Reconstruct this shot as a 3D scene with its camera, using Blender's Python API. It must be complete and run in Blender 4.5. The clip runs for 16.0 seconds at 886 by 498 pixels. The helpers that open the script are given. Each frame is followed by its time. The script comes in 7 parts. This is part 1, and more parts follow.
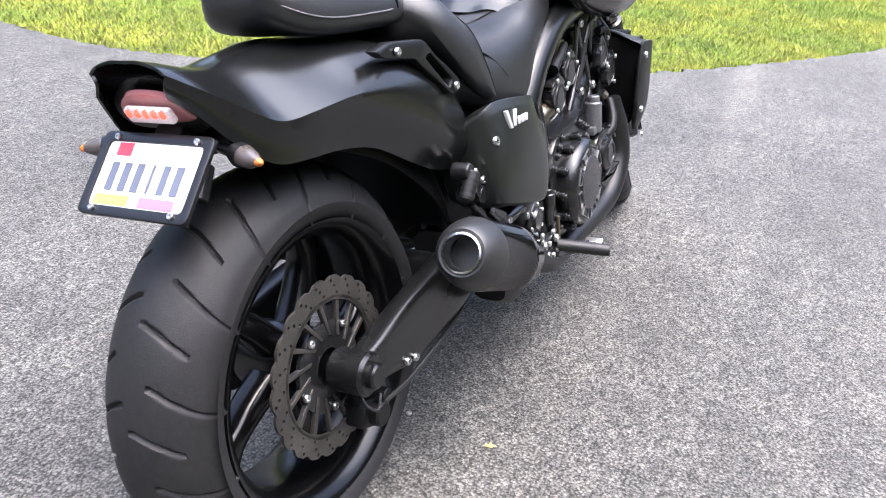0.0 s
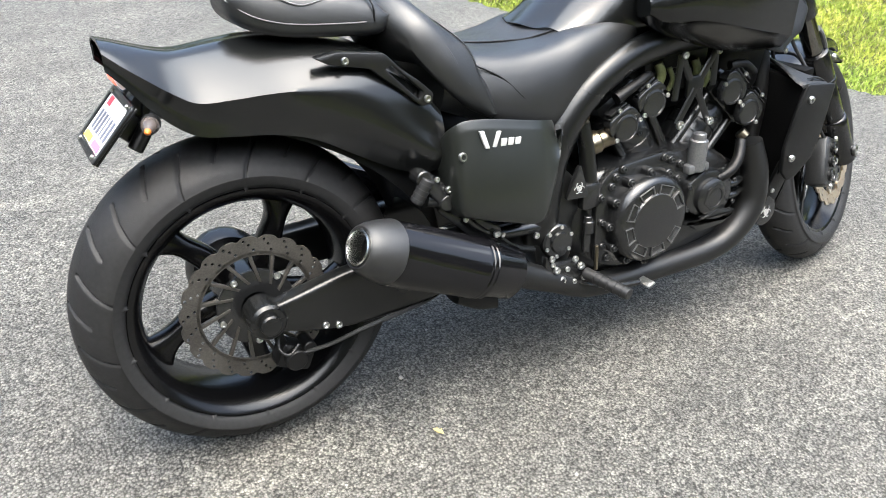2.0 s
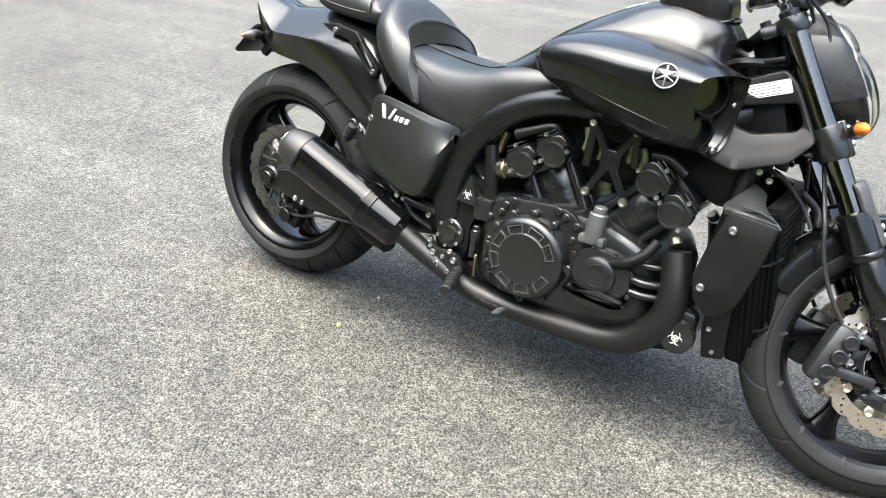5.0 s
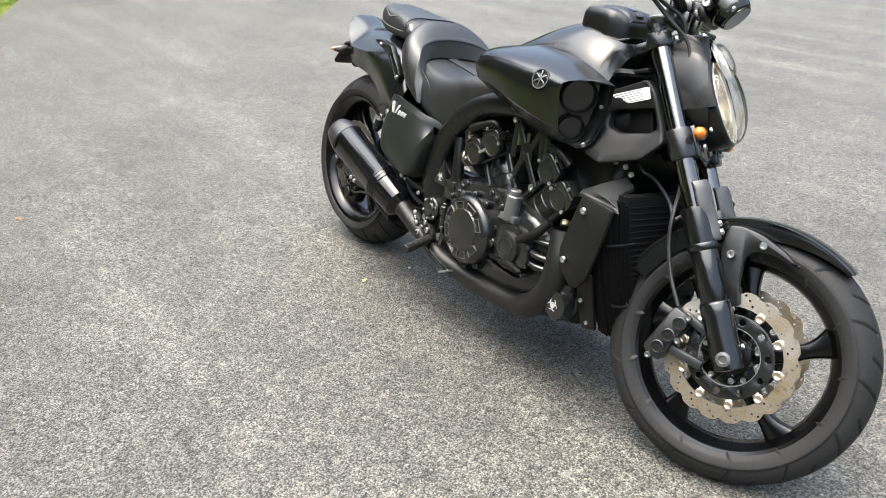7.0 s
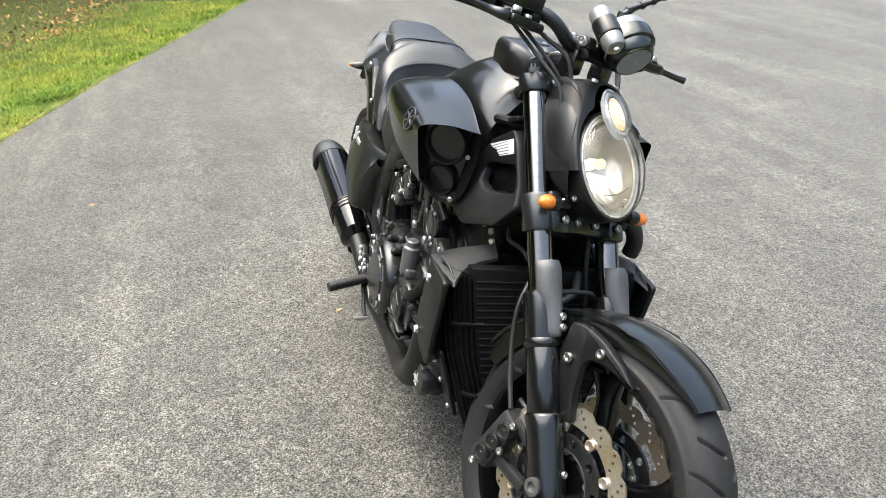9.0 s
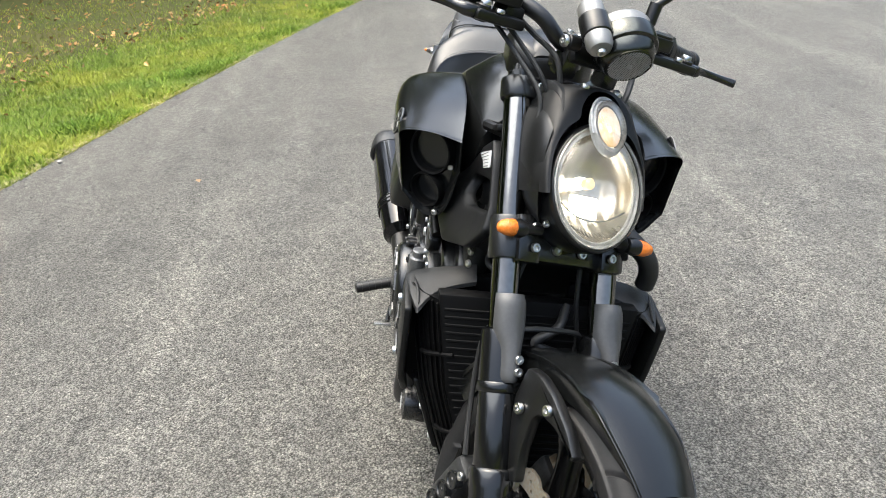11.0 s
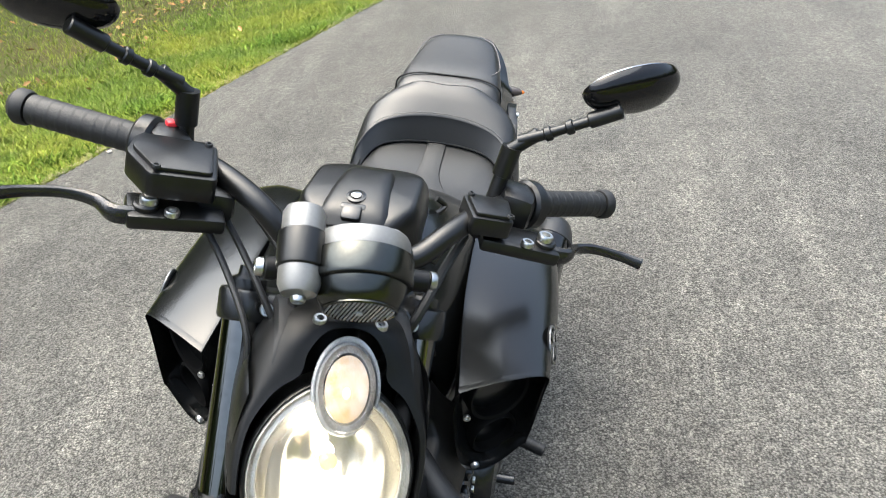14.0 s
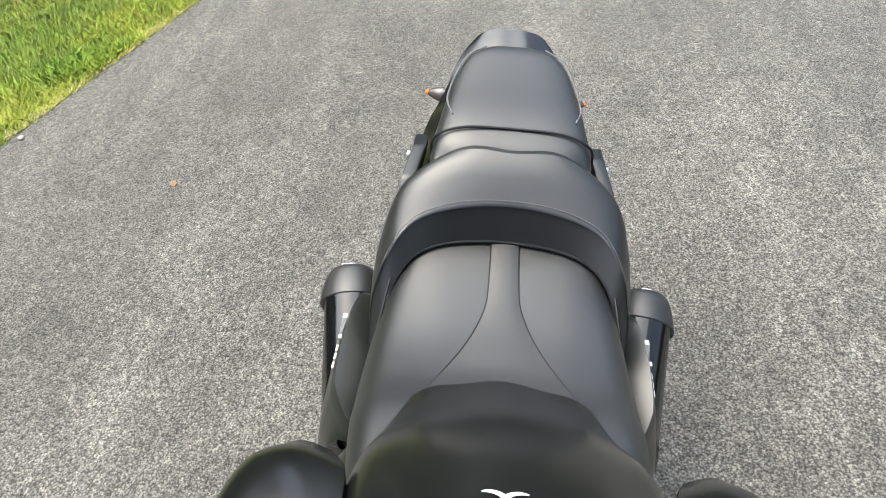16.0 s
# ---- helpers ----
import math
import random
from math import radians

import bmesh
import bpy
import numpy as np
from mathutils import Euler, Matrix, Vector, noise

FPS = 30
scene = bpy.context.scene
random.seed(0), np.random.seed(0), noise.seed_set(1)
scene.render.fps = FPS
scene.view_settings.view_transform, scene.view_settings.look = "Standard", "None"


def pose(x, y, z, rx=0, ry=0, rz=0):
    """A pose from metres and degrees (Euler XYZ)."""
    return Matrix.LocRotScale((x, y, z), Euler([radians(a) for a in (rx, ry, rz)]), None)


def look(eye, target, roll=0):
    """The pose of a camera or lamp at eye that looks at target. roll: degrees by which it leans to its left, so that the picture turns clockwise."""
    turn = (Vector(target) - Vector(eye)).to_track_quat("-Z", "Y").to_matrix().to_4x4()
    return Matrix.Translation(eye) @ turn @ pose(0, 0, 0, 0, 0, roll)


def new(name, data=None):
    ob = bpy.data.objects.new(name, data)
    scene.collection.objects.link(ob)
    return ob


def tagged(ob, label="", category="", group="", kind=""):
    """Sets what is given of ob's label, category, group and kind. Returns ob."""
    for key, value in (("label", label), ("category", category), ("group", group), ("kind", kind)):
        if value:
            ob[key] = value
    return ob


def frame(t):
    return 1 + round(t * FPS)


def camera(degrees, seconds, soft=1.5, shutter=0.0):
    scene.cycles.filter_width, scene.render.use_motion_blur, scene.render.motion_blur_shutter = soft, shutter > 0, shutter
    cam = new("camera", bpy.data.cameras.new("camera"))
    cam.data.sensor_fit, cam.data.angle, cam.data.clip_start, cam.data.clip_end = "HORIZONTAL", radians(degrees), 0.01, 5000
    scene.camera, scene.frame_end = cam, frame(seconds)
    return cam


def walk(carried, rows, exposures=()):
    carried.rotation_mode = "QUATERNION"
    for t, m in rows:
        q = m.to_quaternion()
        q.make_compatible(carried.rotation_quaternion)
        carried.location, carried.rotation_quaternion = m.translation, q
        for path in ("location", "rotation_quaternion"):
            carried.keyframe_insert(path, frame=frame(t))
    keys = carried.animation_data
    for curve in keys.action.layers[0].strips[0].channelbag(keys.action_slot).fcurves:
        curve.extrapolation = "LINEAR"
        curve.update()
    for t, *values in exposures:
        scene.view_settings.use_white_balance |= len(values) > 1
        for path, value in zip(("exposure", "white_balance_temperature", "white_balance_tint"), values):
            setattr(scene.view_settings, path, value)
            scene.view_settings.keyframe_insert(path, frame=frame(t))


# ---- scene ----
cam = camera(56.5, 16.0, 0.9, 0.1)
PATH = [
    (0, (-0.918, -0.575, 1.134), (0.470, 0.037, 0.335), 4.4),
    (0.5, (-1.226, -0.893, 1.368), (0.328, -0.047, 0.436), 4.5),
    (1, (-1.001, -1.088, 1.37), (0.41, -0.072, 0.383), 4.8),
    (1.5, (-0.682, -1.173, 1.332), (0.52, 0.036, 0.286), 4.5),
    (2, (-0.385, -1.244, 1.334), (0.516, 0.162, 0.233), 3.5),
    (2.5, (-0.09, -1.357, 1.331), (0.502, 0.2, 0.225), 3.2),
    (3, (0.275, -1.306, 1.29), (0.483, 0.358, 0.2), 2.8),
    (3.5, (0.562, -1.335, 1.303), (0.418, 0.345, 0.228), 2.5),
    (3.7, (0.708, -1.387, 1.311), (0.43, 0.293, 0.262), 2.8),
    (5.8, (2.045, -1.883, 1.366), (0.911, -0.489, 0.489), 1.4),
    (6, (2.149, -1.89, 1.382), (0.959, -0.54, 0.509), 1.2),
    (6.5, (2.462, -1.758, 1.356), (1.125, -0.535, 0.51), 0.4),
    (7, (2.64, -1.511, 1.342), (1.173, -0.435, 0.512), -0.1),
    (7.5, (2.721, -1.184, 1.351), (1.152, -0.254, 0.533), -0.2),
    (8, (2.848, -0.895, 1.348), (1.194, -0.118, 0.534), -0.4),
    (8.5, (2.875, -0.691, 1.348), (1.17, -0.037, 0.532), -0.5),
    (9, (2.815, -0.561, 1.344), (1.072, -0.02, 0.527), -0.9),
    (9.2, (2.803, -0.517, 1.341), (1.047, -0.017, 0.525), -1.0),
    (11.3, (2.701, 0.004, 1.341), (0.903, 0.039, 0.466), -3.5),
    (11.5, (2.7, 0.118, 1.334), (0.907, 0.101, 0.45), -3.8),
    (12, (2.663, 0.381, 1.353), (0.888, 0.245, 0.442), -4.4),
    (12.5, (2.507, 0.506, 1.355), (0.758, 0.261, 0.417), -4.9),
    (13, (2.431, 0.615, 1.382), (0.704, 0.306, 0.422), -5.1),
    (13.5, (2.339, 0.622, 1.434), (0.625, 0.292, 0.458), -5.7),
    (14, (2.079, 0.471, 1.474), (0.372, 0.15, 0.481), -6.6),
    (14.5, (1.796, 0.41, 1.497), (0.114, 0.119, 0.453), -7.6),
    (15, (1.536, 0.352, 1.509), (-0.101, 0.094, 0.388), -8.3),
    (15.5, (1.392, 0.259, 1.514), (-0.202, 0.031, 0.328), -8.4),
    (16, (1.349, 0.211, 1.508), (-0.216, -0.008, 0.282), -8.7),
]
EXPOSURES = [(0.0, 2.73, 5900, 16), (0.5, 2.59, 6060, 9), (1.5, 2.61, 6150, 6), (2.5, 2.95, 6200, 5), (3.7, 3.01, 6230, 4), (6.0, 2.69, 6350, 6), (9.2, 2.43, 6400, 5), (11.3, 2.28, 6350, 5), (16.0, 2.32, 6320, 4)]
walk(cam, [(t, look(eye, target, roll)) for t, eye, target, roll in PATH], EXPOSURES)

# ---- light ----
world = bpy.data.worlds.new("sky")
scene.world = world
world.use_nodes = True
wn = world.node_tree
sky = wn.nodes.new("ShaderNodeTexSky")
sky.sky_type = "NISHITA"
sky.sun_disc = False
sky.sun_elevation = radians(76)
sky.sun_rotation = radians(200)
sky.air_density, sky.dust_density, sky.ozone_density = 1.0, 8.0, 0.6
wn.nodes["Background"].inputs["Strength"].default_value = 0.115
wn.links.new(sky.outputs["Color"], wn.nodes["Background"].inputs["Color"])
sun = new("sun", bpy.data.lights.new("sun", "SUN"))
sun.data.energy, sun.data.angle, sun.data.color = 1.3, radians(90), (0.98, 0.99, 1.0)
sun.matrix_world = look((0, 0, 8), (0.4, 1.6, 0.0))


# ---- materials ----
def material(name, color, rough=0.5, metal=0.0, spread=0.25, scale=40.0, bump=0.0, bump_scale=None, coat=0.0, rough_spread=0.12, other=None, spec=0.5):
    """A plain surface with variation at two scales and fine relief."""
    m = bpy.data.materials.new(name)
    m.use_nodes = True
    nt = m.node_tree
    b = nt.nodes["Principled BSDF"]
    co = nt.nodes.new("ShaderNodeTexCoord").outputs["Object"]
    fine, broad = nt.nodes.new("ShaderNodeTexNoise"), nt.nodes.new("ShaderNodeTexNoise")
    fine.inputs["Scale"].default_value, broad.inputs["Scale"].default_value = scale * 6, scale * 0.25
    fine.inputs["Detail"].default_value, broad.inputs["Detail"].default_value = 3, 5
    add = nt.nodes.new("ShaderNodeMath")
    add.operation = "ADD"
    for n, tex in enumerate((fine, broad)):
        nt.links.new(co, tex.inputs["Vector"])
        nt.links.new(tex.outputs["Fac"], add.inputs[n])
    ramp = nt.nodes.new("ShaderNodeMapRange")
    ramp.inputs["From Min"].default_value, ramp.inputs["From Max"].default_value = 0.7, 1.3
    nt.links.new(add.outputs[0], ramp.inputs["Value"])
    mix = nt.nodes.new("ShaderNodeMix")
    mix.data_type = "RGBA"
    low = other or tuple(c * (1 - spread) for c in color)
    high = color if other else tuple(min(1, c * (1 + spread)) for c in color)
    mix.inputs["A"].default_value, mix.inputs["B"].default_value = (*low, 1), (*high, 1)
    nt.links.new(ramp.outputs["Result"], mix.inputs["Factor"])
    nt.links.new(mix.outputs["Result"], b.inputs["Base Color"])
    rr = nt.nodes.new("ShaderNodeMapRange")
    rr.inputs["From Min"].default_value, rr.inputs["From Max"].default_value = 0.3, 0.7
    rr.inputs["To Min"].default_value, rr.inputs["To Max"].default_value = max(0.02, rough * (1 - rough_spread)), min(1, rough * (1 + rough_spread))
    nt.links.new(broad.outputs["Fac"], rr.inputs["Value"])
    nt.links.new(rr.outputs["Result"], b.inputs["Roughness"])
    b.inputs["Metallic"].default_value = metal
    b.inputs["Specular IOR Level"].default_value = spec
    b.inputs["Coat Weight"].default_value = coat
    if bump:
        grain = nt.nodes.new("ShaderNodeTexNoise")
        grain.inputs["Scale"].default_value = bump_scale or scale * 10
        grain.inputs["Detail"].default_value = 4
        nt.links.new(co, grain.inputs["Vector"])
        bn = nt.nodes.new("ShaderNodeBump")
        bn.inputs["Strength"].default_value, bn.inputs["Distance"].default_value = bump, 0.002
        nt.links.new(grain.outputs["Fac"], bn.inputs["Height"])
        nt.links.new(bn.outputs["Normal"], b.inputs["Normal"])
    return m


def glow(name, color, emit, strength, rough=0.3):
    m = material(name, color, rough)
    b = m.node_tree.nodes["Principled BSDF"]
    b.inputs["Emission Color"].default_value = (*emit, 1)
    b.inputs["Emission Strength"].default_value = strength
    return m


def clear(name, color=(1, 1, 1), rough=0.02, ior=1.45, weight=1.0):
    m = material(name, color, rough, spread=0.02)
    b = m.node_tree.nodes["Principled BSDF"]
    b.inputs["Transmission Weight"].default_value = weight
    b.inputs["IOR"].default_value = ior
    return m


SATIN = material("satin_black_paint", (0.0040, 0.0043, 0.0043), 0.205, 0.0, 0.15, 12, 0.02, 900, rough_spread=0.08, spec=0.5)
COVERPAINT = material("graphite_black_paint", (0.0075, 0.0085, 0.0074), 0.31, 0.0, 0.15, 12, 0.02, 900, spec=0.5)
MATTE = material("matte_black_paint", (0.0045, 0.0047, 0.0047), 0.30, 0.0, 0.2, 15, 0.05, 800, spec=0.38)
LEATHER = material("black_vinyl", (0.0075, 0.0079, 0.0083), 0.40, 0.0, 0.15, 25, 0.16, 1500, spec=0.55)
RIBVINYL = material("ribbed_black_vinyl", (0.007, 0.0073, 0.0076), 0.45, 0.0, 0.15, 25, 0.3, 1100, spec=0.6)
PLASTIC = material("black_plastic", (0.0040, 0.0041, 0.0042), 0.33, 0.0, 0.25, 30, 0.12, 900, spec=0.42)
GUARD = material("grey_black_plastic", (0.0105, 0.0107, 0.0110), 0.45, 0.0, 0.2, 30, 0.12, 900)
ENGINE = material("black_engine_paint", (0.0075, 0.0077, 0.0079), 0.23, 0.0, 0.35, 40, 0.14, 700, spec=0.55)
ENGDARK = material("dark_engine_metal", (0.0024, 0.0024, 0.0025), 0.45, 0.0, 0.35, 40, 0.15, 700, spec=0.25)
DUCT = material("matte_duct_black", (0.0012, 0.0012, 0.0012), 0.7, 0.0, 0.2, 30, spec=0.1)
GLOSS = material("gloss_black_enamel", (0.003, 0.003, 0.0035), 0.09, 0.0, 0.2, 20, spec=0.36)
CHROMEBLACK = material("black_chrome", (0.16, 0.155, 0.145), 0.10, 1.0, 0.15, 20)
STEEL = material("polished_steel", (0.62, 0.62, 0.60), 0.22, 1.0, 0.2, 60)
DULLSTEEL = material("dull_steel", (0.36, 0.36, 0.35), 0.38, 1.0, 0.3, 60, 0.1)
BRASS = material("heat_tinted_brass", (0.20, 0.165, 0.105), 0.32, 1.0, 0.4, 40, 0.1, other=(0.21, 0.19, 0.16))
RUBBER = material("tyre_rubber", (0.0105, 0.0105, 0.0107), 0.58, 0.0, 0.3, 18, 0.2, 500, spec=0.24)
RUBBERSIDE = material("grip_rubber", (0.0050, 0.0050, 0.0051), 0.55, 0.0, 0.25, 30, 0.2, 700)
RIMPAINT = material("gloss_black_wheel_paint", (0.0016, 0.0016, 0.0018), 0.22, 0.0, 0.2, 20, spec=0.3)
REARDISC = material("worn_brown_disc_steel", (0.085, 0.08, 0.071), 0.5, 0.75, 0.3, 60, 0.1, other=(0.045, 0.042, 0.039))
FRONTDISC = material("rust_stained_disc_steel", (0.52, 0.50, 0.46), 0.30, 0.9, 0.3, 34, 0.08, other=(0.46, 0.33, 0.17))
CALIPER = material("dull_grey_cast_metal", (0.034, 0.035, 0.036), 0.36, 0.6, 0.35, 50, 0.3, 500)
AMBER = material("amber_plastic", (0.55, 0.145, 0.018), 0.22, 0.0, 0.3, 160, 0.9, 260)
SMOKE = material("smoked_plastic", (0.06, 0.05, 0.045), 0.2, 0.0, 0.2, 60)
BADGE = material("satin_silver_badge", (0.40, 0.40, 0.39), 0.4, 0.3, 0.1, 60)
WHITE = material("white_print", (0.60, 0.60, 0.585), 0.5, 0.0, 0.05, 60)
DARKPRINT = material("dark_blue_grey_print", (0.07, 0.08, 0.11), 0.5, 0.0, 0.05, 60)
REDPRINT = material("red_print", (0.62, 0.03, 0.05), 0.5, 0.0, 0.1, 60)
YELLOWPRINT = material("yellow_print", (0.80, 0.62, 0.06), 0.5, 0.0, 0.1, 60)
PINKPRINT = material("pink_print", (0.75, 0.12, 0.25), 0.5, 0.0, 0.1, 60)
REDLENS = material("pale_red_lens", (0.42, 0.17, 0.17), 0.12, 0.0, 0.1, 60)
LEDRED = glow("lit_red_led", (0.8, 0.1, 0.06), (1.0, 0.10, 0.05), 0.25)
LEDWHITE = glow("lit_tail_lens", (0.50, 0.43, 0.43), (1.0, 0.80, 0.78), 0.04)
BOLTSTEEL = material("zinc_plated_bolt", (0.50, 0.50, 0.49), 0.30, 1.0, 0.25, 90)
BULB = glow("lit_bulb_and_reflection", (1, 0.93, 0.8), (1.0, 0.90, 0.74), 2.0)
POSITION = glow("lit_position_bulb", (0.62, 0.36, 0.14), (1.0, 0.50, 0.18), 1.3, 0.10)
# emission on the bulb shield stands in for warm light from the bulb
SHIELDGLOW = glow("glowing_amber_shield", (0.34, 0.22, 0.11), (1.0, 0.72, 0.42), 0.22, 0.2)
SLIDER = material("glossy_black_fork_paint", (0.0038, 0.0039, 0.0041), 0.16, 0.0, 0.15, 20, 0.02, 900, spec=0.5)
FORKGUARD = material("grey_fork_guard_plastic", (0.036, 0.0362, 0.0366), 0.42, 0.0, 0.2, 30, 0.12, 900)
# cream and amber blotches colour the dish as if lit by its bulb
GLOWDISH = material("glow_tinted_dish", (0.86, 0.80, 0.70), 0.2, 0.0, 0.1, 240, other=(0.80, 0.47, 0.17))
# opaque grey; its uneven tone stands for glints in clear glass
RIMGLASS = material("grey_moulded_rim_glass", (0.36, 0.365, 0.365), 0.10, 0.2, 0.5, 120, 0.25, 150)
NECKGREY = material("dull_grey_cast_alloy", (0.13, 0.132, 0.135), 0.36, 0.6, 0.3, 50, 0.3, 500)
SHROUD = material("dull_black_shroud_plastic", (0.0045, 0.0046, 0.0047), 0.46, 0.0, 0.25, 30, 0.12, 900, spec=0.26)
WING = material("dark_grey_wing_plastic", (0.0115, 0.0118, 0.0122), 0.48, 0.0, 0.25, 30, 0.12, 900, spec=0.30)
COREBLACK = material("dull_black_radiator", (0.0018, 0.0018, 0.0019), 0.6, 0.0, 0.3, 40, 0.1, 600, spec=0.10)
GAUGEMETAL = material("dark_gauge_metal", (0.065, 0.067, 0.062), 0.24, 1.0, 0.15, 40)
PIPE = material("matte_black_pipe", (0.0032, 0.0032, 0.0032), 0.45, 0.0, 0.3, 25, 0.1, 700, spec=0.4)
REFLECTOR = material("lamp_reflector", (0.36, 0.340, 0.30), 0.20, 0.7, 0.25, 70)


def thin_glass(name):
    """A thin clear cover: see-through, with a glossy skin."""
    m = bpy.data.materials.new(name)
    m.use_nodes = True
    nt = m.node_tree
    nt.nodes.remove(nt.nodes["Principled BSDF"])
    see, shine, fr, mx = nt.nodes.new("ShaderNodeBsdfTransparent"), nt.nodes.new("ShaderNodeBsdfGlossy"), nt.nodes.new("ShaderNodeFresnel"), nt.nodes.new("ShaderNodeMixShader")
    see.inputs["Color"].default_value = (0.97, 0.97, 0.96, 1)
    shine.inputs["Roughness"].default_value = 0.03
    fr.inputs["IOR"].default_value = 1.4
    nt.links.new(fr.outputs[0], mx.inputs[0])
    nt.links.new(see.outputs[0], mx.inputs[1])
    nt.links.new(shine.outputs[0], mx.inputs[2])
    nt.links.new(mx.outputs[0], nt.nodes["Material Output"].inputs["Surface"])
    return m


FITTING = material("greenish_plastic", (0.10, 0.11, 0.045), 0.35)
MILLED = material("milled_metal_edge", (0.20, 0.20, 0.20), 0.35, 0.9, 0.2, 60)
LENS = thin_glass("clear_lamp_glass")
SILVER = material("silver_paint", (0.17, 0.17, 0.166), 0.38, 0.5, 0.08, 40)
DIAL = material("dial_face", (0.02, 0.02, 0.02), 0.25, 0.0, 0.1, 40)
MIRROR = material("mirror_glass", (0.85, 0.86, 0.87), 0.02, 1.0, 0.02, 10)
THREAD = material("grey_thread", (0.07, 0.07, 0.073), 0.7, 0.0, 0.1, 60)
MESHGREY = material("stamped_grey_metal", (0.33, 0.335, 0.335), 0.35, 0.3, 0.2, 60)
REDPLASTIC = material("red_plastic", (0.55, 0.02, 0.03), 0.35, 0.0, 0.1, 60)


# ---- building tools ----
def curve_through(points, n, closed=False):
    """Catmull-Rom samples through the points, n to a span; a doubled point gives a corner."""
    p = np.array(points, float)
    k = len(p)
    spans = k if closed else k - 1
    if closed:
        ext = np.concatenate([p[-1:], p, p[:2]])
    else:
        ext = np.concatenate([2 * p[:1] - p[1:2], p, 2 * p[-1:] - p[-2:-1]])
    out = []
    for i in range(spans):
        a, b, c, d = ext[i:i + 4]
        for j in range(n):
            u = j / n
            out.append(0.5 * (2 * b + (c - a) * u + (2 * a - 5 * b + 4 * c - d) * u * u + (3 * b - 3 * c + d - a) * u ** 3))
    if not closed:
        out.append(p[-1])
    return np.array(out)


def grid(rows, closed=False, caps=False):
    """A bmesh of quads over rows of points."""
    bm = bmesh.new()
    vs = [[bm.verts.new(q) for q in row] for row in rows]
    m = len(vs[0])
    for i in range(len(vs) - 1):
        for j in range(m if closed else m - 1):
            quad = (vs[i][j], vs[i][(j + 1) % m], vs[i + 1][(j + 1) % m], vs[i + 1][j])
            bm.faces.new(quad)
    if caps:
        bm.faces.new(vs[0][::-1])
        bm.faces.new(vs[-1])
    bmesh.ops.remove_doubles(bm, verts=bm.verts, dist=1e-5)
    bmesh.ops.recalc_face_normals(bm, faces=bm.faces)
    return bm


def loft(sections, nu=5, nv=4, closed=True, caps=True):
    """A smooth skin through sections, each a list of points, lengthways and round."""
    rounds = np.array([curve_through(s, nv, closed) for s in sections])
    cols = np.array([curve_through(rounds[:, j], nu) for j in range(rounds.shape[1])])
    return grid(np.swapaxes(cols, 0, 1), closed, caps)


def sym(half):
    """A closed section from the points of its right half, (x, y, z) from top middle to bottom middle."""
    h = [tuple(q) for q in half]
    return h + [(x, -y, z) for x, y, z in h[::-1] if abs(y) > 1e-6]


def sheet(sections, thick, nu=5, nv=4):
    """An open skin with thickness."""
    bm = loft(sections, nu, nv, False, False)
    bmesh.ops.solidify(bm, geom=bm.faces[:], thickness=thick)
    bmesh.ops.recalc_face_normals(bm, faces=bm.faces)
    return bm


def tube(points, radius, n=12, span=6, smooth=True, flat=1.0, caps=True):
    """A round bar along a path; radius may be a list, one for each point."""
    p = curve_through(points, span) if smooth else np.array(points, float)
    r = np.full(len(p), radius) if np.isscalar(radius) else (curve_through(np.array(radius, float)[:, None], span)[:, 0] if smooth else np.array(radius, float))
    t = np.gradient(p, axis=0)
    t /= np.linalg.norm(t, axis=1)[:, None] + 1e-12
    u = np.cross(t[0], (0, 1, 0) if abs(t[0][1]) < 0.9 else (1, 0, 0))
    rows = []
    for i in range(len(p)):
        u = u - t[i] * (u @ t[i])
        u /= np.linalg.norm(u)
        v = np.cross(t[i], u)
        ang = np.arange(n) * 2 * np.pi / n
        rows.append(p[i] + r[i] * (np.cos(ang)[:, None] * u + flat * np.sin(ang)[:, None] * v))
    return grid(rows, True, caps)


def lathe(profile, centre, axis, n=48, closed=False):
    """Revolves (radius, height) pairs round an axis."""
    q = Vector(axis).to_track_quat("Z", "Y").to_matrix().to_4x4()
    m = Matrix.Translation(centre) @ q
    rows = []
    for r, h in profile + ([profile[0]] if closed else []):
        rows.append([m @ Vector((max(r, 1e-4) * math.cos(k * 2 * math.pi / n), max(r, 1e-4) * math.sin(k * 2 * math.pi / n), h)) for k in range(n)])
    return grid(rows, True, not closed)


def rod(a, b, r, n=16, r2=None, chamfer=0.15):
    """A cylinder or cone from a to b with chamfered ends."""
    a, b = Vector(a), Vector(b)
    r2, h = r if r2 is None else r2, (b - a).length
    c = min(chamfer * min(r, r2), h * 0.3)
    return lathe([(r - c, 0), (r, c), (r2, h - c), (r2 - c, h)], a, b - a, n)


def box(centre, size, bevel=0.004, turn=(0, 0, 0), seg=2):
    bm = bmesh.new()
    bmesh.ops.create_cube(bm, size=1)
    for v in bm.verts:
        v.co = Vector((v.co.x * size[0], v.co.y * size[1], v.co.z * size[2]))
    if bevel:
        bmesh.ops.bevel(bm, geom=bm.edges[:], offset=min(bevel, min(size) * 0.45), segments=seg, profile=0.5, affect="EDGES")
    bm.transform(pose(*centre, *turn))
    return bm


def circle(cx, cz, r, n=16, start=0.0):
    return [(cx + r * math.cos(start + k * 2 * math.pi / n), cz + r * math.sin(start + k * 2 * math.pi / n)) for k in range(n)]


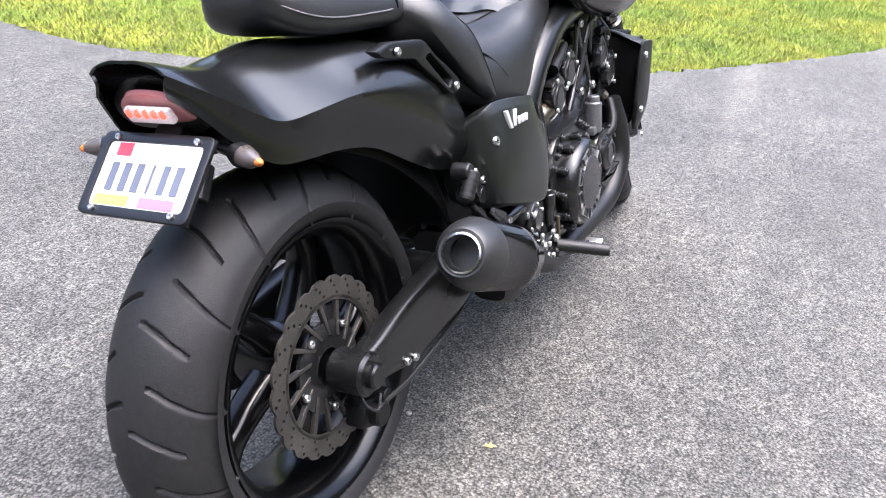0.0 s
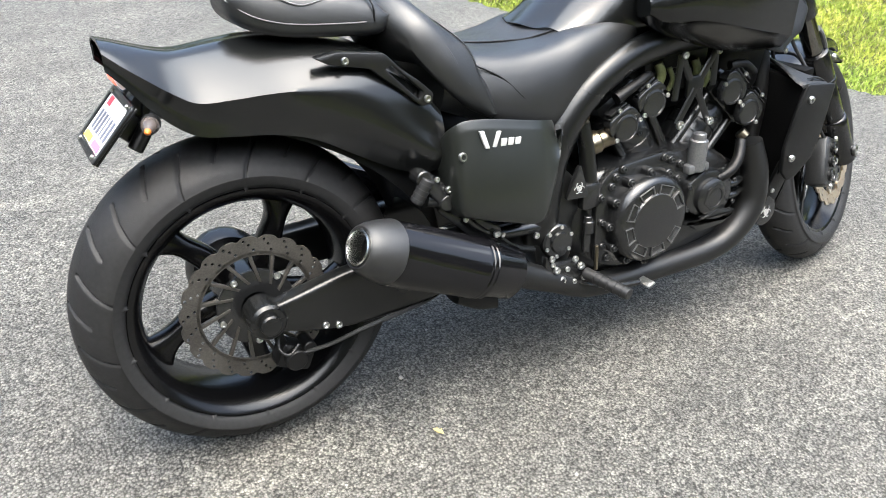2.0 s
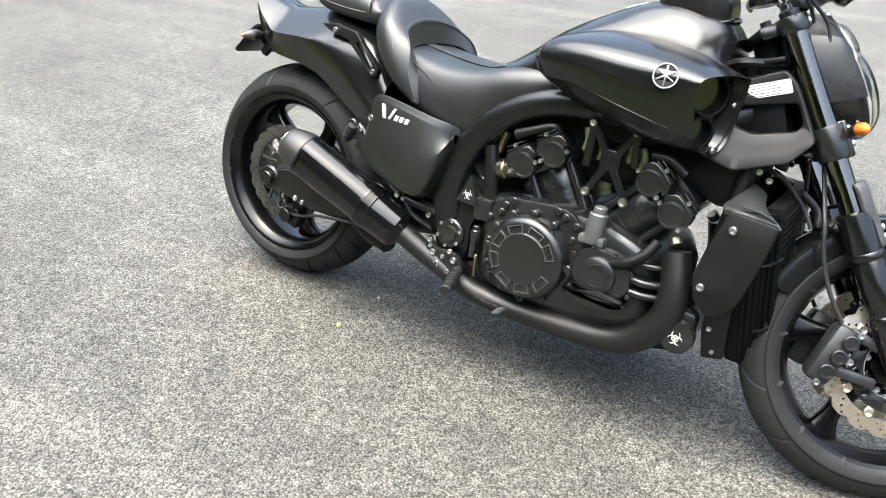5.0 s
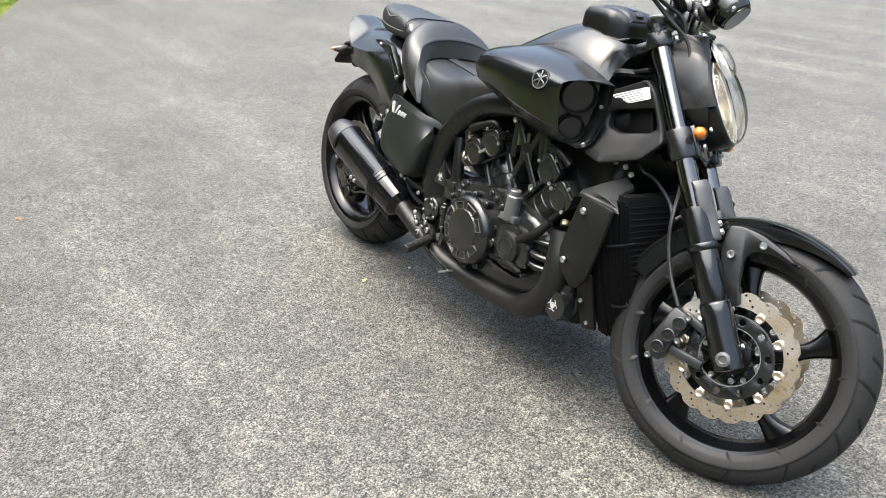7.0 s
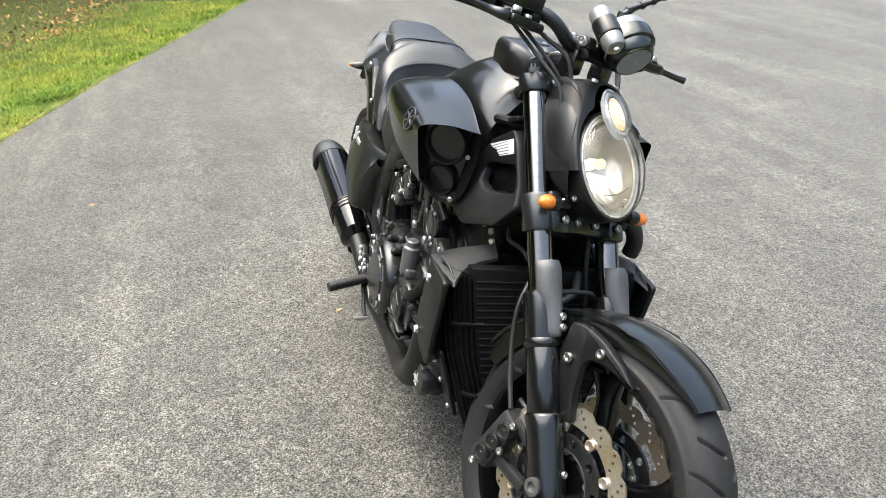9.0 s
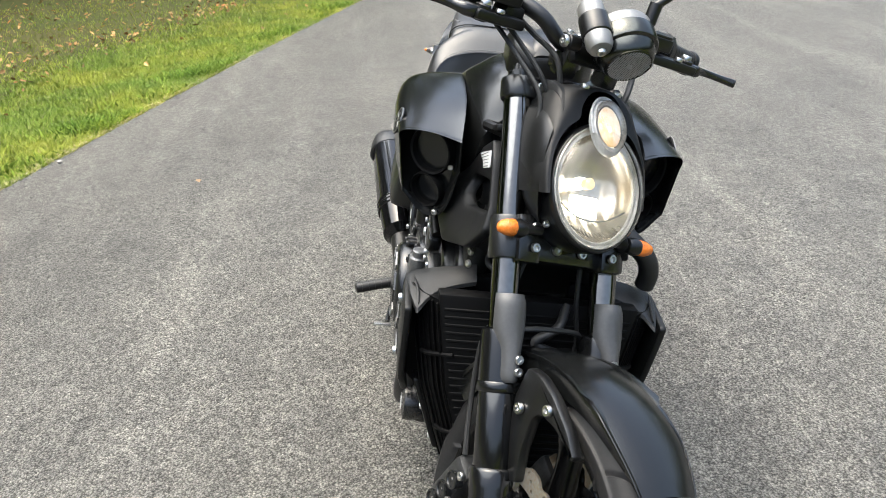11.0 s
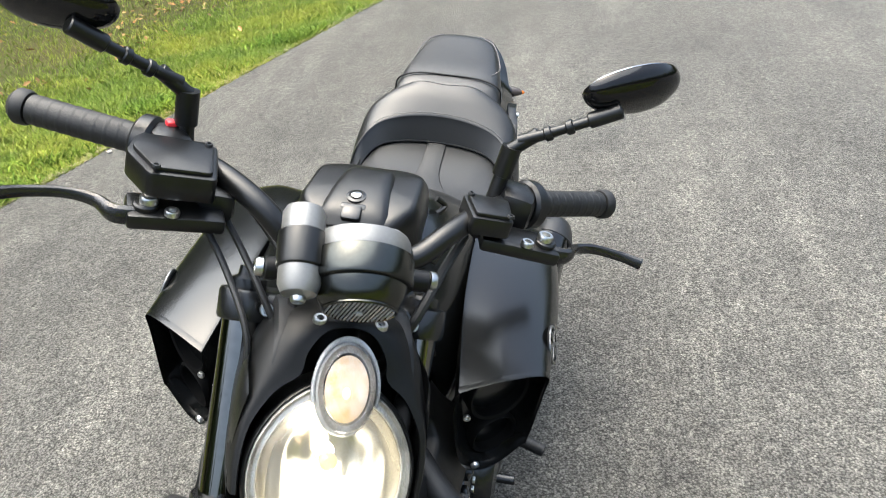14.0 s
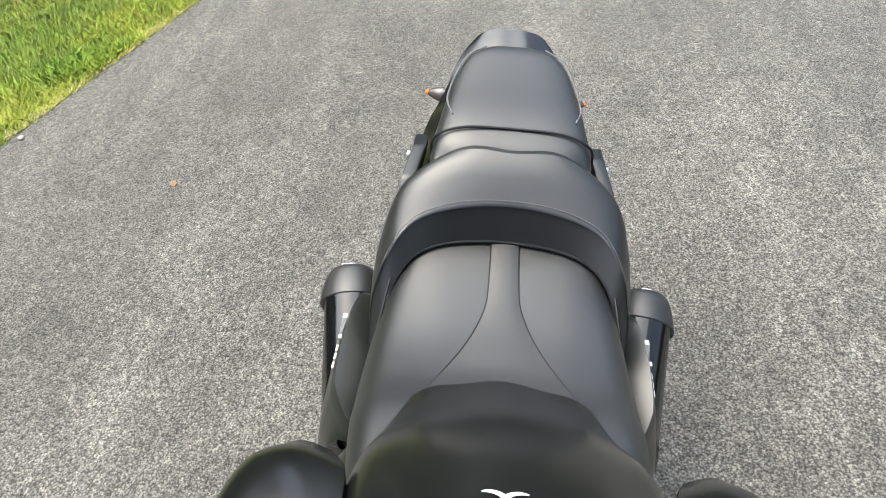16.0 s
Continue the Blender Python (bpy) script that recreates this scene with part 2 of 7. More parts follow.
def plate(outline, y0, y1, holes=(), bevel=0.002, m=None):
    """A plate from an outline in x and z, from y0 to y1, with holes through it."""
    bm = bmesh.new()
    edges = []
    for loop in (outline, *holes):
        vs = [bm.verts.new((x, y0, z)) for x, z in loop]
        edges += [bm.edges.new((vs[k], vs[(k + 1) % len(vs)])) for k in range(len(vs))]
    if holes:
        bmesh.ops.triangle_fill(bm, edges=edges, use_beauty=True)
    else:
        bm.faces.new(bm.verts[:])
    got = bmesh.ops.extrude_face_region(bm, geom=bm.faces[:])
    for v in (g for g in got["geom"] if isinstance(g, bmesh.types.BMVert)):
        v.co.y = y1
    bmesh.ops.recalc_face_normals(bm, faces=bm.faces)
    if bevel:
        sharp = [e for e in bm.edges if len(e.link_faces) == 2 and e.calc_face_angle(0) > 1.2]
        bmesh.ops.bevel(bm, geom=sharp, offset=bevel, segments=2, profile=0.5, affect="EDGES")
    if m:
        bm.transform(m)
    return bm


def rounded(points, r=0.01, n=3):
    """An outline with its corners rounded off."""
    out = []
    k = len(points)
    for i in range(k):
        a, b, c = Vector(points[i - 1]), Vector(points[i]), Vector(points[(i + 1) % k])
        d1, d2 = min(r, (a - b).length * 0.45), min(r, (c - b).length * 0.45)
        p, q = b + (a - b).normalized() * d1, b + (c - b).normalized() * d2
        for j in range(n + 1):
            u = j / n
            out.append(tuple(p * (1 - u) ** 2 + b * 2 * u * (1 - u) + q * u * u))
    return out


def join(*bms):
    """Several bmeshes as one."""
    out = bmesh.new()
    for b in bms:
        me = bpy.data.meshes.new("tmp")
        b.to_mesh(me)
        out.from_mesh(me)
        bpy.data.meshes.remove(me)
        b.free()
    return out


def part(name, bm, mat, parent=None, label="", m=None, mirror=False, angle=38):
    """Links a bmesh as one mesh object under a thing or part; mirror adds its twin on the other side."""
    made = []
    for flip in ((False, True) if mirror else (False,)):
        b = bm.copy()
        if flip:
            bmesh.ops.scale(b, vec=(1, -1, 1), verts=b.verts)
            bmesh.ops.reverse_faces(b, faces=b.faces)
        if m:
            b.transform(m)
        me = bpy.data.meshes.new(name)
        b.to_mesh(me)
        b.free()
        me.materials.append(mat)
        me.polygons.foreach_set("use_smooth", [True] * len(me.polygons))
        me.set_sharp_from_angle(angle=radians(angle))
        ob = new(name, me)
        ob.parent = parent
        if label:
            ob["label"] = label
        made.append(ob)
    bm.free()
    return made if mirror else made[0]


# ---- the motorcycle ----
def hex_bolt_mesh(steel):
    bm = lathe([(0.0045, 0.0), (0.0062, 0.0008), (0.0062, 0.0042), (0.0054, 0.0055), (0.0034, 0.0055), (0.0030, 0.0025)], (0, 0, 0), (0, 0, 1), 12)
    me = bpy.data.meshes.new("bolt")
    bm.to_mesh(me)
    bm.free()
    me.materials.append(steel)
    me.polygons.foreach_set("use_smooth", [True] * len(me.polygons))
    me.set_sharp_from_angle(angle=radians(35))
    return me


BOLT, DARKBOLT = hex_bolt_mesh(BOLTSTEEL), hex_bolt_mesh(CALIPER)


def bolt(parent, place, way=(0, -1, 0), size=1.0, m=None, mirror=False, mesh=BOLT):
    """A steel socket bolt on a part."""
    for s in ((1, -1) if mirror else (1,)):
        p, w = Vector((place[0], s * place[1], place[2])), Vector((way[0], s * way[1], way[2]))
        ob = new("bolt", mesh)
        ob.parent = parent
        mm = Matrix.Translation(p) @ w.to_track_quat("Z", "Y").to_matrix().to_4x4() @ Matrix.Diagonal((size, size, size, 1))
        ob.matrix_local = (m @ mm) if m else mm


moto = new("motorcycle")
moto.matrix_world = pose(0, 0.045, 0, -10, 0, -1.5)
tagged(moto, "matte black muscle motorcycle leaning on its side stand on asphalt", "motorcycle")
RAKE = Vector((-0.515, 0, 0.857))
HEAD = Vector((1.838, 0, 0))
STEER = Matrix.Translation(HEAD) @ Matrix.Rotation(radians(23.5), 4, RAKE) @ Matrix.Translation(-HEAD)
FORE = Vector((0.857, 0, 0.515))
RC, FC = Vector((0, 0, 0.329)), Vector((1.688, 0, 0.298))


def tyre_mesh(centre, R, half, bead, grooves, seed):
    """A tyre with curved grooves cut into its crown."""
    rc = half * 0.97
    crown = [(R - rc * 1.0 + math.sqrt(max(0, (rc * 1.0) ** 2 - (half * u) ** 2)), half * u) for u in (0.0, 0.25, 0.48, 0.68, 0.84, 0.93)]
    side = [(bead + 0.030, half * 1.0), (bead + 0.012, half * 0.94), (bead, half * 0.82)]
    full = [(r, -y) for r, y in side[::-1]] + [(r, -y) for r, y in crown[:0:-1]] + crown + side
    prof = curve_through(full, 6)
    n = 1000
    rows = []
    for k in range(n):
        th = k * 2 * math.pi / n
        row = []
        for r, y in prof:
            u = abs(y) / half
            if 0.06 < u < 0.93:
                turn = th / (2 * math.pi) * grooves + (0.5 if y > 0 else 0.0) - 0.85 * u ** 1.5
                first, d = math.floor(turn) % 2, turn % 1.0
                if d < 0.13 and (0.07 < u < 0.70 if first else 0.30 < u < 0.93):
                    r -= 0.0075 * math.sin(math.pi * d / 0.13)
            row.append((centre[0] + r * math.cos(th), centre[1] + y, centre[2] + r * math.sin(th)))
        rows.append(row)
    rows.append(rows[0])
    bm = grid(rows)
    return bm


def spoke(centre, a, r0, r1, y, w0, w1, thick, bend):
    """One cast spoke, swept to one side as it goes out."""
    secs = []
    for u in (0, 0.2, 0.45, 0.75, 1.0, 1.08):
        r = r0 + (r1 - r0) * u
        th = a + bend * u * u
        w = w0 + (w1 - w0) * u if u < 0.9 else w1 * (1 + 2.5 * (u - 0.9) * 4)
        t = thick * (1 - 0.25 * u)
        d, e = Vector((math.cos(th), 0, math.sin(th))), Vector((-math.sin(th), 0, math.cos(th)))
        c = Vector(centre) + d * r + Vector((0, y, 0))
        secs.append([c + e * (w * ex) + Vector((0, t * ey, 0)) for ex, ey in ((-0.5, -0.2), (-0.3, -0.5), (0.3, -0.5), (0.5, -0.2), (0.5, 0.3), (0.3, 0.5), (-0.3, 0.5), (-0.5, 0.3))])
    return loft(secs, 3, 2)


def wave_disc(centre, y, r_out, r_in, thick, waves, depth, m=None):
    """A wave-edged brake disc with drilled holes."""
    out = []
    for k in range(waves * 10):
        th = k * 2 * math.pi / (waves * 10)
        out.append((centre[0] + (r_out - depth * (0.5 + 0.5 * math.cos(waves * th)) ** 3) * math.cos(th), centre[2] + (r_out - depth * (0.5 + 0.5 * math.cos(waves * th)) ** 3) * math.sin(th)))
    holes = [circle(centre[0], centre[2], r_in, 72)]
    for k in range(waves):
        for j, rr in enumerate((0.25, 0.55, 0.8)):
            th = (k + 0.5 + 0.22 * (j - 1)) * 2 * math.pi / waves
            r = r_in + (r_out - r_in) * rr
            holes.append(circle(centre[0] + r * math.cos(th), centre[2] + r * math.sin(th), 0.0032, 7))
    return plate(out, y - thick / 2, y + thick / 2, holes, 0)


def rim_mesh(centre, r_flange, r_drop, half):
    prof = [(r_flange, -half), (r_flange + 0.002, -half + 0.006), (r_flange - 0.008, -half + 0.010), (r_drop + 0.012, -half + 0.035), (r_drop + 0.004, -half * 0.3), (r_drop + 0.004, half * 0.3), (r_drop + 0.012, half - 0.035),
            (r_flange - 0.008, half - 0.010), (r_flange + 0.002, half - 0.006), (r_flange, half), (r_flange - 0.012, half - 0.004), (r_drop, half - 0.034), (r_drop - 0.006, 0), (r_drop, -half + 0.034), (r_flange - 0.012, -half + 0.004)]
    return lathe(prof, centre, (0, 1, 0), 96, True)


# rear wheel
rear_wheel = part("rear_wheel", rim_mesh(RC, 0.240, 0.208, 0.094), RIMPAINT, moto, "gloss black five-spoke rear wheel")
part("hub", lathe([(0.030, -0.085), (0.052, -0.08), (0.058, -0.04), (0.062, 0.0), (0.058, 0.05), (0.05, 0.085), (0.03, 0.09)], RC, (0, 1, 0), 40), RIMPAINT, rear_wheel)
for k in range(5):
    part("spoke", spoke(RC, radians(-18 + 72 * k), 0.052, 0.205, 0.0, 0.052, 0.040, 0.052, 0.16), RIMPAINT, rear_wheel)
part("tyre", tyre_mesh(RC, 0.328, 0.102, 0.236, 28, 1), RUBBER, rear_wheel, "wide worn black rear tyre")
part("brake_disc", wave_disc(RC, -0.094, 0.149, 0.112, 0.005, 22, 0.006), REARDISC, rear_wheel, "worn wave-edged rear brake disc")
fins = [plate([(RC.x + r * math.cos(t), RC.z + r * math.sin(t)) for r, t in ((0.052, a), (0.116, a + 0.30), (0.116, a + 0.37), (0.052, a + 0.12))], -0.094, -0.085, (), 0.001) for a in [k * 2 * math.pi / 15 for k in range(15)]]
part("disc_carrier", plate(circle(0, 0.329, 0.078, 48), -0.092, -0.083, [circle(0, 0.329, 0.03, 32)]), ENGINE, rear_wheel, "black finned disc carrier")
part("carrier_rim", plate(circle(0, 0.329, 0.117, 72), -0.0965, -0.0915, [circle(0, 0.329, 0.110, 72)], 0), REARDISC, rear_wheel)
for fin in fins:
    part("carrier_fin", fin, REARDISC, rear_wheel)
for a in range(5):
    th = radians(72 * a + 50)
    bolt(rear_wheel, (0.072 * math.cos(th), -0.092, 0.329 + 0.072 * math.sin(th)), size=1.1)

# swingarm, axle and rear caliper
def arm_section(x, y0, y1, z0, z1, r=0.25):
    w, h, cy, cz = (y1 - y0) / 2, (z1 - z0) / 2, (y0 + y1) / 2, (z0 + z1) / 2
    return [(x, cy + w * a, cz + h * b) for a, b in ((-1, -1 + r), (-1, 0), (-1, 1 - r), (-1 + r * 1.5, 1), (1 - r * 1.5, 1), (1, 1 - r), (1, 0), (1, -1 + r), (1 - r * 1.5, -1), (-1 + r * 1.5, -1))]


arm = loft([arm_section(0.015, -0.165, -0.125, 0.302, 0.358), arm_section(0.06, -0.168, -0.125, 0.290, 0.368), arm_section(0.16, -0.168, -0.125, 0.270, 0.388), arm_section(0.30, -0.162, -0.12, 0.268, 0.400), arm_section(0.42, -0.155, -0.11, 0.285, 0.405), arm_section(0.62, -0.145, -0.09, 0.31, 0.395)], 4, 3)
swingarm = part("swingarm", join(arm, rod((0, -0.105, 0.329), (0, -0.172, 0.329), 0.036, 32), box((0.33, 0, 0.335), (0.05, 0.27, 0.1), 0.015)), MATTE, moto, "matte black swingarm")
part("axle_nut", rod((0, -0.165, 0.329), (0, -0.186, 0.329), 0.021, 24), MATTE, swingarm)
part("shaft_drive_arm", join(loft([arm_section(-0.02, 0.10, 0.16, 0.29, 0.37), arm_section(0.15, 0.115, 0.175, 0.285, 0.375), arm_section(0.4, 0.11, 0.165, 0.29, 0.385), arm_section(0.62, 0.09, 0.15, 0.31, 0.395)], 4, 3), lathe([(0.03, -0.03), (0.075, -0.025), (0.085, 0.0), (0.08, 0.03), (0.05, 0.055), (0.02, 0.06)], (0, 0.125, 0.329), (0, 1, 0), 40)), MATTE, moto, "dark shaft drive housing")
cal = join(box((0.055, -0.108, 0.215), (0.075, 0.05, 0.055), 0.012, (0, 25, 0)), rod((0.05, -0.085, 0.218), (0.05, -0.150, 0.218), 0.022, 24), rod((0.082, -0.085, 0.232), (0.082, -0.140, 0.232), 0.014, 20), box((0.03, -0.11, 0.26), (0.02, 0.02, 0.09), 0.005, (0, -15, 0)))
rear_caliper = part("rear_caliper", cal, ENGDARK, moto, "black rear brake caliper")
for p in ((0.108, -0.168, 0.292), (0.135, -0.168, 0.285)):
    bolt(swingarm, p, size=1.2)
part("brake_hose", tube([(0.06, -0.135, 0.225), (0.12, -0.15, 0.235), (0.19, -0.165, 0.258), (0.27, -0.165, 0.268), (0.36, -0.15, 0.275), (0.46, -0.12, 0.31)], 0.0045, 8), RUBBERSIDE, moto, "black rear brake hose")
part("speed_sensor_cable", tube([(0.03, -0.115, 0.272), (0.02, -0.14, 0.25), (0.035, -0.15, 0.238), (0.06, -0.14, 0.25)], 0.003, 8), RUBBERSIDE, moto)

# tail cowl and rear fender
def cowl_section(x, zt, ys, zs, yf, zf, yb, zb):
    """Half a section from the lower edge over the crease to the top, and its mirror image."""
    soft = float(np.interp(x, (-0.06, 0.30), (-0.006, 0.012)))
    lower = curve_through([(x, yb, zb), (x, yb * 0.45 + yf * 0.55 - soft, zb * 0.45 + zf * 0.55), (x, yf, zf)], 4)
    upper = curve_through([(x, yf, zf), (x, (ys + yf) / 2 - 0.001, (zs + zf) / 2 + 0.001), (x, ys, zs), (x, ys * 0.5, zt), (x, 0, zt)], 4)
    creased = np.concatenate([lower[:-1], upper])
    rounder = curve_through([(x, yb, zb), (x, yb * 0.45 + yf * 0.55 - soft, zb * 0.45 + zf * 0.55), (x, yf + 0.002, zf), (x, (ys + yf) / 2 - 0.007, (zs + zf) / 2 + 0.005), (x, ys, zs), (x, ys * 0.5, zt), (x, 0, zt)], 4)
    k = float(np.interp(x, (0.08, 0.28), (0.0, 1.0)))
    half = [tuple(q) for q in creased * (1 - k) + rounder * k]
    return half + [(px, -py, pz) for px, py, pz in half[-2::-1]]


cowl = sheet([cowl_section(-0.184, 0.853, -0.046, 0.848, -0.066, 0.836, -0.064, 0.806),
              cowl_section(-0.16, 0.846, -0.052, 0.838, -0.088, 0.816, -0.082, 0.78),
              cowl_section(-0.128, 0.835, -0.052, 0.827, -0.106, 0.792, -0.098, 0.74),
              cowl_section(-0.092, 0.824, -0.05, 0.817, -0.118, 0.766, -0.108, 0.706),
              cowl_section(-0.056, 0.819, -0.052, 0.811, -0.131, 0.748, -0.117, 0.687),
              cowl_section(0, 0.824, -0.06, 0.812, -0.142, 0.748, -0.126, 0.68),
              cowl_section(0.07, 0.828, -0.072, 0.811, -0.15, 0.75, -0.132, 0.672),
              cowl_section(0.14, 0.822, -0.09, 0.808, -0.158, 0.746, -0.14, 0.652),
              cowl_section(0.22, 0.808, -0.112, 0.796, -0.166, 0.73, -0.146, 0.607),
              cowl_section(0.29, 0.786, -0.127, 0.772, -0.171, 0.69, -0.152, 0.57),
              cowl_section(0.345, 0.75, -0.142, 0.728, -0.172, 0.645, -0.16, 0.555),
              cowl_section(0.385, 0.7, -0.15, 0.675, -0.176, 0.61, -0.16, 0.555)], 0.004, 5, 1)
tail = part("tail_cowl", cowl, SATIN, moto, "satin black tail cowl over the rear wheel", angle=50)
inner = sheet([[(x, -w, zb), (x, -w * 0.9, zb + h * 0.75), (x, -w * 0.5, zb + h), (x, w * 0.5, zb + h), (x, w * 0.9, zb + h * 0.75), (x, w, zb)] for x, w, zb, h in ((-0.05, 0.09, 0.715, 0.04), (0.0, 0.10, 0.695, 0.05), (0.12, 0.118, 0.648, 0.07), (0.22, 0.126, 0.592, 0.09), (0.31, 0.130, 0.515, 0.10), (0.37, 0.13, 0.43, 0.10), (0.40, 0.12, 0.34, 0.08))], 0.005, 4, 3)
part("inner_fender", inner, ENGDARK, moto, "dull black inner fender")
rail_bm = plate(rounded([(0.143, 0.800), (0.19, 0.806), (0.27, 0.796), (0.285, 0.782), (0.30, 0.765), (0.335, 0.738), (0.362, 0.712), (0.358, 0.692), (0.338, 0.690), (0.300, 0.724), (0.264, 0.752), (0.245, 0.770), (0.17, 0.785)], 0.006), -0.156, -0.134, [rounded([(0.272, 0.766), (0.285, 0.772), (0.342, 0.718), (0.334, 0.704), (0.324, 0.712)], 0.004)], 0.003)
for v in rail_bm.verts:
    v.co.y -= max(0.0, v.co.x - 0.18) * 0.13
part("grab_rail_bracket", rail_bm, PLASTIC, moto, "black plastic side bracket", mirror=True)
for p in ((0.197, -0.159, 0.790), (0.347, -0.178, 0.704)):
    bolt(tail, p, size=1.15, mirror=True)

# tail lamp, plate and rear indicators
LM = pose(0.026, 0, 0.004) @ Matrix.Diagonal((1, 0.92, 1, 1))
lamp_frame = loft([[(-0.150 - 0.01 * u, -w * 0.85, 0.752 - 0.004 * u), (-0.168 - 0.01 * u, -w, 0.785), (-0.178, -w * 0.6, 0.815), (-0.182, 0, 0.822), (-0.178, w * 0.6, 0.815), (-0.168 - 0.01 * u, w, 0.785), (-0.150 - 0.01 * u, w * 0.85, 0.752), (-0.145, 0, 0.745)] for u, w in ((0, 0.082), (1, 0.078))], 2, 4)
tail_lamp = part("tail_lamp", lamp_frame, PLASTIC, moto, "tail lamp lit red under the cowl", LM)
part("lens", loft([[(-0.160, -0.062, 0.762), (-0.174, -0.066, 0.782), (-0.184, -0.040, 0.803), (-0.187, 0, 0.808), (-0.184, 0.040, 0.803), (-0.174, 0.066, 0.782), (-0.160, 0.062, 0.762), (-0.157, 0, 0.757)], [(-0.170, -0.055, 0.765), (-0.182, -0.059, 0.782), (-0.191, -0.036, 0.799), (-0.193, 0, 0.803), (-0.191, 0.036, 0.799), (-0.182, 0.059, 0.782), (-0.170, 0.055, 0.765), (-0.167, 0, 0.761)]], 2, 4), REDLENS, tail_lamp, "pale red lens", LM)
part("lamp_band", box((-0.186, 0, 0.775), (0.012, 0.088, 0.024), 0.006, (0, -28, 0)), LEDWHITE, tail_lamp, "bright lamp band", LM)
for k in range(5):
    part("led", lathe([(0.0065, 0), (0.006, 0.003), (0.003, 0.0045)], (-0.1920, -0.032 + 0.016 * k, 0.778), (-0.9, 0, -0.25), 12), LEDRED, tail_lamp, "", LM)
PL = Matrix(((0, -0.73, 0.683, -0.186), (1, 0, 0, -0.004), (0, 0.683, 0.73, 0.700), (0, 0, 0, 1)))
part_holder = part("plate_bracket", join(box((0, 0.006, 0), (0.186, 0.006, 0.118), 0.004, (0, 0, 0)), box((0, -0.02, 0.02), (0.07, 0.05, 0.05), 0.008), box((0, -0.02, 0.06), (0.05, 0.05, 0.05), 0.008)), PLASTIC, moto, "black number plate bracket", PL)
number_plate = part("number_plate", plate(rounded([(-0.089, -0.052), (0.089, -0.052), (0.089, 0.052), (-0.089, 0.052)], 0.01), 0.0095, 0.0115, (), 0.0004), WHITE, part_holder, "white number plate with coloured edges", PL)
surround = rounded([(-0.097, -0.060), (0.097, -0.060), (0.097, 0.060), (-0.097, 0.060)], 0.012)
part("plate_frame", plate(surround, 0.009, 0.0145, [rounded([(-0.083, -0.046), (0.083, -0.046), (0.083, 0.046), (-0.083, 0.046)], 0.008)], 0.0015), PLASTIC, part_holder, "black plate frame", PL)
for k, w in enumerate((0.017, 0.017, 0.017, 0.006, 0.015, 0.017)):
    part("plate_character", box((0.058 - 0.023 * k, 0.0122, -0.004), (w * 0.75, 0.0010, 0.040), 0.0), DARKPRINT, part_holder, "", PL)
part("plate_mark", box((0.052, 0.0122, 0.035), (0.026, 0.001, 0.018), 0.0), REDPRINT, part_holder, "red corner mark", PL)
part("plate_band", box((0.045, 0.0122, -0.037), (0.06, 0.001, 0.014), 0.0), YELLOWPRINT, part_holder, "yellow band", PL)
part("plate_band", box((-0.035, 0.0122, -0.037), (0.06, 0.001, 0.014), 0.0), PINKPRINT, part_holder, "pink band", PL)
for x in (-0.07, 0.07):
    for z in (-0.051, 0.051):
        bolt(part_holder, (x, 0.0145, z), (0, 1, 0), 0.7, PL)
part("plate_lamp", join(rod((-0.13, -0.045, 0.705), (-0.160, -0.05, 0.665), 0.014, 16), box((-0.10, 0, 0.725), (0.07, 0.08, 0.035), 0.008)), PLASTIC, moto, "small black lamp behind the plate")


def indicator(base, tip, m=None):
    """A stalk with a slim indicator lamp, on both sides."""
    b, t = Vector(base), Vector(tip)
    d = (t - b).normalized()
    stems = part("indicator", join(tube([b, b + (t - b) * 0.45], 0.008, 12, smooth=False), lathe([(0.004, 0), (0.013, 0.006), (0.0165, 0.018), (0.014, 0.030)], b + d * 0.030, d, 20)), PLASTIC, moto, "slim indicator on a black stalk", m, True)
    for s, stem in zip((1, -1), stems):
        bb, dd = Vector((b.x, s * b.y, b.z)), Vector((d.x, s * d.y, d.z))
        yield s, stem, bb, dd


for s, stem, bb, dd in indicator((-0.12, -0.07, 0.728), (-0.15, -0.158, 0.722)):
    part("lens", lathe([(0.014, 0.0), (0.0155, 0.004), (0.012, 0.02), (0.006, 0.034)], bb + dd * 0.056, dd, 20), SMOKE, stem, "smoked clear lens")
    part("bulb_tip", lathe([(0.006, 0.0), (0.005, 0.006), (0.001, 0.010)], bb + dd * 0.089, dd, 12), AMBER, stem, "amber tip")

# seats
pill = loft([sym([(x, 0, zt), (x, -w * 0.6, zt - 0.002), (x, -w * 0.90, zt - 0.014), (x, -w, zb + 0.030), (x, -w * 0.93, zb + 0.006), (x, -w * 0.6, zb), (x, 0, zb)]) for x, w, zt, zb in ((0.028, 0.040, 0.906, 0.884), (0.036, 0.062, 0.919, 0.866), (0.060, 0.084, 0.922, 0.846), (0.100, 0.099, 0.916, 0.832), (0.15, 0.109, 0.909, 0.824), (0.23, 0.119, 0.900, 0.818), (0.285, 0.122, 0.885, 0.815), (0.31, 0.114, 0.868, 0.822))], 4, 4)
pillion = part("passenger_seat", pill, LEATHER, moto, "black vinyl passenger seat with grey stitching")
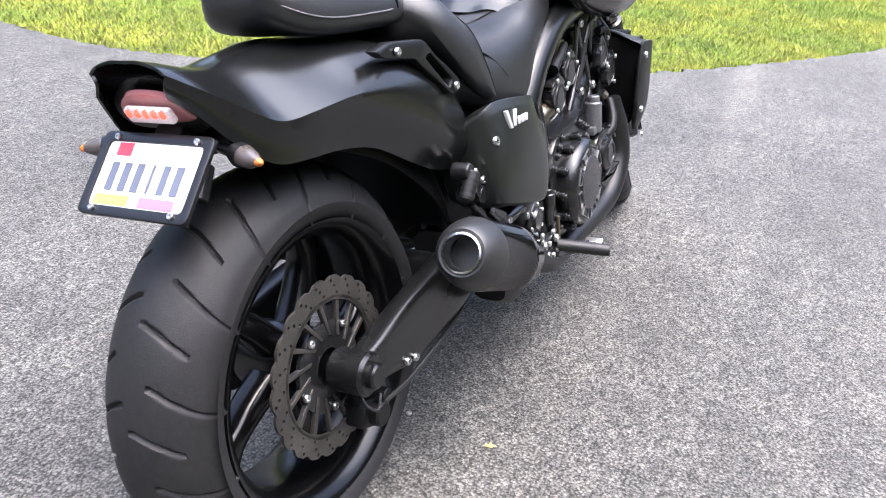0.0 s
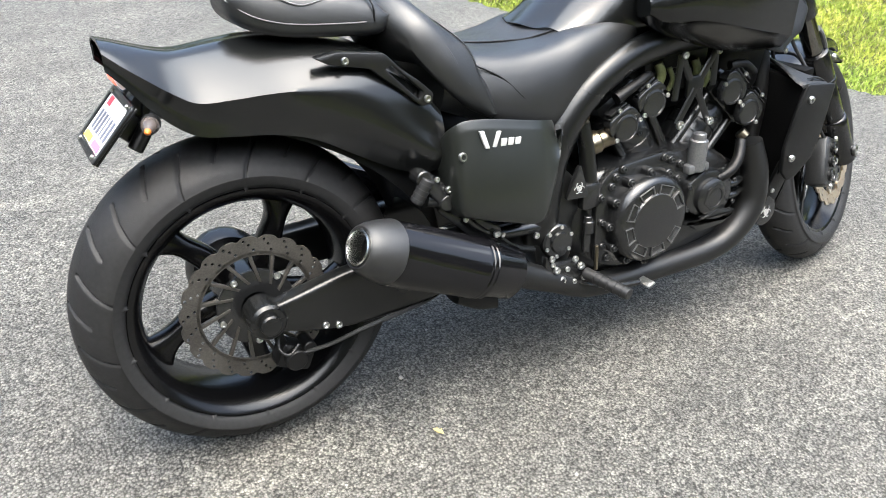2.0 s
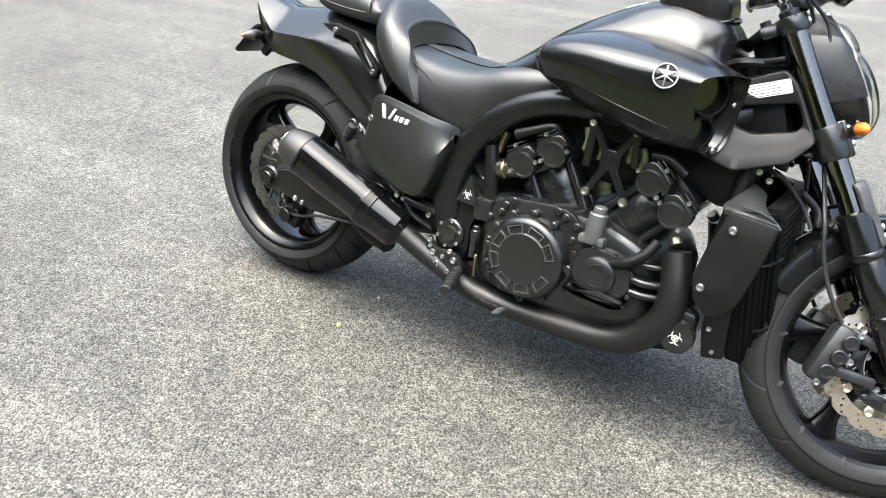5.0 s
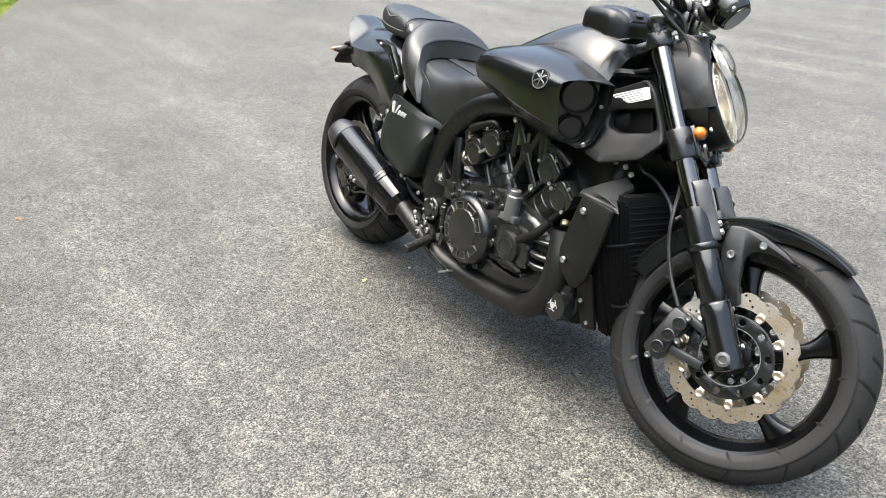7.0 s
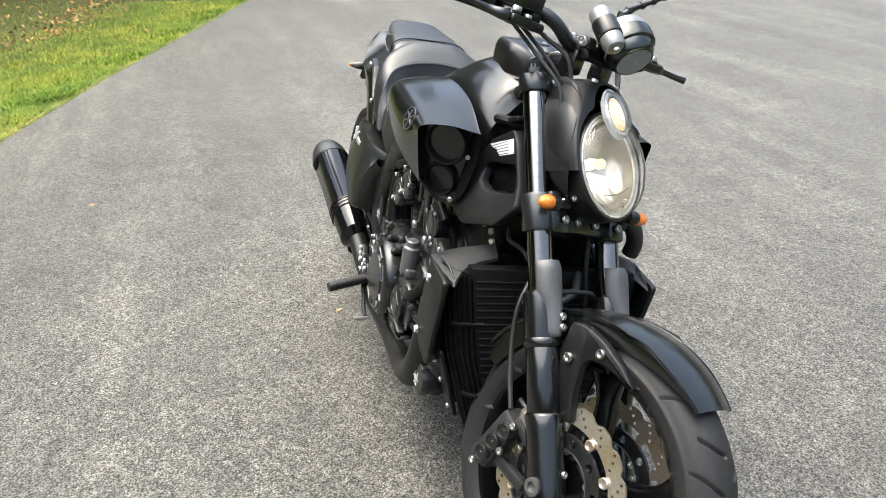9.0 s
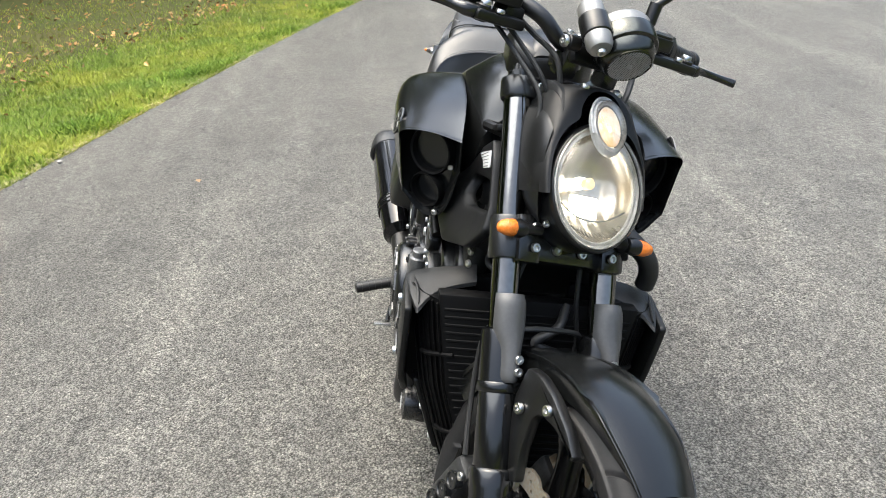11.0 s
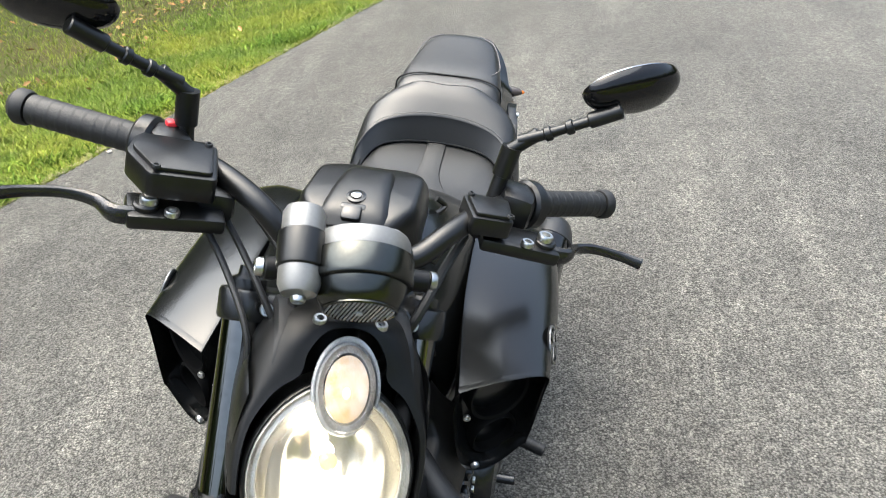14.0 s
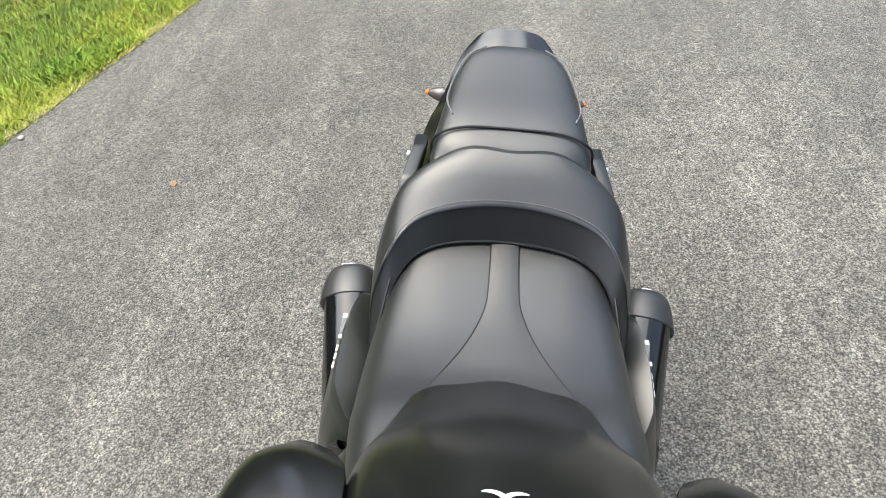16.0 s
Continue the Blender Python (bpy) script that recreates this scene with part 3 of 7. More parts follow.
for s in (1, -1):
    part("seam", tube([(0.030, s * 0.052, 0.898), (0.060, s * 0.0850, 0.874), (0.100, s * 0.0998, 0.859), (0.15, s * 0.1098, 0.851), (0.23, s * 0.1198, 0.846), (0.262, s * 0.1218, 0.845)], 0.0014, 6), THREAD, pillion, "grey seam")
    part("piping", tube([(0.037, s * 0.050, 0.917), (0.066, s * 0.077, 0.914), (0.102, s * 0.0935, 0.902), (0.145, s * 0.1050, 0.884), (0.19, s * 0.1045, 0.8895), (0.235, s * 0.094, 0.8940)], 0.0016, 6), THREAD, pillion, "grey piping")
part("seam", tube([(0.278, -0.1222, 0.845), (0.276, -0.116, 0.877), (0.268, -0.075, 0.892), (0.265, 0, 0.8935), (0.268, 0.075, 0.892), (0.276, 0.116, 0.877), (0.278, 0.1222, 0.845)], 0.002, 6), ENGDARK, pillion, "piped seam")
seat_rows = [(0.40, 0.780, 0.768, 0.150, 0.72, 0.140, 0.68, 0.66), (0.48, 0.766, 0.748, 0.172, 0.69, 0.166, 0.648, 0.63), (0.57, 0.757, 0.742, 0.182, 0.68, 0.178, 0.622, 0.61), (0.65, 0.763, 0.752, 0.184, 0.69, 0.182, 0.612, 0.60), (0.72, 0.782, 0.774, 0.178, 0.735, 0.174, 0.665, 0.64), (0.80, 0.790, 0.788, 0.168, 0.758, 0.164, 0.712, 0.70), (0.86, 0.785, 0.787, 0.156, 0.772, 0.152, 0.745, 0.74), (0.885, 0.775, 0.778, 0.140, 0.770, 0.138, 0.757, 0.755)]
seat_bm = loft([sym([(x, 0, zt), (x, -0.05, zt + 0.001), (x, -0.105, zt - 0.001), (x, -ys * 0.87, ze), (x, -ys, zm), (x, -yb, zb), (x, -yb * 0.8, zc), (x, 0, zc)]) for x, zt, ze, ys, zm, yb, zb, zc in seat_rows], 5, 4)
seat = part("rider_seat", seat_bm, LEATHER, moto, "black vinyl rider seat with a ribbed centre strip")
strip = [[(x, -w, z), (x, -w * 0.4, z + 0.0018), (x, w * 0.4, z + 0.0018), (x, w, z)] for x, w, z in ((0.405, 0.019, 0.7795), (0.44, 0.019, 0.7735), (0.485, 0.02, 0.7665), (0.52, 0.023, 0.7620), (0.56, 0.034, 0.7590), (0.60, 0.050, 0.7590), (0.64, 0.070, 0.7615), (0.68, 0.088, 0.7715), (0.715, 0.100, 0.7825))]
part("ribbed_strip", sheet(strip, -0.003, 4, 3), RIBVINYL, seat, "ribbed vinyl centre strip")
for k in range(42):
    x = 0.41 + 0.0068 * k
    w = np.interp(x, [0.405, 0.485, 0.52, 0.56, 0.60, 0.64, 0.70], [0.019, 0.02, 0.023, 0.034, 0.050, 0.070, 0.095]) * 0.94
    z = np.interp(x, [0.405, 0.44, 0.485, 0.52, 0.56, 0.60, 0.64, 0.70], [0.7795, 0.7735, 0.7665, 0.7620, 0.7590, 0.7590, 0.7615, 0.778]) + 0.0018
    part("rib", tube([(x + 0.008, -w, z - 0.001), (x, 0, z + 0.0004), (x + 0.008, w, z - 0.001)], 0.0011, 4, 2), RIBVINYL, seat)
for s in (1, -1):
    part("seam", tube([(0.405, s * 0.0195, 0.7805), (0.485, s * 0.0205, 0.7675), (0.52, s * 0.0235, 0.7632), (0.56, s * 0.035, 0.7602), (0.60, s * 0.051, 0.7602), (0.64, s * 0.071, 0.7625), (0.69, s * 0.093, 0.7755)], 0.0017, 6), ENGDARK, seat, "dark seam")
    part("edge_piping", tube([(0.46, s * 0.160, 0.748), (0.52, s * 0.169, 0.715), (0.56, s * 0.1805, 0.675), (0.60, s * 0.1815, 0.632)], 0.0018, 6), ENGDARK, seat, "dark piping")
back = [[(0.290, 0, 0.850), (0.335, 0, 0.894), (0.390, 0, 0.844), (0.400, 0, 0.786), (0.33, 0, 0.76)], [(0.288, 0.070, 0.847), (0.332, 0.074, 0.891), (0.396, 0.076, 0.838), (0.408, 0.076, 0.784), (0.33, 0.07, 0.76)], [(0.318, 0.142, 0.812), (0.358, 0.150, 0.846), (0.412, 0.134, 0.818), (0.430, 0.126, 0.774), (0.37, 0.12, 0.75)],
        [(0.355, 0.170, 0.758), (0.388, 0.179, 0.785), (0.445, 0.166, 0.780), (0.462, 0.154, 0.744), (0.41, 0.15, 0.71)], [(0.408, 0.182, 0.700), (0.428, 0.190, 0.715), (0.464, 0.185, 0.715), (0.492, 0.168, 0.695), (0.45, 0.165, 0.665)], [(0.482, 0.180, 0.648), (0.486, 0.186, 0.652), (0.496, 0.186, 0.652), (0.500, 0.178, 0.648), (0.49, 0.174, 0.642)]]
def doubled(sec):
    return [sec[0], sec[1], sec[2], sec[2], sec[3], sec[3], sec[4]]


back_bm = loft([doubled([(x, -y, z) for x, y, z in s]) for s in back[:0:-1]] + [doubled(s) for s in back], 5, 4)
backrest = part("rider_backrest", back_bm, LEATHER, moto, "raised black vinyl rider backrest with stitching")
def stitch_path(secs, share):
    """A line of stitches a share of the way from the front edge to the ridge of the backrest."""
    pts = curve_through([Vector(s[2]).lerp(Vector(s[1]), share) + Vector((0.002, 0, 0.0022)) for s in secs], 30)
    part("stitch_line", join(*[tube([pts[i], pts[i] * 0.25 + pts[i + 1] * 0.75], 0.0007, 4, smooth=False) for i in range(len(pts) - 1)]), THREAD, backrest, "fine grey stitching")


twin = [[(x, -y, z) for x, y, z in s] for s in back]
stitch_path(twin[4:0:-1] + back[:5], 0.06)
stitch_path(back[2:5], 0.86)
stitch_path(twin[2:5], 0.86)

# side covers
def cover_section(x, zt, zb, yt, ym, yb):
    return [(x, -0.13, zt - 0.060), (x, ym + 0.016, zt - 0.001), (x, ym + 0.003, zt - 0.007), (x, ym - 0.004, zt - 0.030), (x, ym - 0.022, (zt + zb) / 2 - 0.01), (x, ym - 0.024, zb + 0.028), (x, ym - 0.006, zb), (x, -0.13, zb)]


cover = loft([cover_section(0.374, 0.622, 0.50, -0.16, -0.19, -0.175), cover_section(0.384, 0.645, 0.475, -0.17, -0.212, -0.195), cover_section(0.41, 0.657, 0.464, -0.178, -0.222, -0.206), cover_section(0.47, 0.652, 0.447, -0.182, -0.230, -0.212), cover_section(0.55, 0.637, 0.425, -0.182, -0.232, -0.212), cover_section(0.585, 0.629, 0.445, -0.178, -0.224, -0.205), cover_section(0.615, 0.621, 0.52, -0.170, -0.208, -0.19), cover_section(0.637, 0.610, 0.575, -0.16, -0.185, -0.175)], 4, 3)
covers = part("side_cover", cover, COVERPAINT, moto, "satin black side cover with a silver badge", mirror=True)
for s, ob in zip((1, -1), covers):
    bolt(ob, (0.392, s * -0.2235, 0.594), (0, -s, 0.1), 1.5)
    for x0, w, za, zb, dx in ((0.436, 0.010, 0.606, 0.640, -0.010), (0.452, 0.008, 0.606, 0.634, 0.014), (0.470, 0.012, 0.605, 0.619, 0.004), (0.486, 0.012, 0.604, 0.618, 0.004), (0.502, 0.012, 0.603, 0.616, 0.004)):
        bar_bm = plate([(x0, za), (x0 + w, za - 0.001), (x0 + w + dx, zb - 0.001), (x0 + dx, zb)], s * -0.2330, s * -0.2400, (), 0.001)
        for v in bar_bm.verts:
            v.co.y += s * max(0.0, (v.co.z - 0.606) * 0.15)
        part("badge_bar", bar_bm, BADGE, ob, "silver badge bar")

# frame
spar = [(0.640, -0.140, 0.315), (0.622, -0.158, 0.38), (0.622, -0.166, 0.45), (0.645, -0.170, 0.54), (0.700, -0.172, 0.625), (0.775, -0.172, 0.685), (0.865, -0.168, 0.722), (0.97, -0.160, 0.735), (1.08, -0.14, 0.735), (1.22, -0.10, 0.74), (1.32, -0.05, 0.80)]
part("frame_spar", tube(spar, [0.040, 0.045, 0.045, 0.040, 0.036, 0.034, 0.034, 0.034, 0.036, 0.04, 0.04], 16, 6, True, 0.75), MATTE, moto, "thick matte black frame spar", mirror=True)
pivot_plate = rounded([(0.592, 0.43), (0.60, 0.30), (0.625, 0.265), (0.675, 0.262), (0.70, 0.30), (0.70, 0.38), (0.735, 0.42), (0.735, 0.45), (0.70, 0.475), (0.655, 0.52)], 0.015)
pivots = part("pivot_plate", plate(pivot_plate, -0.175, -0.12, (), 0.006), MATTE, moto, "black frame plate at the swingarm pivot", mirror=True)
for s, ob in zip((1, -1), pivots):
    part("pivot_cover", lathe([(0.036, 0), (0.040, 0.004), (0.040, 0.016), (0.036, 0.020), (0.024, 0.020), (0.021, 0.026), (0.012, 0.027)], (0.650, s * -0.172, 0.342), (0, -s, 0), 32), ENGINE, ob, "round pivot cover")
    for k in range(6):
        a = radians(60 * k + 20)
        bolt(ob, (0.650 + 0.034 * math.cos(a), s * -0.191, 0.342 + 0.034 * math.sin(a)), (0, -s, 0), 0.75)
    part("triangle_plate", plate(rounded([(0.660, 0.438), (0.722, 0.434), (0.696, 0.514)], 0.008), s * -0.200, s * -0.188, (), 0.002), ENGINE, ob, "small black triangular plate")
part("frame_strut", tube([(0.722, -0.165, 0.59), (0.735, -0.17, 0.52), (0.745, -0.17, 0.43)], [0.017, 0.018, 0.02], 12), MATTE, moto, "short black frame strut", mirror=True)


def outward(bm, way=(1, 0, 0)):
    """Turns an open skin so that its faces look along the given way."""
    if sum((f.normal.dot(Vector(way)) * f.calc_area() for f in bm.faces), 0.0) < 0:
        bmesh.ops.reverse_faces(bm, faces=bm.faces)
    return bm


def biohazard(name, parent, m, r=0.02, t=0.0012, mat=WHITE):
    """The three-horned hazard sign as one thin raised shape, in the local x and z of m."""
    bms = []
    for k in range(3):
        a = radians(90 + 120 * k)
        cx, cz = 0.50 * r * math.cos(a), 0.50 * r * math.sin(a)
        ring = []
        for j in range(25):
            u = a + radians(-155 + 310 * j / 24 + 0)
            ring.append((cx + 0.5 * r * math.cos(u), cz + 0.5 * r * math.sin(u), 0.13 * r * (1 - 0.75 * abs(j / 12 - 1) ** 2)))
        ring = [ring[j] for j in range(25)]
        arc = []
        for j in range(21):
            u = a + radians(38 + 284 * j / 20)
            w = r * 0.16 * math.sin(math.pi * j / 20) ** 0.7 + 0.0002
            arc.append((cx + (0.5 * r) * math.cos(u + 0), cz + (0.5 * r) * math.sin(u + 0), w, u))
        outer = [(x + w * math.cos(u) * 0.6, z + w * math.sin(u) * 0.6) for x, z, w, u in arc]
        inn = [(x - w * math.cos(u) * 0.6, z - w * math.sin(u) * 0.6) for x, z, w, u in arc[::-1]]
        bms.append(plate(outer + inn, 0, -t, (), 0))
    bms.append(plate(circle(0, 0, 0.46 * r, 30), 0, -t * 1.1, [circle(0, 0, 0.34 * r, 30)], 0))
    return part(name, join(*bms), mat, parent, "pale three-horned hazard sign", m)


biohazard("hazard_sign", moto, pose(0.693, -0.2005, 0.460), 0.0145, 0.0012, BADGE)
biohazard("hazard_sign", moto, pose(0.693, 0.2005, 0.460, 0, 0, 180), 0.0145, 0.0012, BADGE)

# engine
CR = Vector((0.985, 0, 0.375))
case = join(loft([arm_section(x, -w, w, z0, z1, 0.2) for x, w, z0, z1 in ((0.70, 0.14, 0.26, 0.44), (0.76, 0.175, 0.225, 0.475), (0.90, 0.185, 0.215, 0.49), (1.05, 0.185, 0.215, 0.485), (1.16, 0.175, 0.23, 0.44), (1.21, 0.14, 0.26, 0.38))], 4, 3))
engine = part("engine_case", case, ENGINE, moto, "black V-four engine block")
for tilt_deg, lift, nm in ((-30, 0.0, "rear_cylinder_bank"), (43, 0.022, "front_cylinder_bank")):
    ax = Vector((math.sin(radians(tilt_deg)), 0, math.cos(radians(tilt_deg))))
    side = Vector((ax.z, 0, -ax.x))
    tilt = (0, tilt_deg, 0)
    bank = part(nm, box(CR + ax * (0.13 + lift), (0.100, 0.19, 0.15), 0.014, tilt), ENGINE, moto, "black cylinder bank")
    for y in (-0.098, 0.098):
        barrel_foot = CR + ax * (0.085 + lift) + Vector((0, y, 0))
        part("cylinder_barrel", lathe([(0.050, 0), (0.058, 0.004), (0.058, 0.040), (0.0555, 0.042), (0.0555, 0.046), (0.058, 0.048), (0.058, 0.074), (0.0555, 0.076), (0.0555, 0.080), (0.058, 0.082), (0.058, 0.120), (0.052, 0.132), (0.04, 0.135)], barrel_foot, ax, 40), ENGINE, bank, "grooved black cylinder barrel")
        for d in (-0.054, 0.054):
            foot = barrel_foot + side * d + Vector((0, 0.040 * (1 if y > 0 else -1), 0)) - ax * 0.01
            part("cylinder_stud", rod(foot, foot + ax * 0.165, 0.0115, 14), ENGINE, bank, "slim black stud column")
        bolt(bank, barrel_foot + ax * 0.100 + Vector((0, 0.056 * (1 if y > 0 else -1), 0)), (0, 1 if y > 0 else -1, 0), 0.9, mesh=DARKBOLT)
    part("cylinder_head", box(CR + ax * (0.235 + lift), (0.140, 0.320, 0.042), 0.014, tilt), ENGINE, bank, "black cylinder head")
    part("head_cover", box(CR + ax * (0.274 + lift), (0.125, 0.27, 0.045), 0.018, tilt), ENGINE, bank, "rounded black head cover")
    for d in (-0.043, 0.043):
        cc = CR + ax * (0.246 + lift) + side * d
        for s in (1, -1):
            cap = part("cam_cap", lathe([(0.030, 0), (0.034, 0.004), (0.034, 0.016), (0.031, 0.021), (0.026, 0.0225), (0.025, 0.021), (0.010, 0.0215)], cc + Vector((0, -s * 0.171, 0)), (0, -s, 0), 32), ENGINE, bank, "round black cam cover")
            part("cap_shoulder", loft([arm_section(-0.040, 0, 0.022, -0.006, 0.010, 0.3), arm_section(-0.026, 0, 0.026, -0.004, 0.030, 0.3), arm_section(0.026, 0, 0.026, -0.004, 0.030, 0.3), arm_section(0.040, 0, 0.022, -0.006, 0.010, 0.3)], 3, 3), ENGINE, cap, "", Matrix.Translation(cc + Vector((0, -s * 0.178 - 0.013, 0)) + ax * 0.012) @ Matrix.Rotation(radians(tilt_deg), 4, "Y"))
            for k in range(2):
                part("cap_rib", box((0, 0, 0), (0.058 - 0.010 * k, 0.024, 0.004), 0.0015), ENGINE, cap, "", Matrix.Translation(cc + Vector((0, -s * 0.180, 0)) + ax * (0.044 + 0.009 * k)) @ Matrix.Rotation(radians(tilt_deg), 4, "Y"))
            for e, h in ((-0.036, -0.004), (0.036, -0.004), (0.0, 0.050)):
                bolt(cap, cc + side * e + ax * h + Vector((0, -s * 0.192, 0)), (0, -s, 0), 0.9)
clutch = join(lathe([(0.100, -0.02), (0.104, 0.0), (0.104, 0.022), (0.098, 0.034), (0.088, 0.040), (0.066, 0.040), (0.063, 0.044), (0.040, 0.0455), (0.01, 0.046)], (0.884, -0.196, 0.352), (0, -1, 0), 56))
clutch_cover = part("clutch_cover", clutch, ENGINE, moto, "large round black clutch cover with milled windows")
for k in range(12):
    a = radians(42 * k + 28)
    if k < 8:
        part("milled_window", plate([(0.884 + r * math.cos(a + d), 0.352 + r * math.sin(a + d)) for r, d in ((0.064, -0.27), (0.087, -0.25), (0.087, 0.25), (0.064, 0.27))], -0.2392, -0.2350, [[(0.884 + r * math.cos(a + d), 0.352 + r * math.sin(a + d)) for r, d in ((0.0662, -0.24), (0.0848, -0.225), (0.0848, 0.225), (0.0662, 0.24))]], 0), MILLED, clutch_cover, "bare metal window edge")
    b = radians(30 * k)
    if k not in (1, 11):
        part("bolt_boss", rod((0.884 + 0.109 * math.cos(b), -0.180, 0.352 + 0.109 * math.sin(b)), (0.884 + 0.109 * math.cos(b), -0.2125, 0.352 + 0.109 * math.sin(b)), 0.0105, 14), ENGINE, clutch_cover)
        bolt(clutch_cover, (0.884 + 0.109 * math.cos(b), -0.212, 0.352 + 0.109 * math.sin(b)), (0, -1, 0), 0.95, mesh=DARKBOLT)
part("left_engine_cover", lathe([(0.100, -0.03), (0.100, 0.02), (0.09, 0.035), (0.05, 0.042), (0.01, 0.043)], (0.90, 0.19, 0.352), (0, 1, 0), 48), ENGINE, moto, "round black engine cover")
pump = join(plate(rounded([(1.005, 0.405), (1.045, 0.43), (1.10, 0.425), (1.145, 0.395), (1.15, 0.35), (1.13, 0.315), (1.04, 0.315), (1.0, 0.345)], 0.015), -0.213, -0.16, (), 0.008), lathe([(0.046, -0.01), (0.044, 0.012), (0.034, 0.018), (0.01, 0.019)], (1.07, -0.212, 0.365), (0, -1, 0), 36), plate(rounded([(0.99, 0.318), (1.03, 0.305), (1.12, 0.30), (1.15, 0.312), (1.12, 0.288), (1.04, 0.283)], 0.006), -0.225, -0.19, (), 0.004))
water_pump = part("water_pump", pump, ENGINE, moto, "black water pump housing")
part("pump_plate", plate(circle(1.072, 0.366, 0.034, 6, 0.3), -0.2325, -0.225, [circle(1.072, 0.366, 0.023, 24)], 0.002), ENGINE, water_pump, "raised six-sided plate")
part("pump_guard", plate(rounded([(1.035, 0.318), (1.085, 0.335), (1.145, 0.318), (1.085, 0.308)], 0.005), -0.232, -0.215, (), 0.003), ENGINE, water_pump, "small arrow-shaped cover")
part("pump_elbow", tube([(1.10, -0.205, 0.40), (1.135, -0.212, 0.415), (1.165, -0.205, 0.44), (1.185, -0.19, 0.475)], 0.013, 12), ENGDARK, water_pump, "black pipe elbow")
for p in ((1.005, 0.40), (1.05, 0.432), (1.105, 0.425), (1.148, 0.39), (1.15, 0.335), (1.0, 0.345), (1.125, 0.298), (1.03, 0.30), (1.09, 0.29)):
    bolt(water_pump, (p[0], -0.214, p[1]), size=0.85, mesh=DARKBOLT)
oil_neck = join(rod((1.035, -0.195, 0.43), (1.040, -0.195, 0.505), 0.022, 24), rod((1.040, -0.195, 0.500), (1.041, -0.195, 0.52), 0.016, 20), box((1.035, -0.195, 0.438), (0.065, 0.03, 0.022), 0.006))
part("thermostat_neck", oil_neck, NECKGREY, moto, "dull grey pipe neck")
for z in (0.375, 0.345, 0.418):
    part("coolant_pipe", tube([(1.13, -0.195, z), (1.17, -0.195, z - 0.004), (1.205, -0.18, z - 0.005)], 0.0105 if z < 0.4 else 0.008, 12), ENGINE, moto, "short black coolant pipe")
fr = [(0.79, -0.205, 0.44), (0.80, -0.205, 0.46), (0.76, -0.19, 0.42), (0.765, -0.19, 0.36), (0.77, -0.19, 0.30), (0.785, -0.20, 0.27), (0.96, -0.2, 0.47), (0.985, -0.2, 0.42), (0.99, -0.2, 0.455), (0.82, -0.2, 0.475), (0.99, -0.21, 0.30), (0.94, -0.2, 0.48), (1.12, -0.2, 0.45), (1.10, -0.19, 0.47), (1.16, -0.19, 0.405)]
part("case_cover", plate(rounded([(0.750, 0.262), (0.752, 0.44), (0.795, 0.482), (0.95, 0.494), (1.0, 0.470), (1.005, 0.28), (0.93, 0.235), (0.82, 0.232)], 0.025), -0.190, -0.13, (), 0.009), ENGINE, engine, "black side case cover")
for px, py, pz in fr:
    if px < 1.0:
        part("case_boss", rod((px, -0.180, pz), (px, -0.196, pz), 0.0095, 12), ENGINE, engine)
        bolt(engine, (px, -0.1955, pz), size=0.9, mesh=DARKBOLT)
eng_bracket = part("engine_bracket", box((1.033, -0.172, 0.625), (0.05, 0.012, 0.05), 0.006), MATTE, moto, "black cross-shaped engine bracket", mirror=True)
for s, ob in zip((1, -1), eng_bracket):
    for (xa, za), (xb, zb) in (((0.981, 0.702), (1.03, 0.62)), ((1.03, 0.62), (0.989, 0.543)), ((1.085, 0.70), (1.035, 0.62)), ((1.035, 0.62), (1.082, 0.54)), ((0.981, 0.702), (0.975, 0.60)), ((1.085, 0.70), (1.09, 0.62))):
        part("bracket_arm", tube([(xa, s * -0.178, za), (xb, s * -0.172, zb)], 0.0095, 8, smooth=False, flat=0.5), MATTE, ob)
    for x, y, z, k in ((0.981, -0.184, 0.703, 1.5), (0.989, -0.178, 0.543, 1.7), (1.082, -0.176, 0.538, 1.7), (1.085, -0.184, 0.70, 1.2)):
        bolt(ob, (x, s * y, z), (0, -s, 0), k)
# added dark box that hides bright ground between the cylinder banks and frame
part("dark_filler", box((0.97, 0, 0.640), (0.42, 0.17, 0.19), 0.03), ENGDARK, moto, "added dull black box that darkens the gap between the frame tubes")
throttle = part("throttle_body", box((1.02, 0, 0.69), (0.20, 0.26, 0.07), 0.02), ENGDARK, moto, "dark throttle bodies between the cylinder banks")
for x in (0.975, 1.055):
    for y in (-0.08, 0.08):
        part("throttle_bore", rod((x, y, 0.60), (x, y, 0.72), 0.032, 20), ENGDARK, throttle)
for x, z, w in ((0.955, 0.655, 0.011), (1.065, 0.65, 0.010), (1.095, 0.635, 0.010), (0.99, 0.64, 0.006)):
    part("fitting", tube([(x, -0.135, z - 0.026), (x + 0.006, -0.14, z), (x - 0.002, -0.135, z + 0.026)], w, 10), FITTING, throttle, "bright yellowish fitting")
part("ignition_lead", tube([(0.795, -0.185, 0.635), (0.84, -0.185, 0.655), (0.885, -0.18, 0.672), (0.90, -0.17, 0.655)], [0.014, 0.011, 0.009, 0.009], 10), ENGDARK, moto, "black ignition lead")
part("front_ignition_lead", tube([(1.13, -0.18, 0.66), (1.17, -0.185, 0.66), (1.21, -0.18, 0.635)], 0.01, 10), ENGDARK, moto, "black ignition lead")
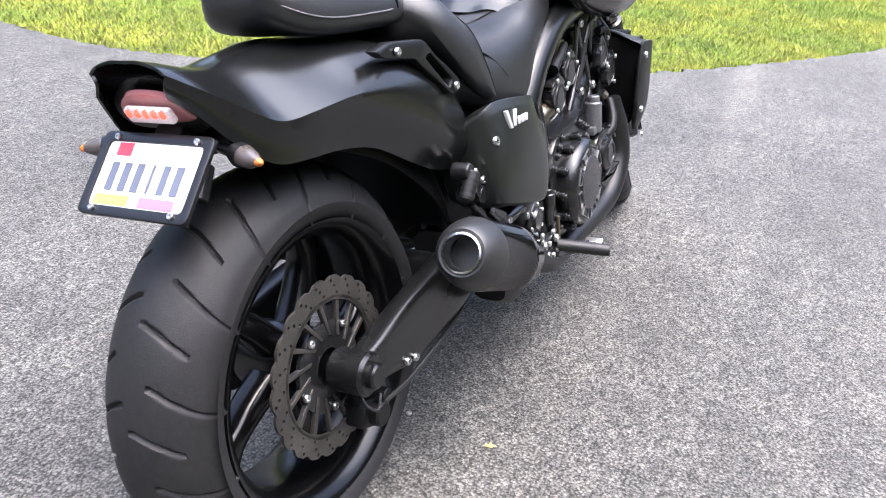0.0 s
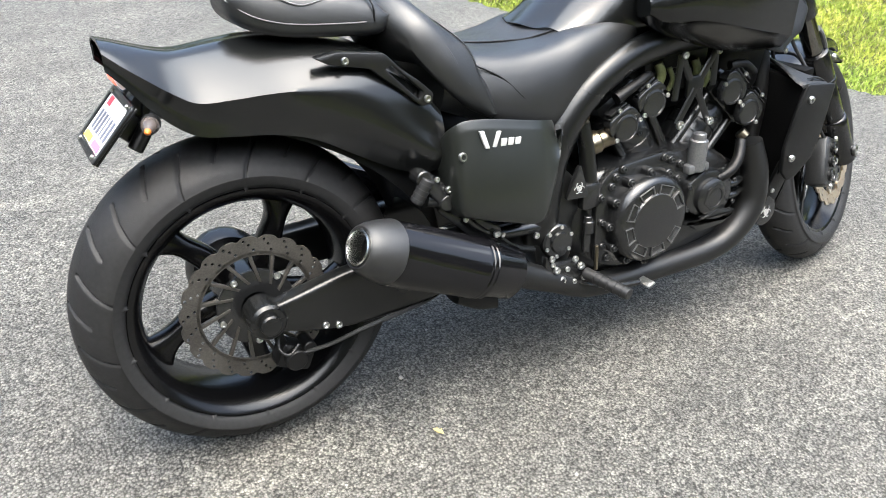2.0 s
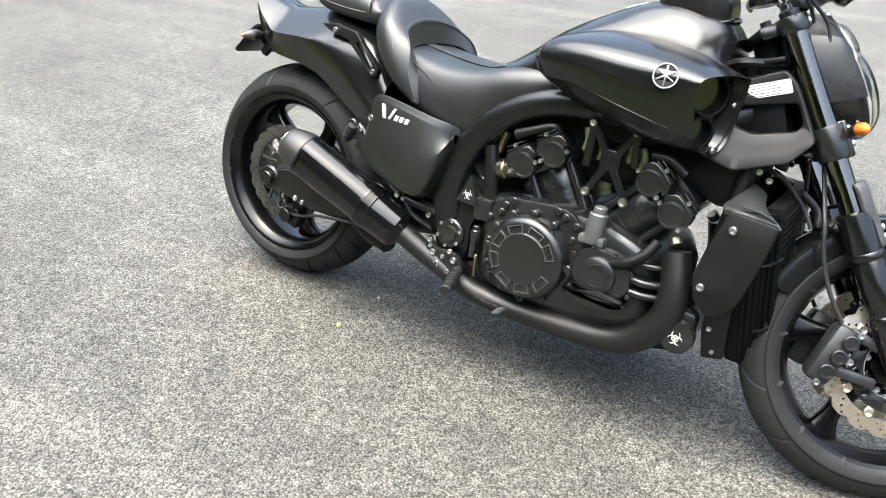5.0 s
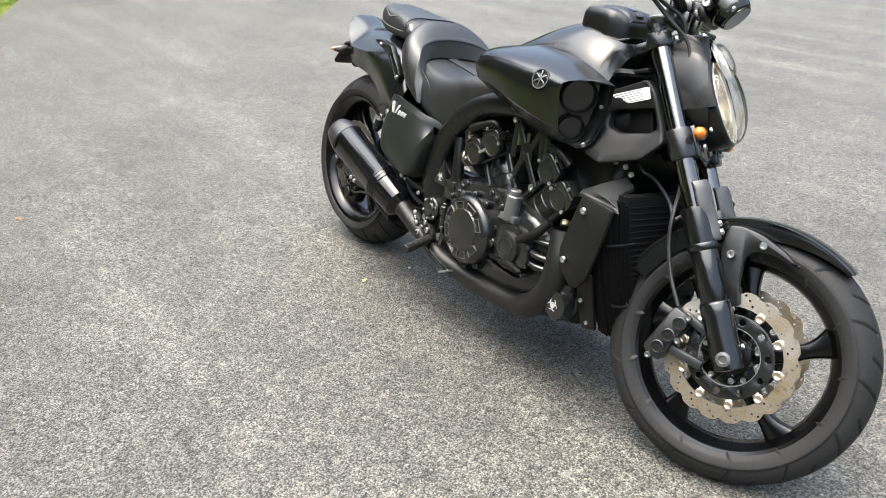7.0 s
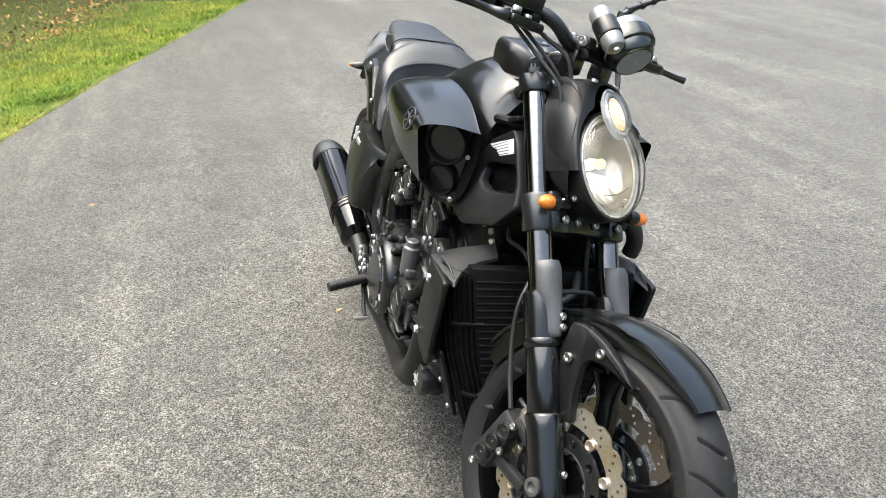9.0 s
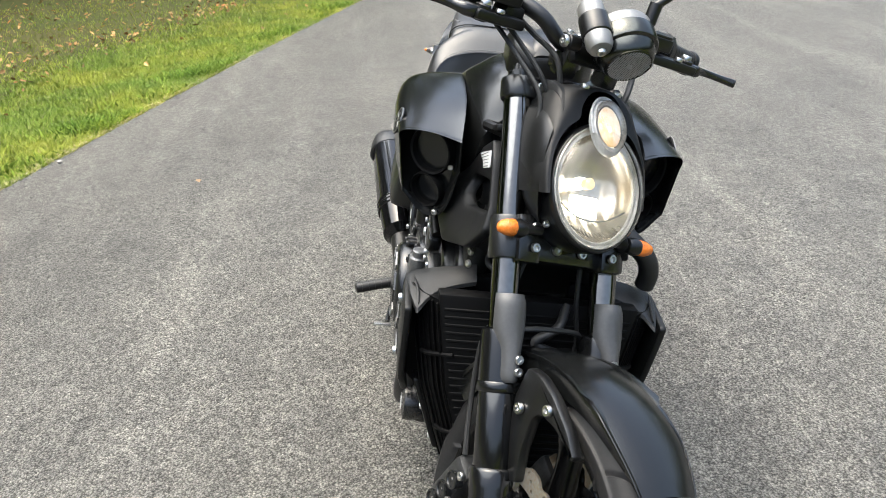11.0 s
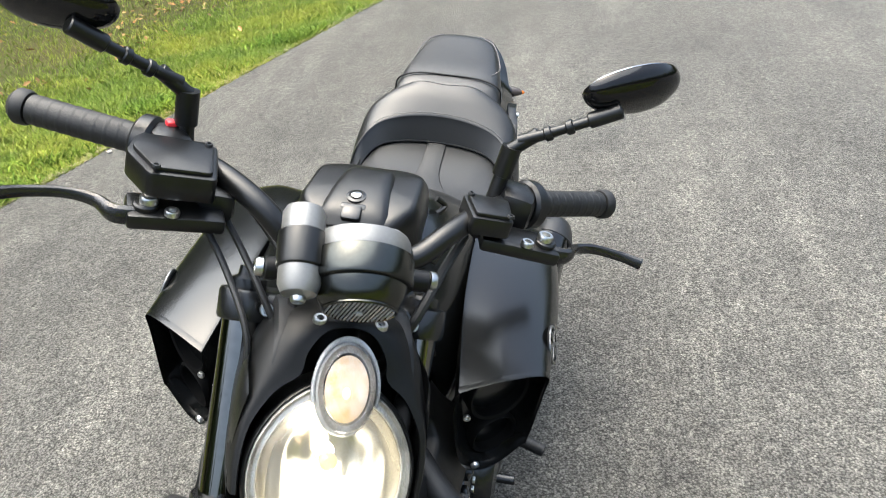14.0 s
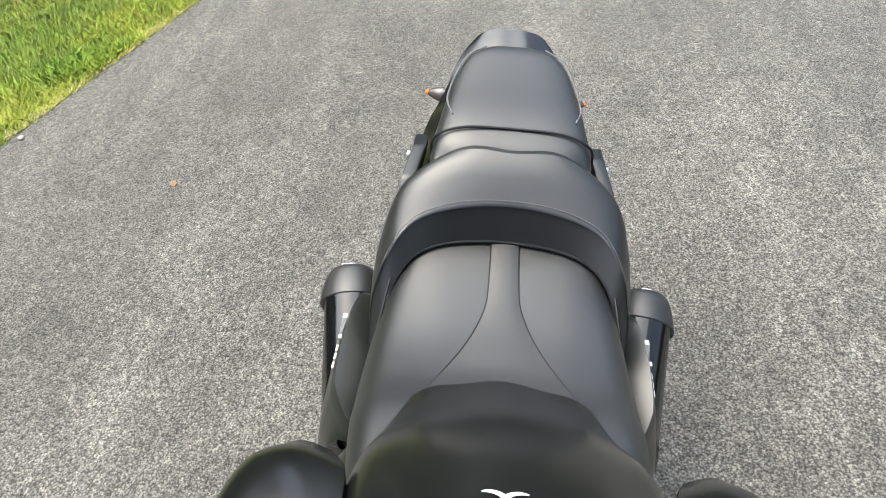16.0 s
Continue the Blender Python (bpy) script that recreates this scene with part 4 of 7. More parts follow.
part("rear_exhaust_stub", join(rod((0.735, -0.15, 0.530), (0.775, -0.160, 0.541), 0.026, 24), rod((0.770, -0.158, 0.540), (0.812, -0.168, 0.551), 0.021, 24), rod((0.735, -0.15, 0.575), (0.75, -0.15, 0.63), 0.011, 12)), BRASS, moto, "heat-tinted rear exhaust stub")
part("front_exhaust_stub", rod((1.213, -0.158, 0.484), (1.222, -0.168, 0.470), 0.015, 20), BRASS, moto, "heat-tinted front exhaust stub", mirror=True)
part("reservoir_link", join(rod((0.725, -0.19, 0.30), (0.728, -0.19, 0.385), 0.010, 12), rod((0.728, -0.192, 0.345), (0.728, -0.192, 0.375), 0.014, 12), box((0.735, -0.17, 0.43), (0.05, 0.05, 0.06), 0.008)), ENGINE, moto, "rear brake cylinder and switch")
part("sight_tube", rod((0.745, -0.205, 0.255), (0.745, -0.205, 0.315), 0.0045, 8), BRASS, moto, "thin brass rod")
part("oil_filter_cover", join(lathe([(0.036, -0.03), (0.040, 0.0), (0.038, 0.012), (0.02, 0.016), (0.01, 0.016)], (1.277, -0.198, 0.277), (0, -1, 0), 32), box((1.275, -0.17, 0.29), (0.07, 0.05, 0.10), 0.02)), ENGINE, moto, "round black lower engine cover")
biohazard("hazard_sign", moto, pose(1.277, -0.215, 0.277), 0.018, 0.0012, BADGE)
part("belly_pan", loft([arm_section(x, -0.13, 0.13, z0, z1, 0.3) for x, z0, z1 in ((0.66, 0.20, 0.28), (0.85, 0.165, 0.24), (1.1, 0.165, 0.24), (1.27, 0.20, 0.30))], 4, 3), ENGDARK, moto, "black exhaust collector under the engine")

# exhausts
A, B = Vector((0.150, -0.268, 0.485)), Vector((0.505, -0.208, 0.319))
ex = B - A
L = ex.length
can = lathe([(0.0590, 0.066), (0.0605, 0.069), (0.0595, 0.280), (0.0615, 0.283), (0.0615, 0.288), (0.0590, 0.290), (0.0590, 0.293), (0.0615, 0.295), (0.0615, 0.300), (0.0590, 0.302), (0.0590, 0.306), (0.0610, 0.308), (0.0610, 0.313), (0.057, 0.316), (0.054, L), (0.032, L + 0.02)], A, ex, 48)
down = Vector((0, 1, 0)).cross(ex).normalized()
down = down if down.z < 0 else -down


def sag(bm):
    """The can is deeper below its middle than above it."""
    for v in bm.verts:
        u = (v.co - A).dot(ex) / L
        d = (v.co - A).dot(down)
        if d > 0:
            v.co += down * d * 0.16 * max(0.0, math.sin(math.pi * max(0.0, min(1.0, u)))) ** 0.7
        out = A.y + ex.y * u - v.co.y
        if abs(out) > 0.040:
            v.co.y -= (0.040 + (abs(out) - 0.040) * 0.35 - abs(out)) * (1 if out > 0 else -1)
    return bm


for s, mm in ((1, None), (-1, Matrix.Translation((0, 0.026, 0)) @ Matrix.Diagonal((1, -1, 1, 1)))):
    def ported(bm):
        if mm:
            bm.transform(mm)
            bmesh.ops.reverse_faces(bm, faces=bm.faces)
        return bm
    silencer = part("silencer", ported(sag(can.copy())), GLOSS, moto, "gloss black exhaust silencer")
    part("end_cap", ported(lathe([(0.058, 0.070), (0.0615, 0.066), (0.0600, 0.056), (0.0555, 0.036), (0.0490, 0.016), (0.0425, 0.003), (0.0385, 0.0), (0.034, 0.001), (0.0335, 0.06), (0.01, 0.062)], A, ex, 48)), GUARD, silencer, "dull black tapered end cap")
    part("outlet_ring", ported(lathe([(0.0335, 0.0), (0.0335, -0.003), (0.030, -0.004), (0.0285, 0.0), (0.0285, 0.03), (0.0335, 0.03)], A, ex, 40, True)), STEEL, silencer, "polished outlet ring")
    part("heat_shield", ported(loft([arm_section(x, y - 0.03, y + 0.035, z - 0.05, z + 0.03, 0.3) for x, y, z in ((0.37, -0.205, 0.335), (0.42, -0.20, 0.305), (0.47, -0.195, 0.29))], 3, 3)), ENGDARK, silencer, "black heat shield")
    part("mid_pipe", ported(tube([B - ex * 0.03, (0.57, -0.203, 0.284), (0.64, -0.197, 0.252), (0.72, -0.19, 0.215), (0.82, -0.18, 0.197), (0.95, -0.178, 0.195), (1.10, -0.185, 0.205), (1.18, -0.192, 0.235), (1.235, -0.195, 0.30), (1.245, -0.190, 0.38), (1.228, -0.178, 0.462)], [0.032, 0.029, 0.028, 0.028, 0.028, 0.030, 0.033, 0.035, 0.036, 0.035, 0.031], 18)), PIPE, moto, "matte black header pipe")
    bolt(silencer, (A.x + 0.05, s * -0.262, A.z - 0.078), (0, -s * 0.4, -1), 1.2)
can.free()

# pegs, levers, stand
def peg(base, out, m=None):
    b, o = Vector(base), Vector(out)
    pegs = part("footpeg", join(rod(b, o, 0.014, 12), *[lathe([(0.0155, -0.002), (0.0155, 0.002)], b.lerp(o, u), o - b, 12) for u in (0.25, 0.4, 0.55, 0.7, 0.85)]), RUBBERSIDE, moto, "black ribbed rubber footpeg", m, True)
    return pegs


peg((0.705, -0.215, 0.262), (0.738, -0.328, 0.247))
part("passenger_peg", join(rod((0.30, -0.205, 0.515), (0.325, -0.212, 0.560), 0.013, 12), *[lathe([(0.0145, -0.002), (0.0145, 0.002)], (0.30 + 0.025 * u, -0.205 - 0.007 * u, 0.515 + 0.045 * u), (0.25, -0.07, 0.45), 12) for u in (0.15, 0.35, 0.55, 0.75)]), RUBBERSIDE, moto, "folded ribbed passenger peg", mirror=True)
hanger = part("peg_hanger", join(tube([(0.315, -0.19, 0.565), (0.345, -0.19, 0.545), (0.375, -0.19, 0.51), (0.40, -0.185, 0.47)], 0.012, 10), tube([(0.33, -0.185, 0.51), (0.36, -0.185, 0.50), (0.39, -0.18, 0.475)], 0.016, 10), tube([(0.41, -0.185, 0.455), (0.455, -0.185, 0.415), (0.50, -0.18, 0.395), (0.60, -0.175, 0.385)], [0.014, 0.011, 0.013, 0.016], 10), tube([(0.49, -0.185, 0.40), (0.53, -0.185, 0.36), (0.59, -0.18, 0.335)], 0.008, 8)), ENGINE, moto, "black passenger peg hanger", mirror=True)
for s, ob in zip((1, -1), hanger):
    part("peg_mount", box((0.342, s * -0.190, 0.532), (0.085, 0.034, 0.026), 0.006, (0, 52, 0)), ENGINE, ob)
    part("peg_joint", rod((0.318, s * -0.176, 0.560), (0.318, s * -0.210, 0.560), 0.016, 18), ENGINE, ob)
    part("peg_joint", rod((0.368, s * -0.176, 0.500), (0.368, s * -0.208, 0.500), 0.017, 18), ENGINE, ob)
    part("hanger_web", plate(rounded([(0.372, 0.512), (0.43, 0.455), (0.50, 0.415), (0.50, 0.385), (0.42, 0.415), (0.355, 0.478)], 0.008), s * -0.192, s * -0.178, (), 0.003), ENGINE, ob)
    for x, y, z, k in ((0.322, -0.202, 0.565, 1.2), (0.348, -0.202, 0.552, 0.9), (0.372, -0.203, 0.527, 1.2), (0.41, -0.20, 0.455, 1.0), (0.483, -0.198, 0.405, 1.3), (0.50, -0.196, 0.398, 0.9), (0.585, -0.195, 0.375, 1.2)):
        bolt(ob, (x, s * y, z), (0, -s, 0), k)
controls = part("footrest_plate", plate(rounded([(0.60, 0.33), (0.625, 0.30), (0.69, 0.30), (0.715, 0.27), (0.705, 0.235), (0.68, 0.225), (0.645, 0.25), (0.60, 0.28)], 0.01), -0.215, -0.195, (), 0.004), ENGINE, moto, "black footrest plate", mirror=True)
for s, ob in zip((1, -1), controls):
    for x, z, k in ((0.612, 0.32, 1.2), (0.625, 0.29, 1.4), (0.655, 0.285, 1.0), (0.675, 0.305, 1.2), (0.69, 0.285, 1.5), (0.70, 0.255, 1.2), (0.64, 0.262, 1.5), (0.615, 0.305, 1.0), (0.675, 0.25, 1.0)):
        bolt(ob, (x, s * -0.216, z), (0, -s, 0), k)
part("brake_pedal", join(tube([(0.69, -0.22, 0.245), (0.74, -0.225, 0.225), (0.80, -0.235, 0.215), (0.845, -0.24, 0.212)], 0.006, 8)), ENGINE, moto, "black brake pedal arm")
part("pedal_pad", box((0.855, -0.252, 0.212), (0.022, 0.042, 0.006), 0.002, (0, -20, 0)), DULLSTEEL, moto, "bare metal brake pedal pad")
part("gear_lever", join(tube([(0.69, 0.22, 0.25), (0.76, 0.225, 0.245), (0.84, 0.23, 0.255)], 0.006, 8), rod((0.845, 0.215, 0.256), (0.845, 0.27, 0.256), 0.010, 12), tube([(0.735, 0.225, 0.25), (0.735, 0.225, 0.18), (0.75, 0.23, 0.165)], 0.006, 8)), ENGINE, moto, "black gear lever")
part("side_stand", join(tube([(0.90, 0.11, 0.21), (0.96, 0.19, 0.145), (1.01, 0.27, 0.085), (1.04, 0.325, 0.066)], [0.014, 0.013, 0.012, 0.011], 12), tube([(1.02, 0.285, 0.082), (1.045, 0.35, 0.098), (1.028, 0.42, 0.118)], 0.006, 8), box((1.04, 0.328, 0.064), (0.06, 0.045, 0.008), 0.003, (10, 0, 0))), ENGINE, moto, "black side stand propping up the machine")

# tank cover, lid and intake scoops
tank_rows = [(0.668, 0.782, 0.085, 0.782, 0.112, 0.772, 0.120, 0.750), (0.695, 0.799, 0.085, 0.796, 0.118, 0.784, 0.130, 0.755), (0.740, 0.831, 0.088, 0.824, 0.128, 0.806, 0.142, 0.765), (0.795, 0.872, 0.092, 0.862, 0.136, 0.838, 0.150, 0.775), (0.86, 0.910, 0.098, 0.896, 0.142, 0.868, 0.156, 0.785), (0.92, 0.940, 0.104, 0.922, 0.148, 0.886, 0.160, 0.79), (0.975, 0.963, 0.108, 0.940, 0.150, 0.895, 0.160, 0.79), (1.03, 0.980, 0.110, 0.950, 0.150, 0.895, 0.160, 0.79), (1.09, 0.984, 0.110, 0.952, 0.148, 0.890, 0.156, 0.78), (1.15, 0.974, 0.106, 0.940, 0.144, 0.880, 0.152, 0.77), (1.195, 0.955, 0.098, 0.92, 0.135, 0.86, 0.145, 0.77), (1.222, 0.925, 0.085, 0.89, 0.12, 0.85, 0.13, 0.77)]
def bowed(x, y):
    """The rear end of the tank is rounded in plan."""
    return x + 2.6 * y * y * max(0.0, min(1.0, (0.86 - x) / 0.15))


tank_bm = loft([sym([(bowed(x, yy), -yy, zz) for yy, zz in ((0, zt), (y1 * 0.6, zt - 0.004), (y1, z1), (y2, z2), (y3, z3), (y3 * 0.8, z3 - 0.06), (0, z3 - 0.06))]) for x, zt, y1, z1, y2, z2, y3, z3 in tank_rows], 5, 4)
tank = part("tank_cover", tank_bm, SATIN, moto, "satin black tank cover")
def lid_loop(inset, z):
    """The lid's outline in plan, drawn in by inset, at a height that may vary along it."""
    pts = [(1.028, -0.054), (1.056, -0.081), (1.150, -0.083), (1.192, -0.050), (1.192, 0.050), (1.150, 0.083), (1.056, 0.081), (1.028, 0.054)]
    return [(x, y, z(x)) for x, y in rounded([(1.11 + (x - 1.11) * (1 - inset / 0.082), y * (1 - inset / 0.085)) for x, y in pts], 0.014, 3)]


def lid_top(x):
    return float(np.interp(x, (1.03, 1.06, 1.12, 1.16, 1.195), (1.020, 1.028, 1.031, 1.024, 1.002)))


lid = part("tank_lid", loft([lid_loop(0.0, lambda x: 0.940), lid_loop(0.0, lambda x: lid_top(x) - 0.030), lid_loop(0.002, lambda x: lid_top(x) - 0.014), lid_loop(0.007, lambda x: lid_top(x) - 0.004), lid_loop(0.015, lid_top), lid_loop(0.05, lid_top)], 2, 1), PLASTIC, moto, "black textured lid on the tank", angle=60)
part("lid_rim", tube([(1.110 + (x - 1.110) * 1.06, y * 1.05, 0.968 - 3.2 * (y * 1.05) ** 2) for x, y, z in lid_loop(0.0, lid_top)] + [(1.110 + (x - 1.110) * 1.06, y * 1.05, 0.968 - 3.2 * (y * 1.05) ** 2) for x, y, z in lid_loop(0.0, lid_top)[:1]], 0.0045, 8, 1, False), GLOSS, lid, "black rubber lid rim")
part("lid_panel", loft([[(x, -w, z - 0.010), (x, -w * 0.86, z), (x, 0, z + 0.001), (x, w * 0.86, z), (x, w, z - 0.010)] for x, w, z in ((1.058, 0.024, 1.0250), (1.070, 0.030, 1.0335), (1.11, 0.034, 1.0360), (1.145, 0.037, 1.0320), (1.170, 0.039, 1.0230), (1.186, 0.039, 1.0060))], 4, 3), PLASTIC, lid, "raised middle of the lid")
part("lid_lock", join(lathe([(0.013, 0), (0.013, 0.005), (0.009, 0.006), (0.008, 0.003)], (1.148, -0.002, 1.028), (0.15, 0, 1), 24), box((1.173, -0.002, 1.019), (0.022, 0.026, 0.014), 0.004, (0, 30, 0)), box((1.164, -0.002, 1.023), (0.010, 0.034, 0.010), 0.003, (0, 20, 0))), ENGINE, lid, "small black lock catch")
part("keyhole", lathe([(0.0065, 0), (0.0065, 0.002), (0.002, 0.003)], (1.148, -0.002, 1.0325), (0.15, 0, 1), 12), STEEL, lid, "steel keyhole")
part("lid_hook", tube([(1.045, 0.090, 0.965), (1.028, 0.100, 0.970), (1.034, 0.088, 0.984)], 0.004, 8), PLASTIC, lid)
biohazard("hazard_sign", moto, Matrix.Translation((0.968, -0.011, 0.9630)) @ Matrix.Rotation(radians(-20), 4, "Y") @ Matrix.Rotation(radians(-90), 4, "Z") @ Matrix.Rotation(radians(-90), 4, "X"), 0.031, 0.0012)

mouth = [(1.282, -0.164, 0.858), (1.250, -0.222, 0.862), (1.214, -0.273, 0.848), (1.208, -0.274, 0.812), (1.214, -0.262, 0.735), (1.216, -0.256, 0.727), (1.235, -0.215, 0.692), (1.262, -0.178, 0.715), (1.276, -0.162, 0.80)]
def scaled(sec, k, dx):
    c = np.mean(sec, axis=0)
    return [tuple(c + (np.array(q) - c) * (1, k, k) + (dx, 0, 0)) for q in sec]


def edged(sec):
    """The section with a sharp inner top edge."""
    a, b, c = (np.array(sec[k]) for k in (-1, 0, 1))
    return [tuple(b + (c - b) * 0.04), tuple(b + (c - b) * 0.10)] + list(sec[1:]) + [tuple(b + (a - b) * 0.10), tuple(b + (a - b) * 0.04)]


scoop_secs = [[(0.848, -0.170, 0.856), (0.840, -0.20, 0.858), (0.836, -0.224, 0.845), (0.834, -0.234, 0.825), (0.836, -0.230, 0.812), (0.838, -0.226, 0.806), (0.842, -0.20, 0.798), (0.848, -0.176, 0.80), (0.850, -0.168, 0.83)],
              [(0.895, -0.150, 0.889), (0.880, -0.203, 0.884), (0.872, -0.247, 0.866), (0.866, -0.262, 0.832), (0.868, -0.252, 0.798), (0.870, -0.246, 0.790), (0.876, -0.205, 0.77), (0.886, -0.17, 0.78), (0.895, -0.15, 0.83)],
              [(0.990, -0.146, 0.908), (0.975, -0.206, 0.896), (0.962, -0.262, 0.874), (0.955, -0.278, 0.840), (0.957, -0.270, 0.792), (0.958, -0.263, 0.786), (0.968, -0.21, 0.735), (0.98, -0.165, 0.75), (0.99, -0.146, 0.82)],
              [(1.150, -0.150, 0.896), (1.118, -0.214, 0.887), (1.090, -0.269, 0.865), (1.078, -0.284, 0.830), (1.079, -0.276, 0.764), (1.080, -0.270, 0.758), (1.10, -0.215, 0.700), (1.125, -0.17, 0.715), (1.145, -0.15, 0.80)],
              mouth, scaled(mouth, 0.94, 0.0), scaled(mouth, 0.92, -0.012), scaled(mouth, 0.90, -0.035)]
scoops = part("intake_scoop", loft([edged(q) for q in [scoop_secs[0]] + scoop_secs[0:5] + [mouth] + [scoop_secs[5]] + scoop_secs[5:]], 5, 4), SATIN, moto, "satin black intake scoop with an open mouth", mirror=True)
for s, ob in zip((1, -1), scoops):
    part("upper_duct", lathe([(0.044, -0.02), (0.047, 0.006), (0.045, 0.010), (0.041, 0.008), (0.038, -0.028), (0.01, -0.03)], (1.224, s * -0.211, 0.815), (0.79, s * -0.60, -0.05), 32), DUCT, ob, "dark upper air duct")
    part("lower_duct", lathe([(0.034, -0.02), (0.036, 0.006), (0.034, 0.010), (0.031, 0.008), (0.029, -0.028), (0.01, -0.03)], (1.216, s * -0.211, 0.734), (0.79, s * -0.60, -0.13), 32), DUCT, ob, "dark lower air duct")
    emblem = part("round_emblem", join(lathe([(0.026, 0), (0.027, 0.002), (0.026, 0.004), (0.0225, 0.004), (0.022, 0.002)], (1.147, s * -0.2752, 0.842), (0.07, -s, 0.29), 36)), ENGDARK, ob, "round dark emblem disc with silver ring")
    part("emblem_ring", lathe([(0.0265, 0.003), (0.0265, 0.0048), (0.0235, 0.0048), (0.0235, 0.003)], (1.147, s * -0.2752, 0.842), (0.07, -s, 0.29), 36, True), MILLED, ob, "silver ring")
    q = Matrix.Translation((1.147, s * -0.2752, 0.842)) @ Vector((0.07, -s, 0.29)).to_track_quat("Z", "Y").to_matrix().to_4x4()
    for k in range(3):
        part("emblem_bar", box((0, 0.0, 0.0045), (0.004, 0.042, 0.0018), 0.0006), MILLED, ob, "", q @ Matrix.Rotation(radians(60 * k), 4, "Z"))
    bolt(ob, (1.270, s * -0.178, 0.80), (1, -s * 0.2, 0), 0.8)
    bolt(ob, (1.252, s * -0.195, 0.702), (0.8, -s * 0.4, -0.3), 1.0)

# frame cover behind the fork, with its label
fc = rounded([(1.18, 0.70), (1.235, 0.835), (1.345, 0.885), (1.375, 0.86), (1.44, 0.75), (1.40, 0.70), (1.30, 0.665)], 0.012)
cover_bm = plate(fc, -0.120, -0.095, [rounded([(1.262, 0.782), (1.275, 0.795), (1.385, 0.822), (1.405, 0.78), (1.395, 0.765), (1.315, 0.745), (1.275, 0.755)], 0.01)], 0.005)
bmesh.ops.subdivide_edges(cover_bm, edges=cover_bm.edges[:], cuts=2, use_grid_fill=True)
for v in cover_bm.verts:
    v.co.y -= 0.42 * max(0.0, 0.775 - v.co.z) + 0.22 * max(0.0, 1.37 - v.co.x) * min(1.0, max(0.0, (0.83 - v.co.z) / 0.08))
frame_covers = part("frame_cover", cover_bm, SHROUD, moto, "satin black frame cover with a slot", mirror=True, angle=60)
part("headstock", join(box((1.30, 0, 0.78), (0.14, 0.19, 0.16), 0.03, (0, -20, 0)), rod((1.395, 0, 0.70), (1.275, 0, 0.93), 0.036, 24)), ENGDARK, moto, "dark steering head")
part("warning_label", plate(rounded([(1.243, 0.826), (1.358, 0.869), (1.370, 0.842), (1.255, 0.799)], 0.003), -0.1222, -0.1206, (), 0), WHITE, frame_covers[0], "white printed warning label")
for k in range(5):
    part("label_line", tube([(1.253 + 0.002 * k, -0.1224, 0.824 - 0.005 * k), (1.335 + 0.004 * k, -0.1224, 0.858 - 0.005 * k)], 0.0007, 4, smooth=False), THREAD, frame_covers[0])
part("front_brace", join(tube([(1.22, -0.09, 0.87), (1.26, -0.12, 0.885), (1.33, -0.085, 0.89)], 0.010, 8), box((1.29, -0.10, 0.89), (0.10, 0.03, 0.012), 0.004, (0, -18, 0))), ENGDARK, moto, "black metal brace", mirror=True)

# radiator, narrower towards its foot
def rad_half(z):
    return float(np.interp(z, (0.22, 0.30, 0.42, 0.55, 0.62), (0.135, 0.165, 0.205, 0.230, 0.240)))


RM = Matrix.Translation((1.425, 0, 0.43)) @ Matrix.Rotation(radians(-6), 4, "Y") @ Matrix.Rotation(radians(90), 4, "Z")
core_z = (-0.20, -0.12, 0.0, 0.12, 0.185)
core = [(rad_half(z + 0.43) - 0.055, z) for z in core_z]
radiator = part("radiator", plate(core + [(-w, z) for w, z in core[::-1]], -0.018, 0.018, (), 0.005, RM), COREBLACK, moto, "black radiator with side shrouds")
for k in range(24):
    z = 0.238 + 0.0152 * k
    x, w = 1.4435 - 0.105 * (z - 0.43), rad_half(z) - 0.006
    half_fin = [(x - 0.006, w - 0.050, z - 0.001), (x, w - 0.060, z)]
    part("radiator_fin", tube([(a, -b, c) for a, b, c in half_fin] + half_fin[::-1], 0.0030, 6, 1, False, 0.55), COREBLACK, radiator)
for s in (1, -1):
    part("side_core", grid([[(1.4405 - 0.105 * (z - 0.43) - dx, s * (rad_half(z) - dy), z) for dx, dy in ((0.0, 0.062), (0.030, 0.028), (0.062, 0.008), (0.085, 0.010), (0.03, 0.10))] for z in (0.235, 0.30, 0.36, 0.42, 0.48, 0.54, 0.60)], True, True), COREBLACK, radiator, "swept-back radiator core")
for s in (1, -1):
    for k in range(6):
        u = (k + 0.3) / 6
        dx, dy = 0.004 + 0.062 * u, 0.052 * (1 - u) + 0.002
        part("side_slat", tube([(1.4455 - 0.105 * (z - 0.43) - dx, s * (rad_half(z) - dy), z) for z in (0.235, 0.30, 0.36, 0.42, 0.48, 0.54, 0.595)], 0.0034, 6, 2, True, 0.6), COREBLACK, radiator)
    for z, drop in ((0.50, 0.020), (0.335, 0.010)):
        part("grille_bar", tube([(1.4480 - 0.105 * (z - 0.43), s * (rad_half(z) - 0.075), z), (1.4280 - 0.105 * (z - 0.43), s * (rad_half(z) - 0.034), z - drop * 0.5), (1.410 - 0.105 * (z - 0.43), s * (rad_half(z) - 0.020), z - drop * 0.8)], 0.0045, 8, 4), COREBLACK, radiator, "black bar across the radiator side")
# the downtubes and the dark box are added to fill a see-through gap
part("frame_downtube", tube([(1.30, -0.085, 0.74), (1.315, -0.11, 0.62), (1.30, -0.12, 0.48), (1.26, -0.12, 0.33), (1.20, -0.11, 0.24)], 0.022, 14), ENGDARK, moto, "black frame downtube", mirror=True)
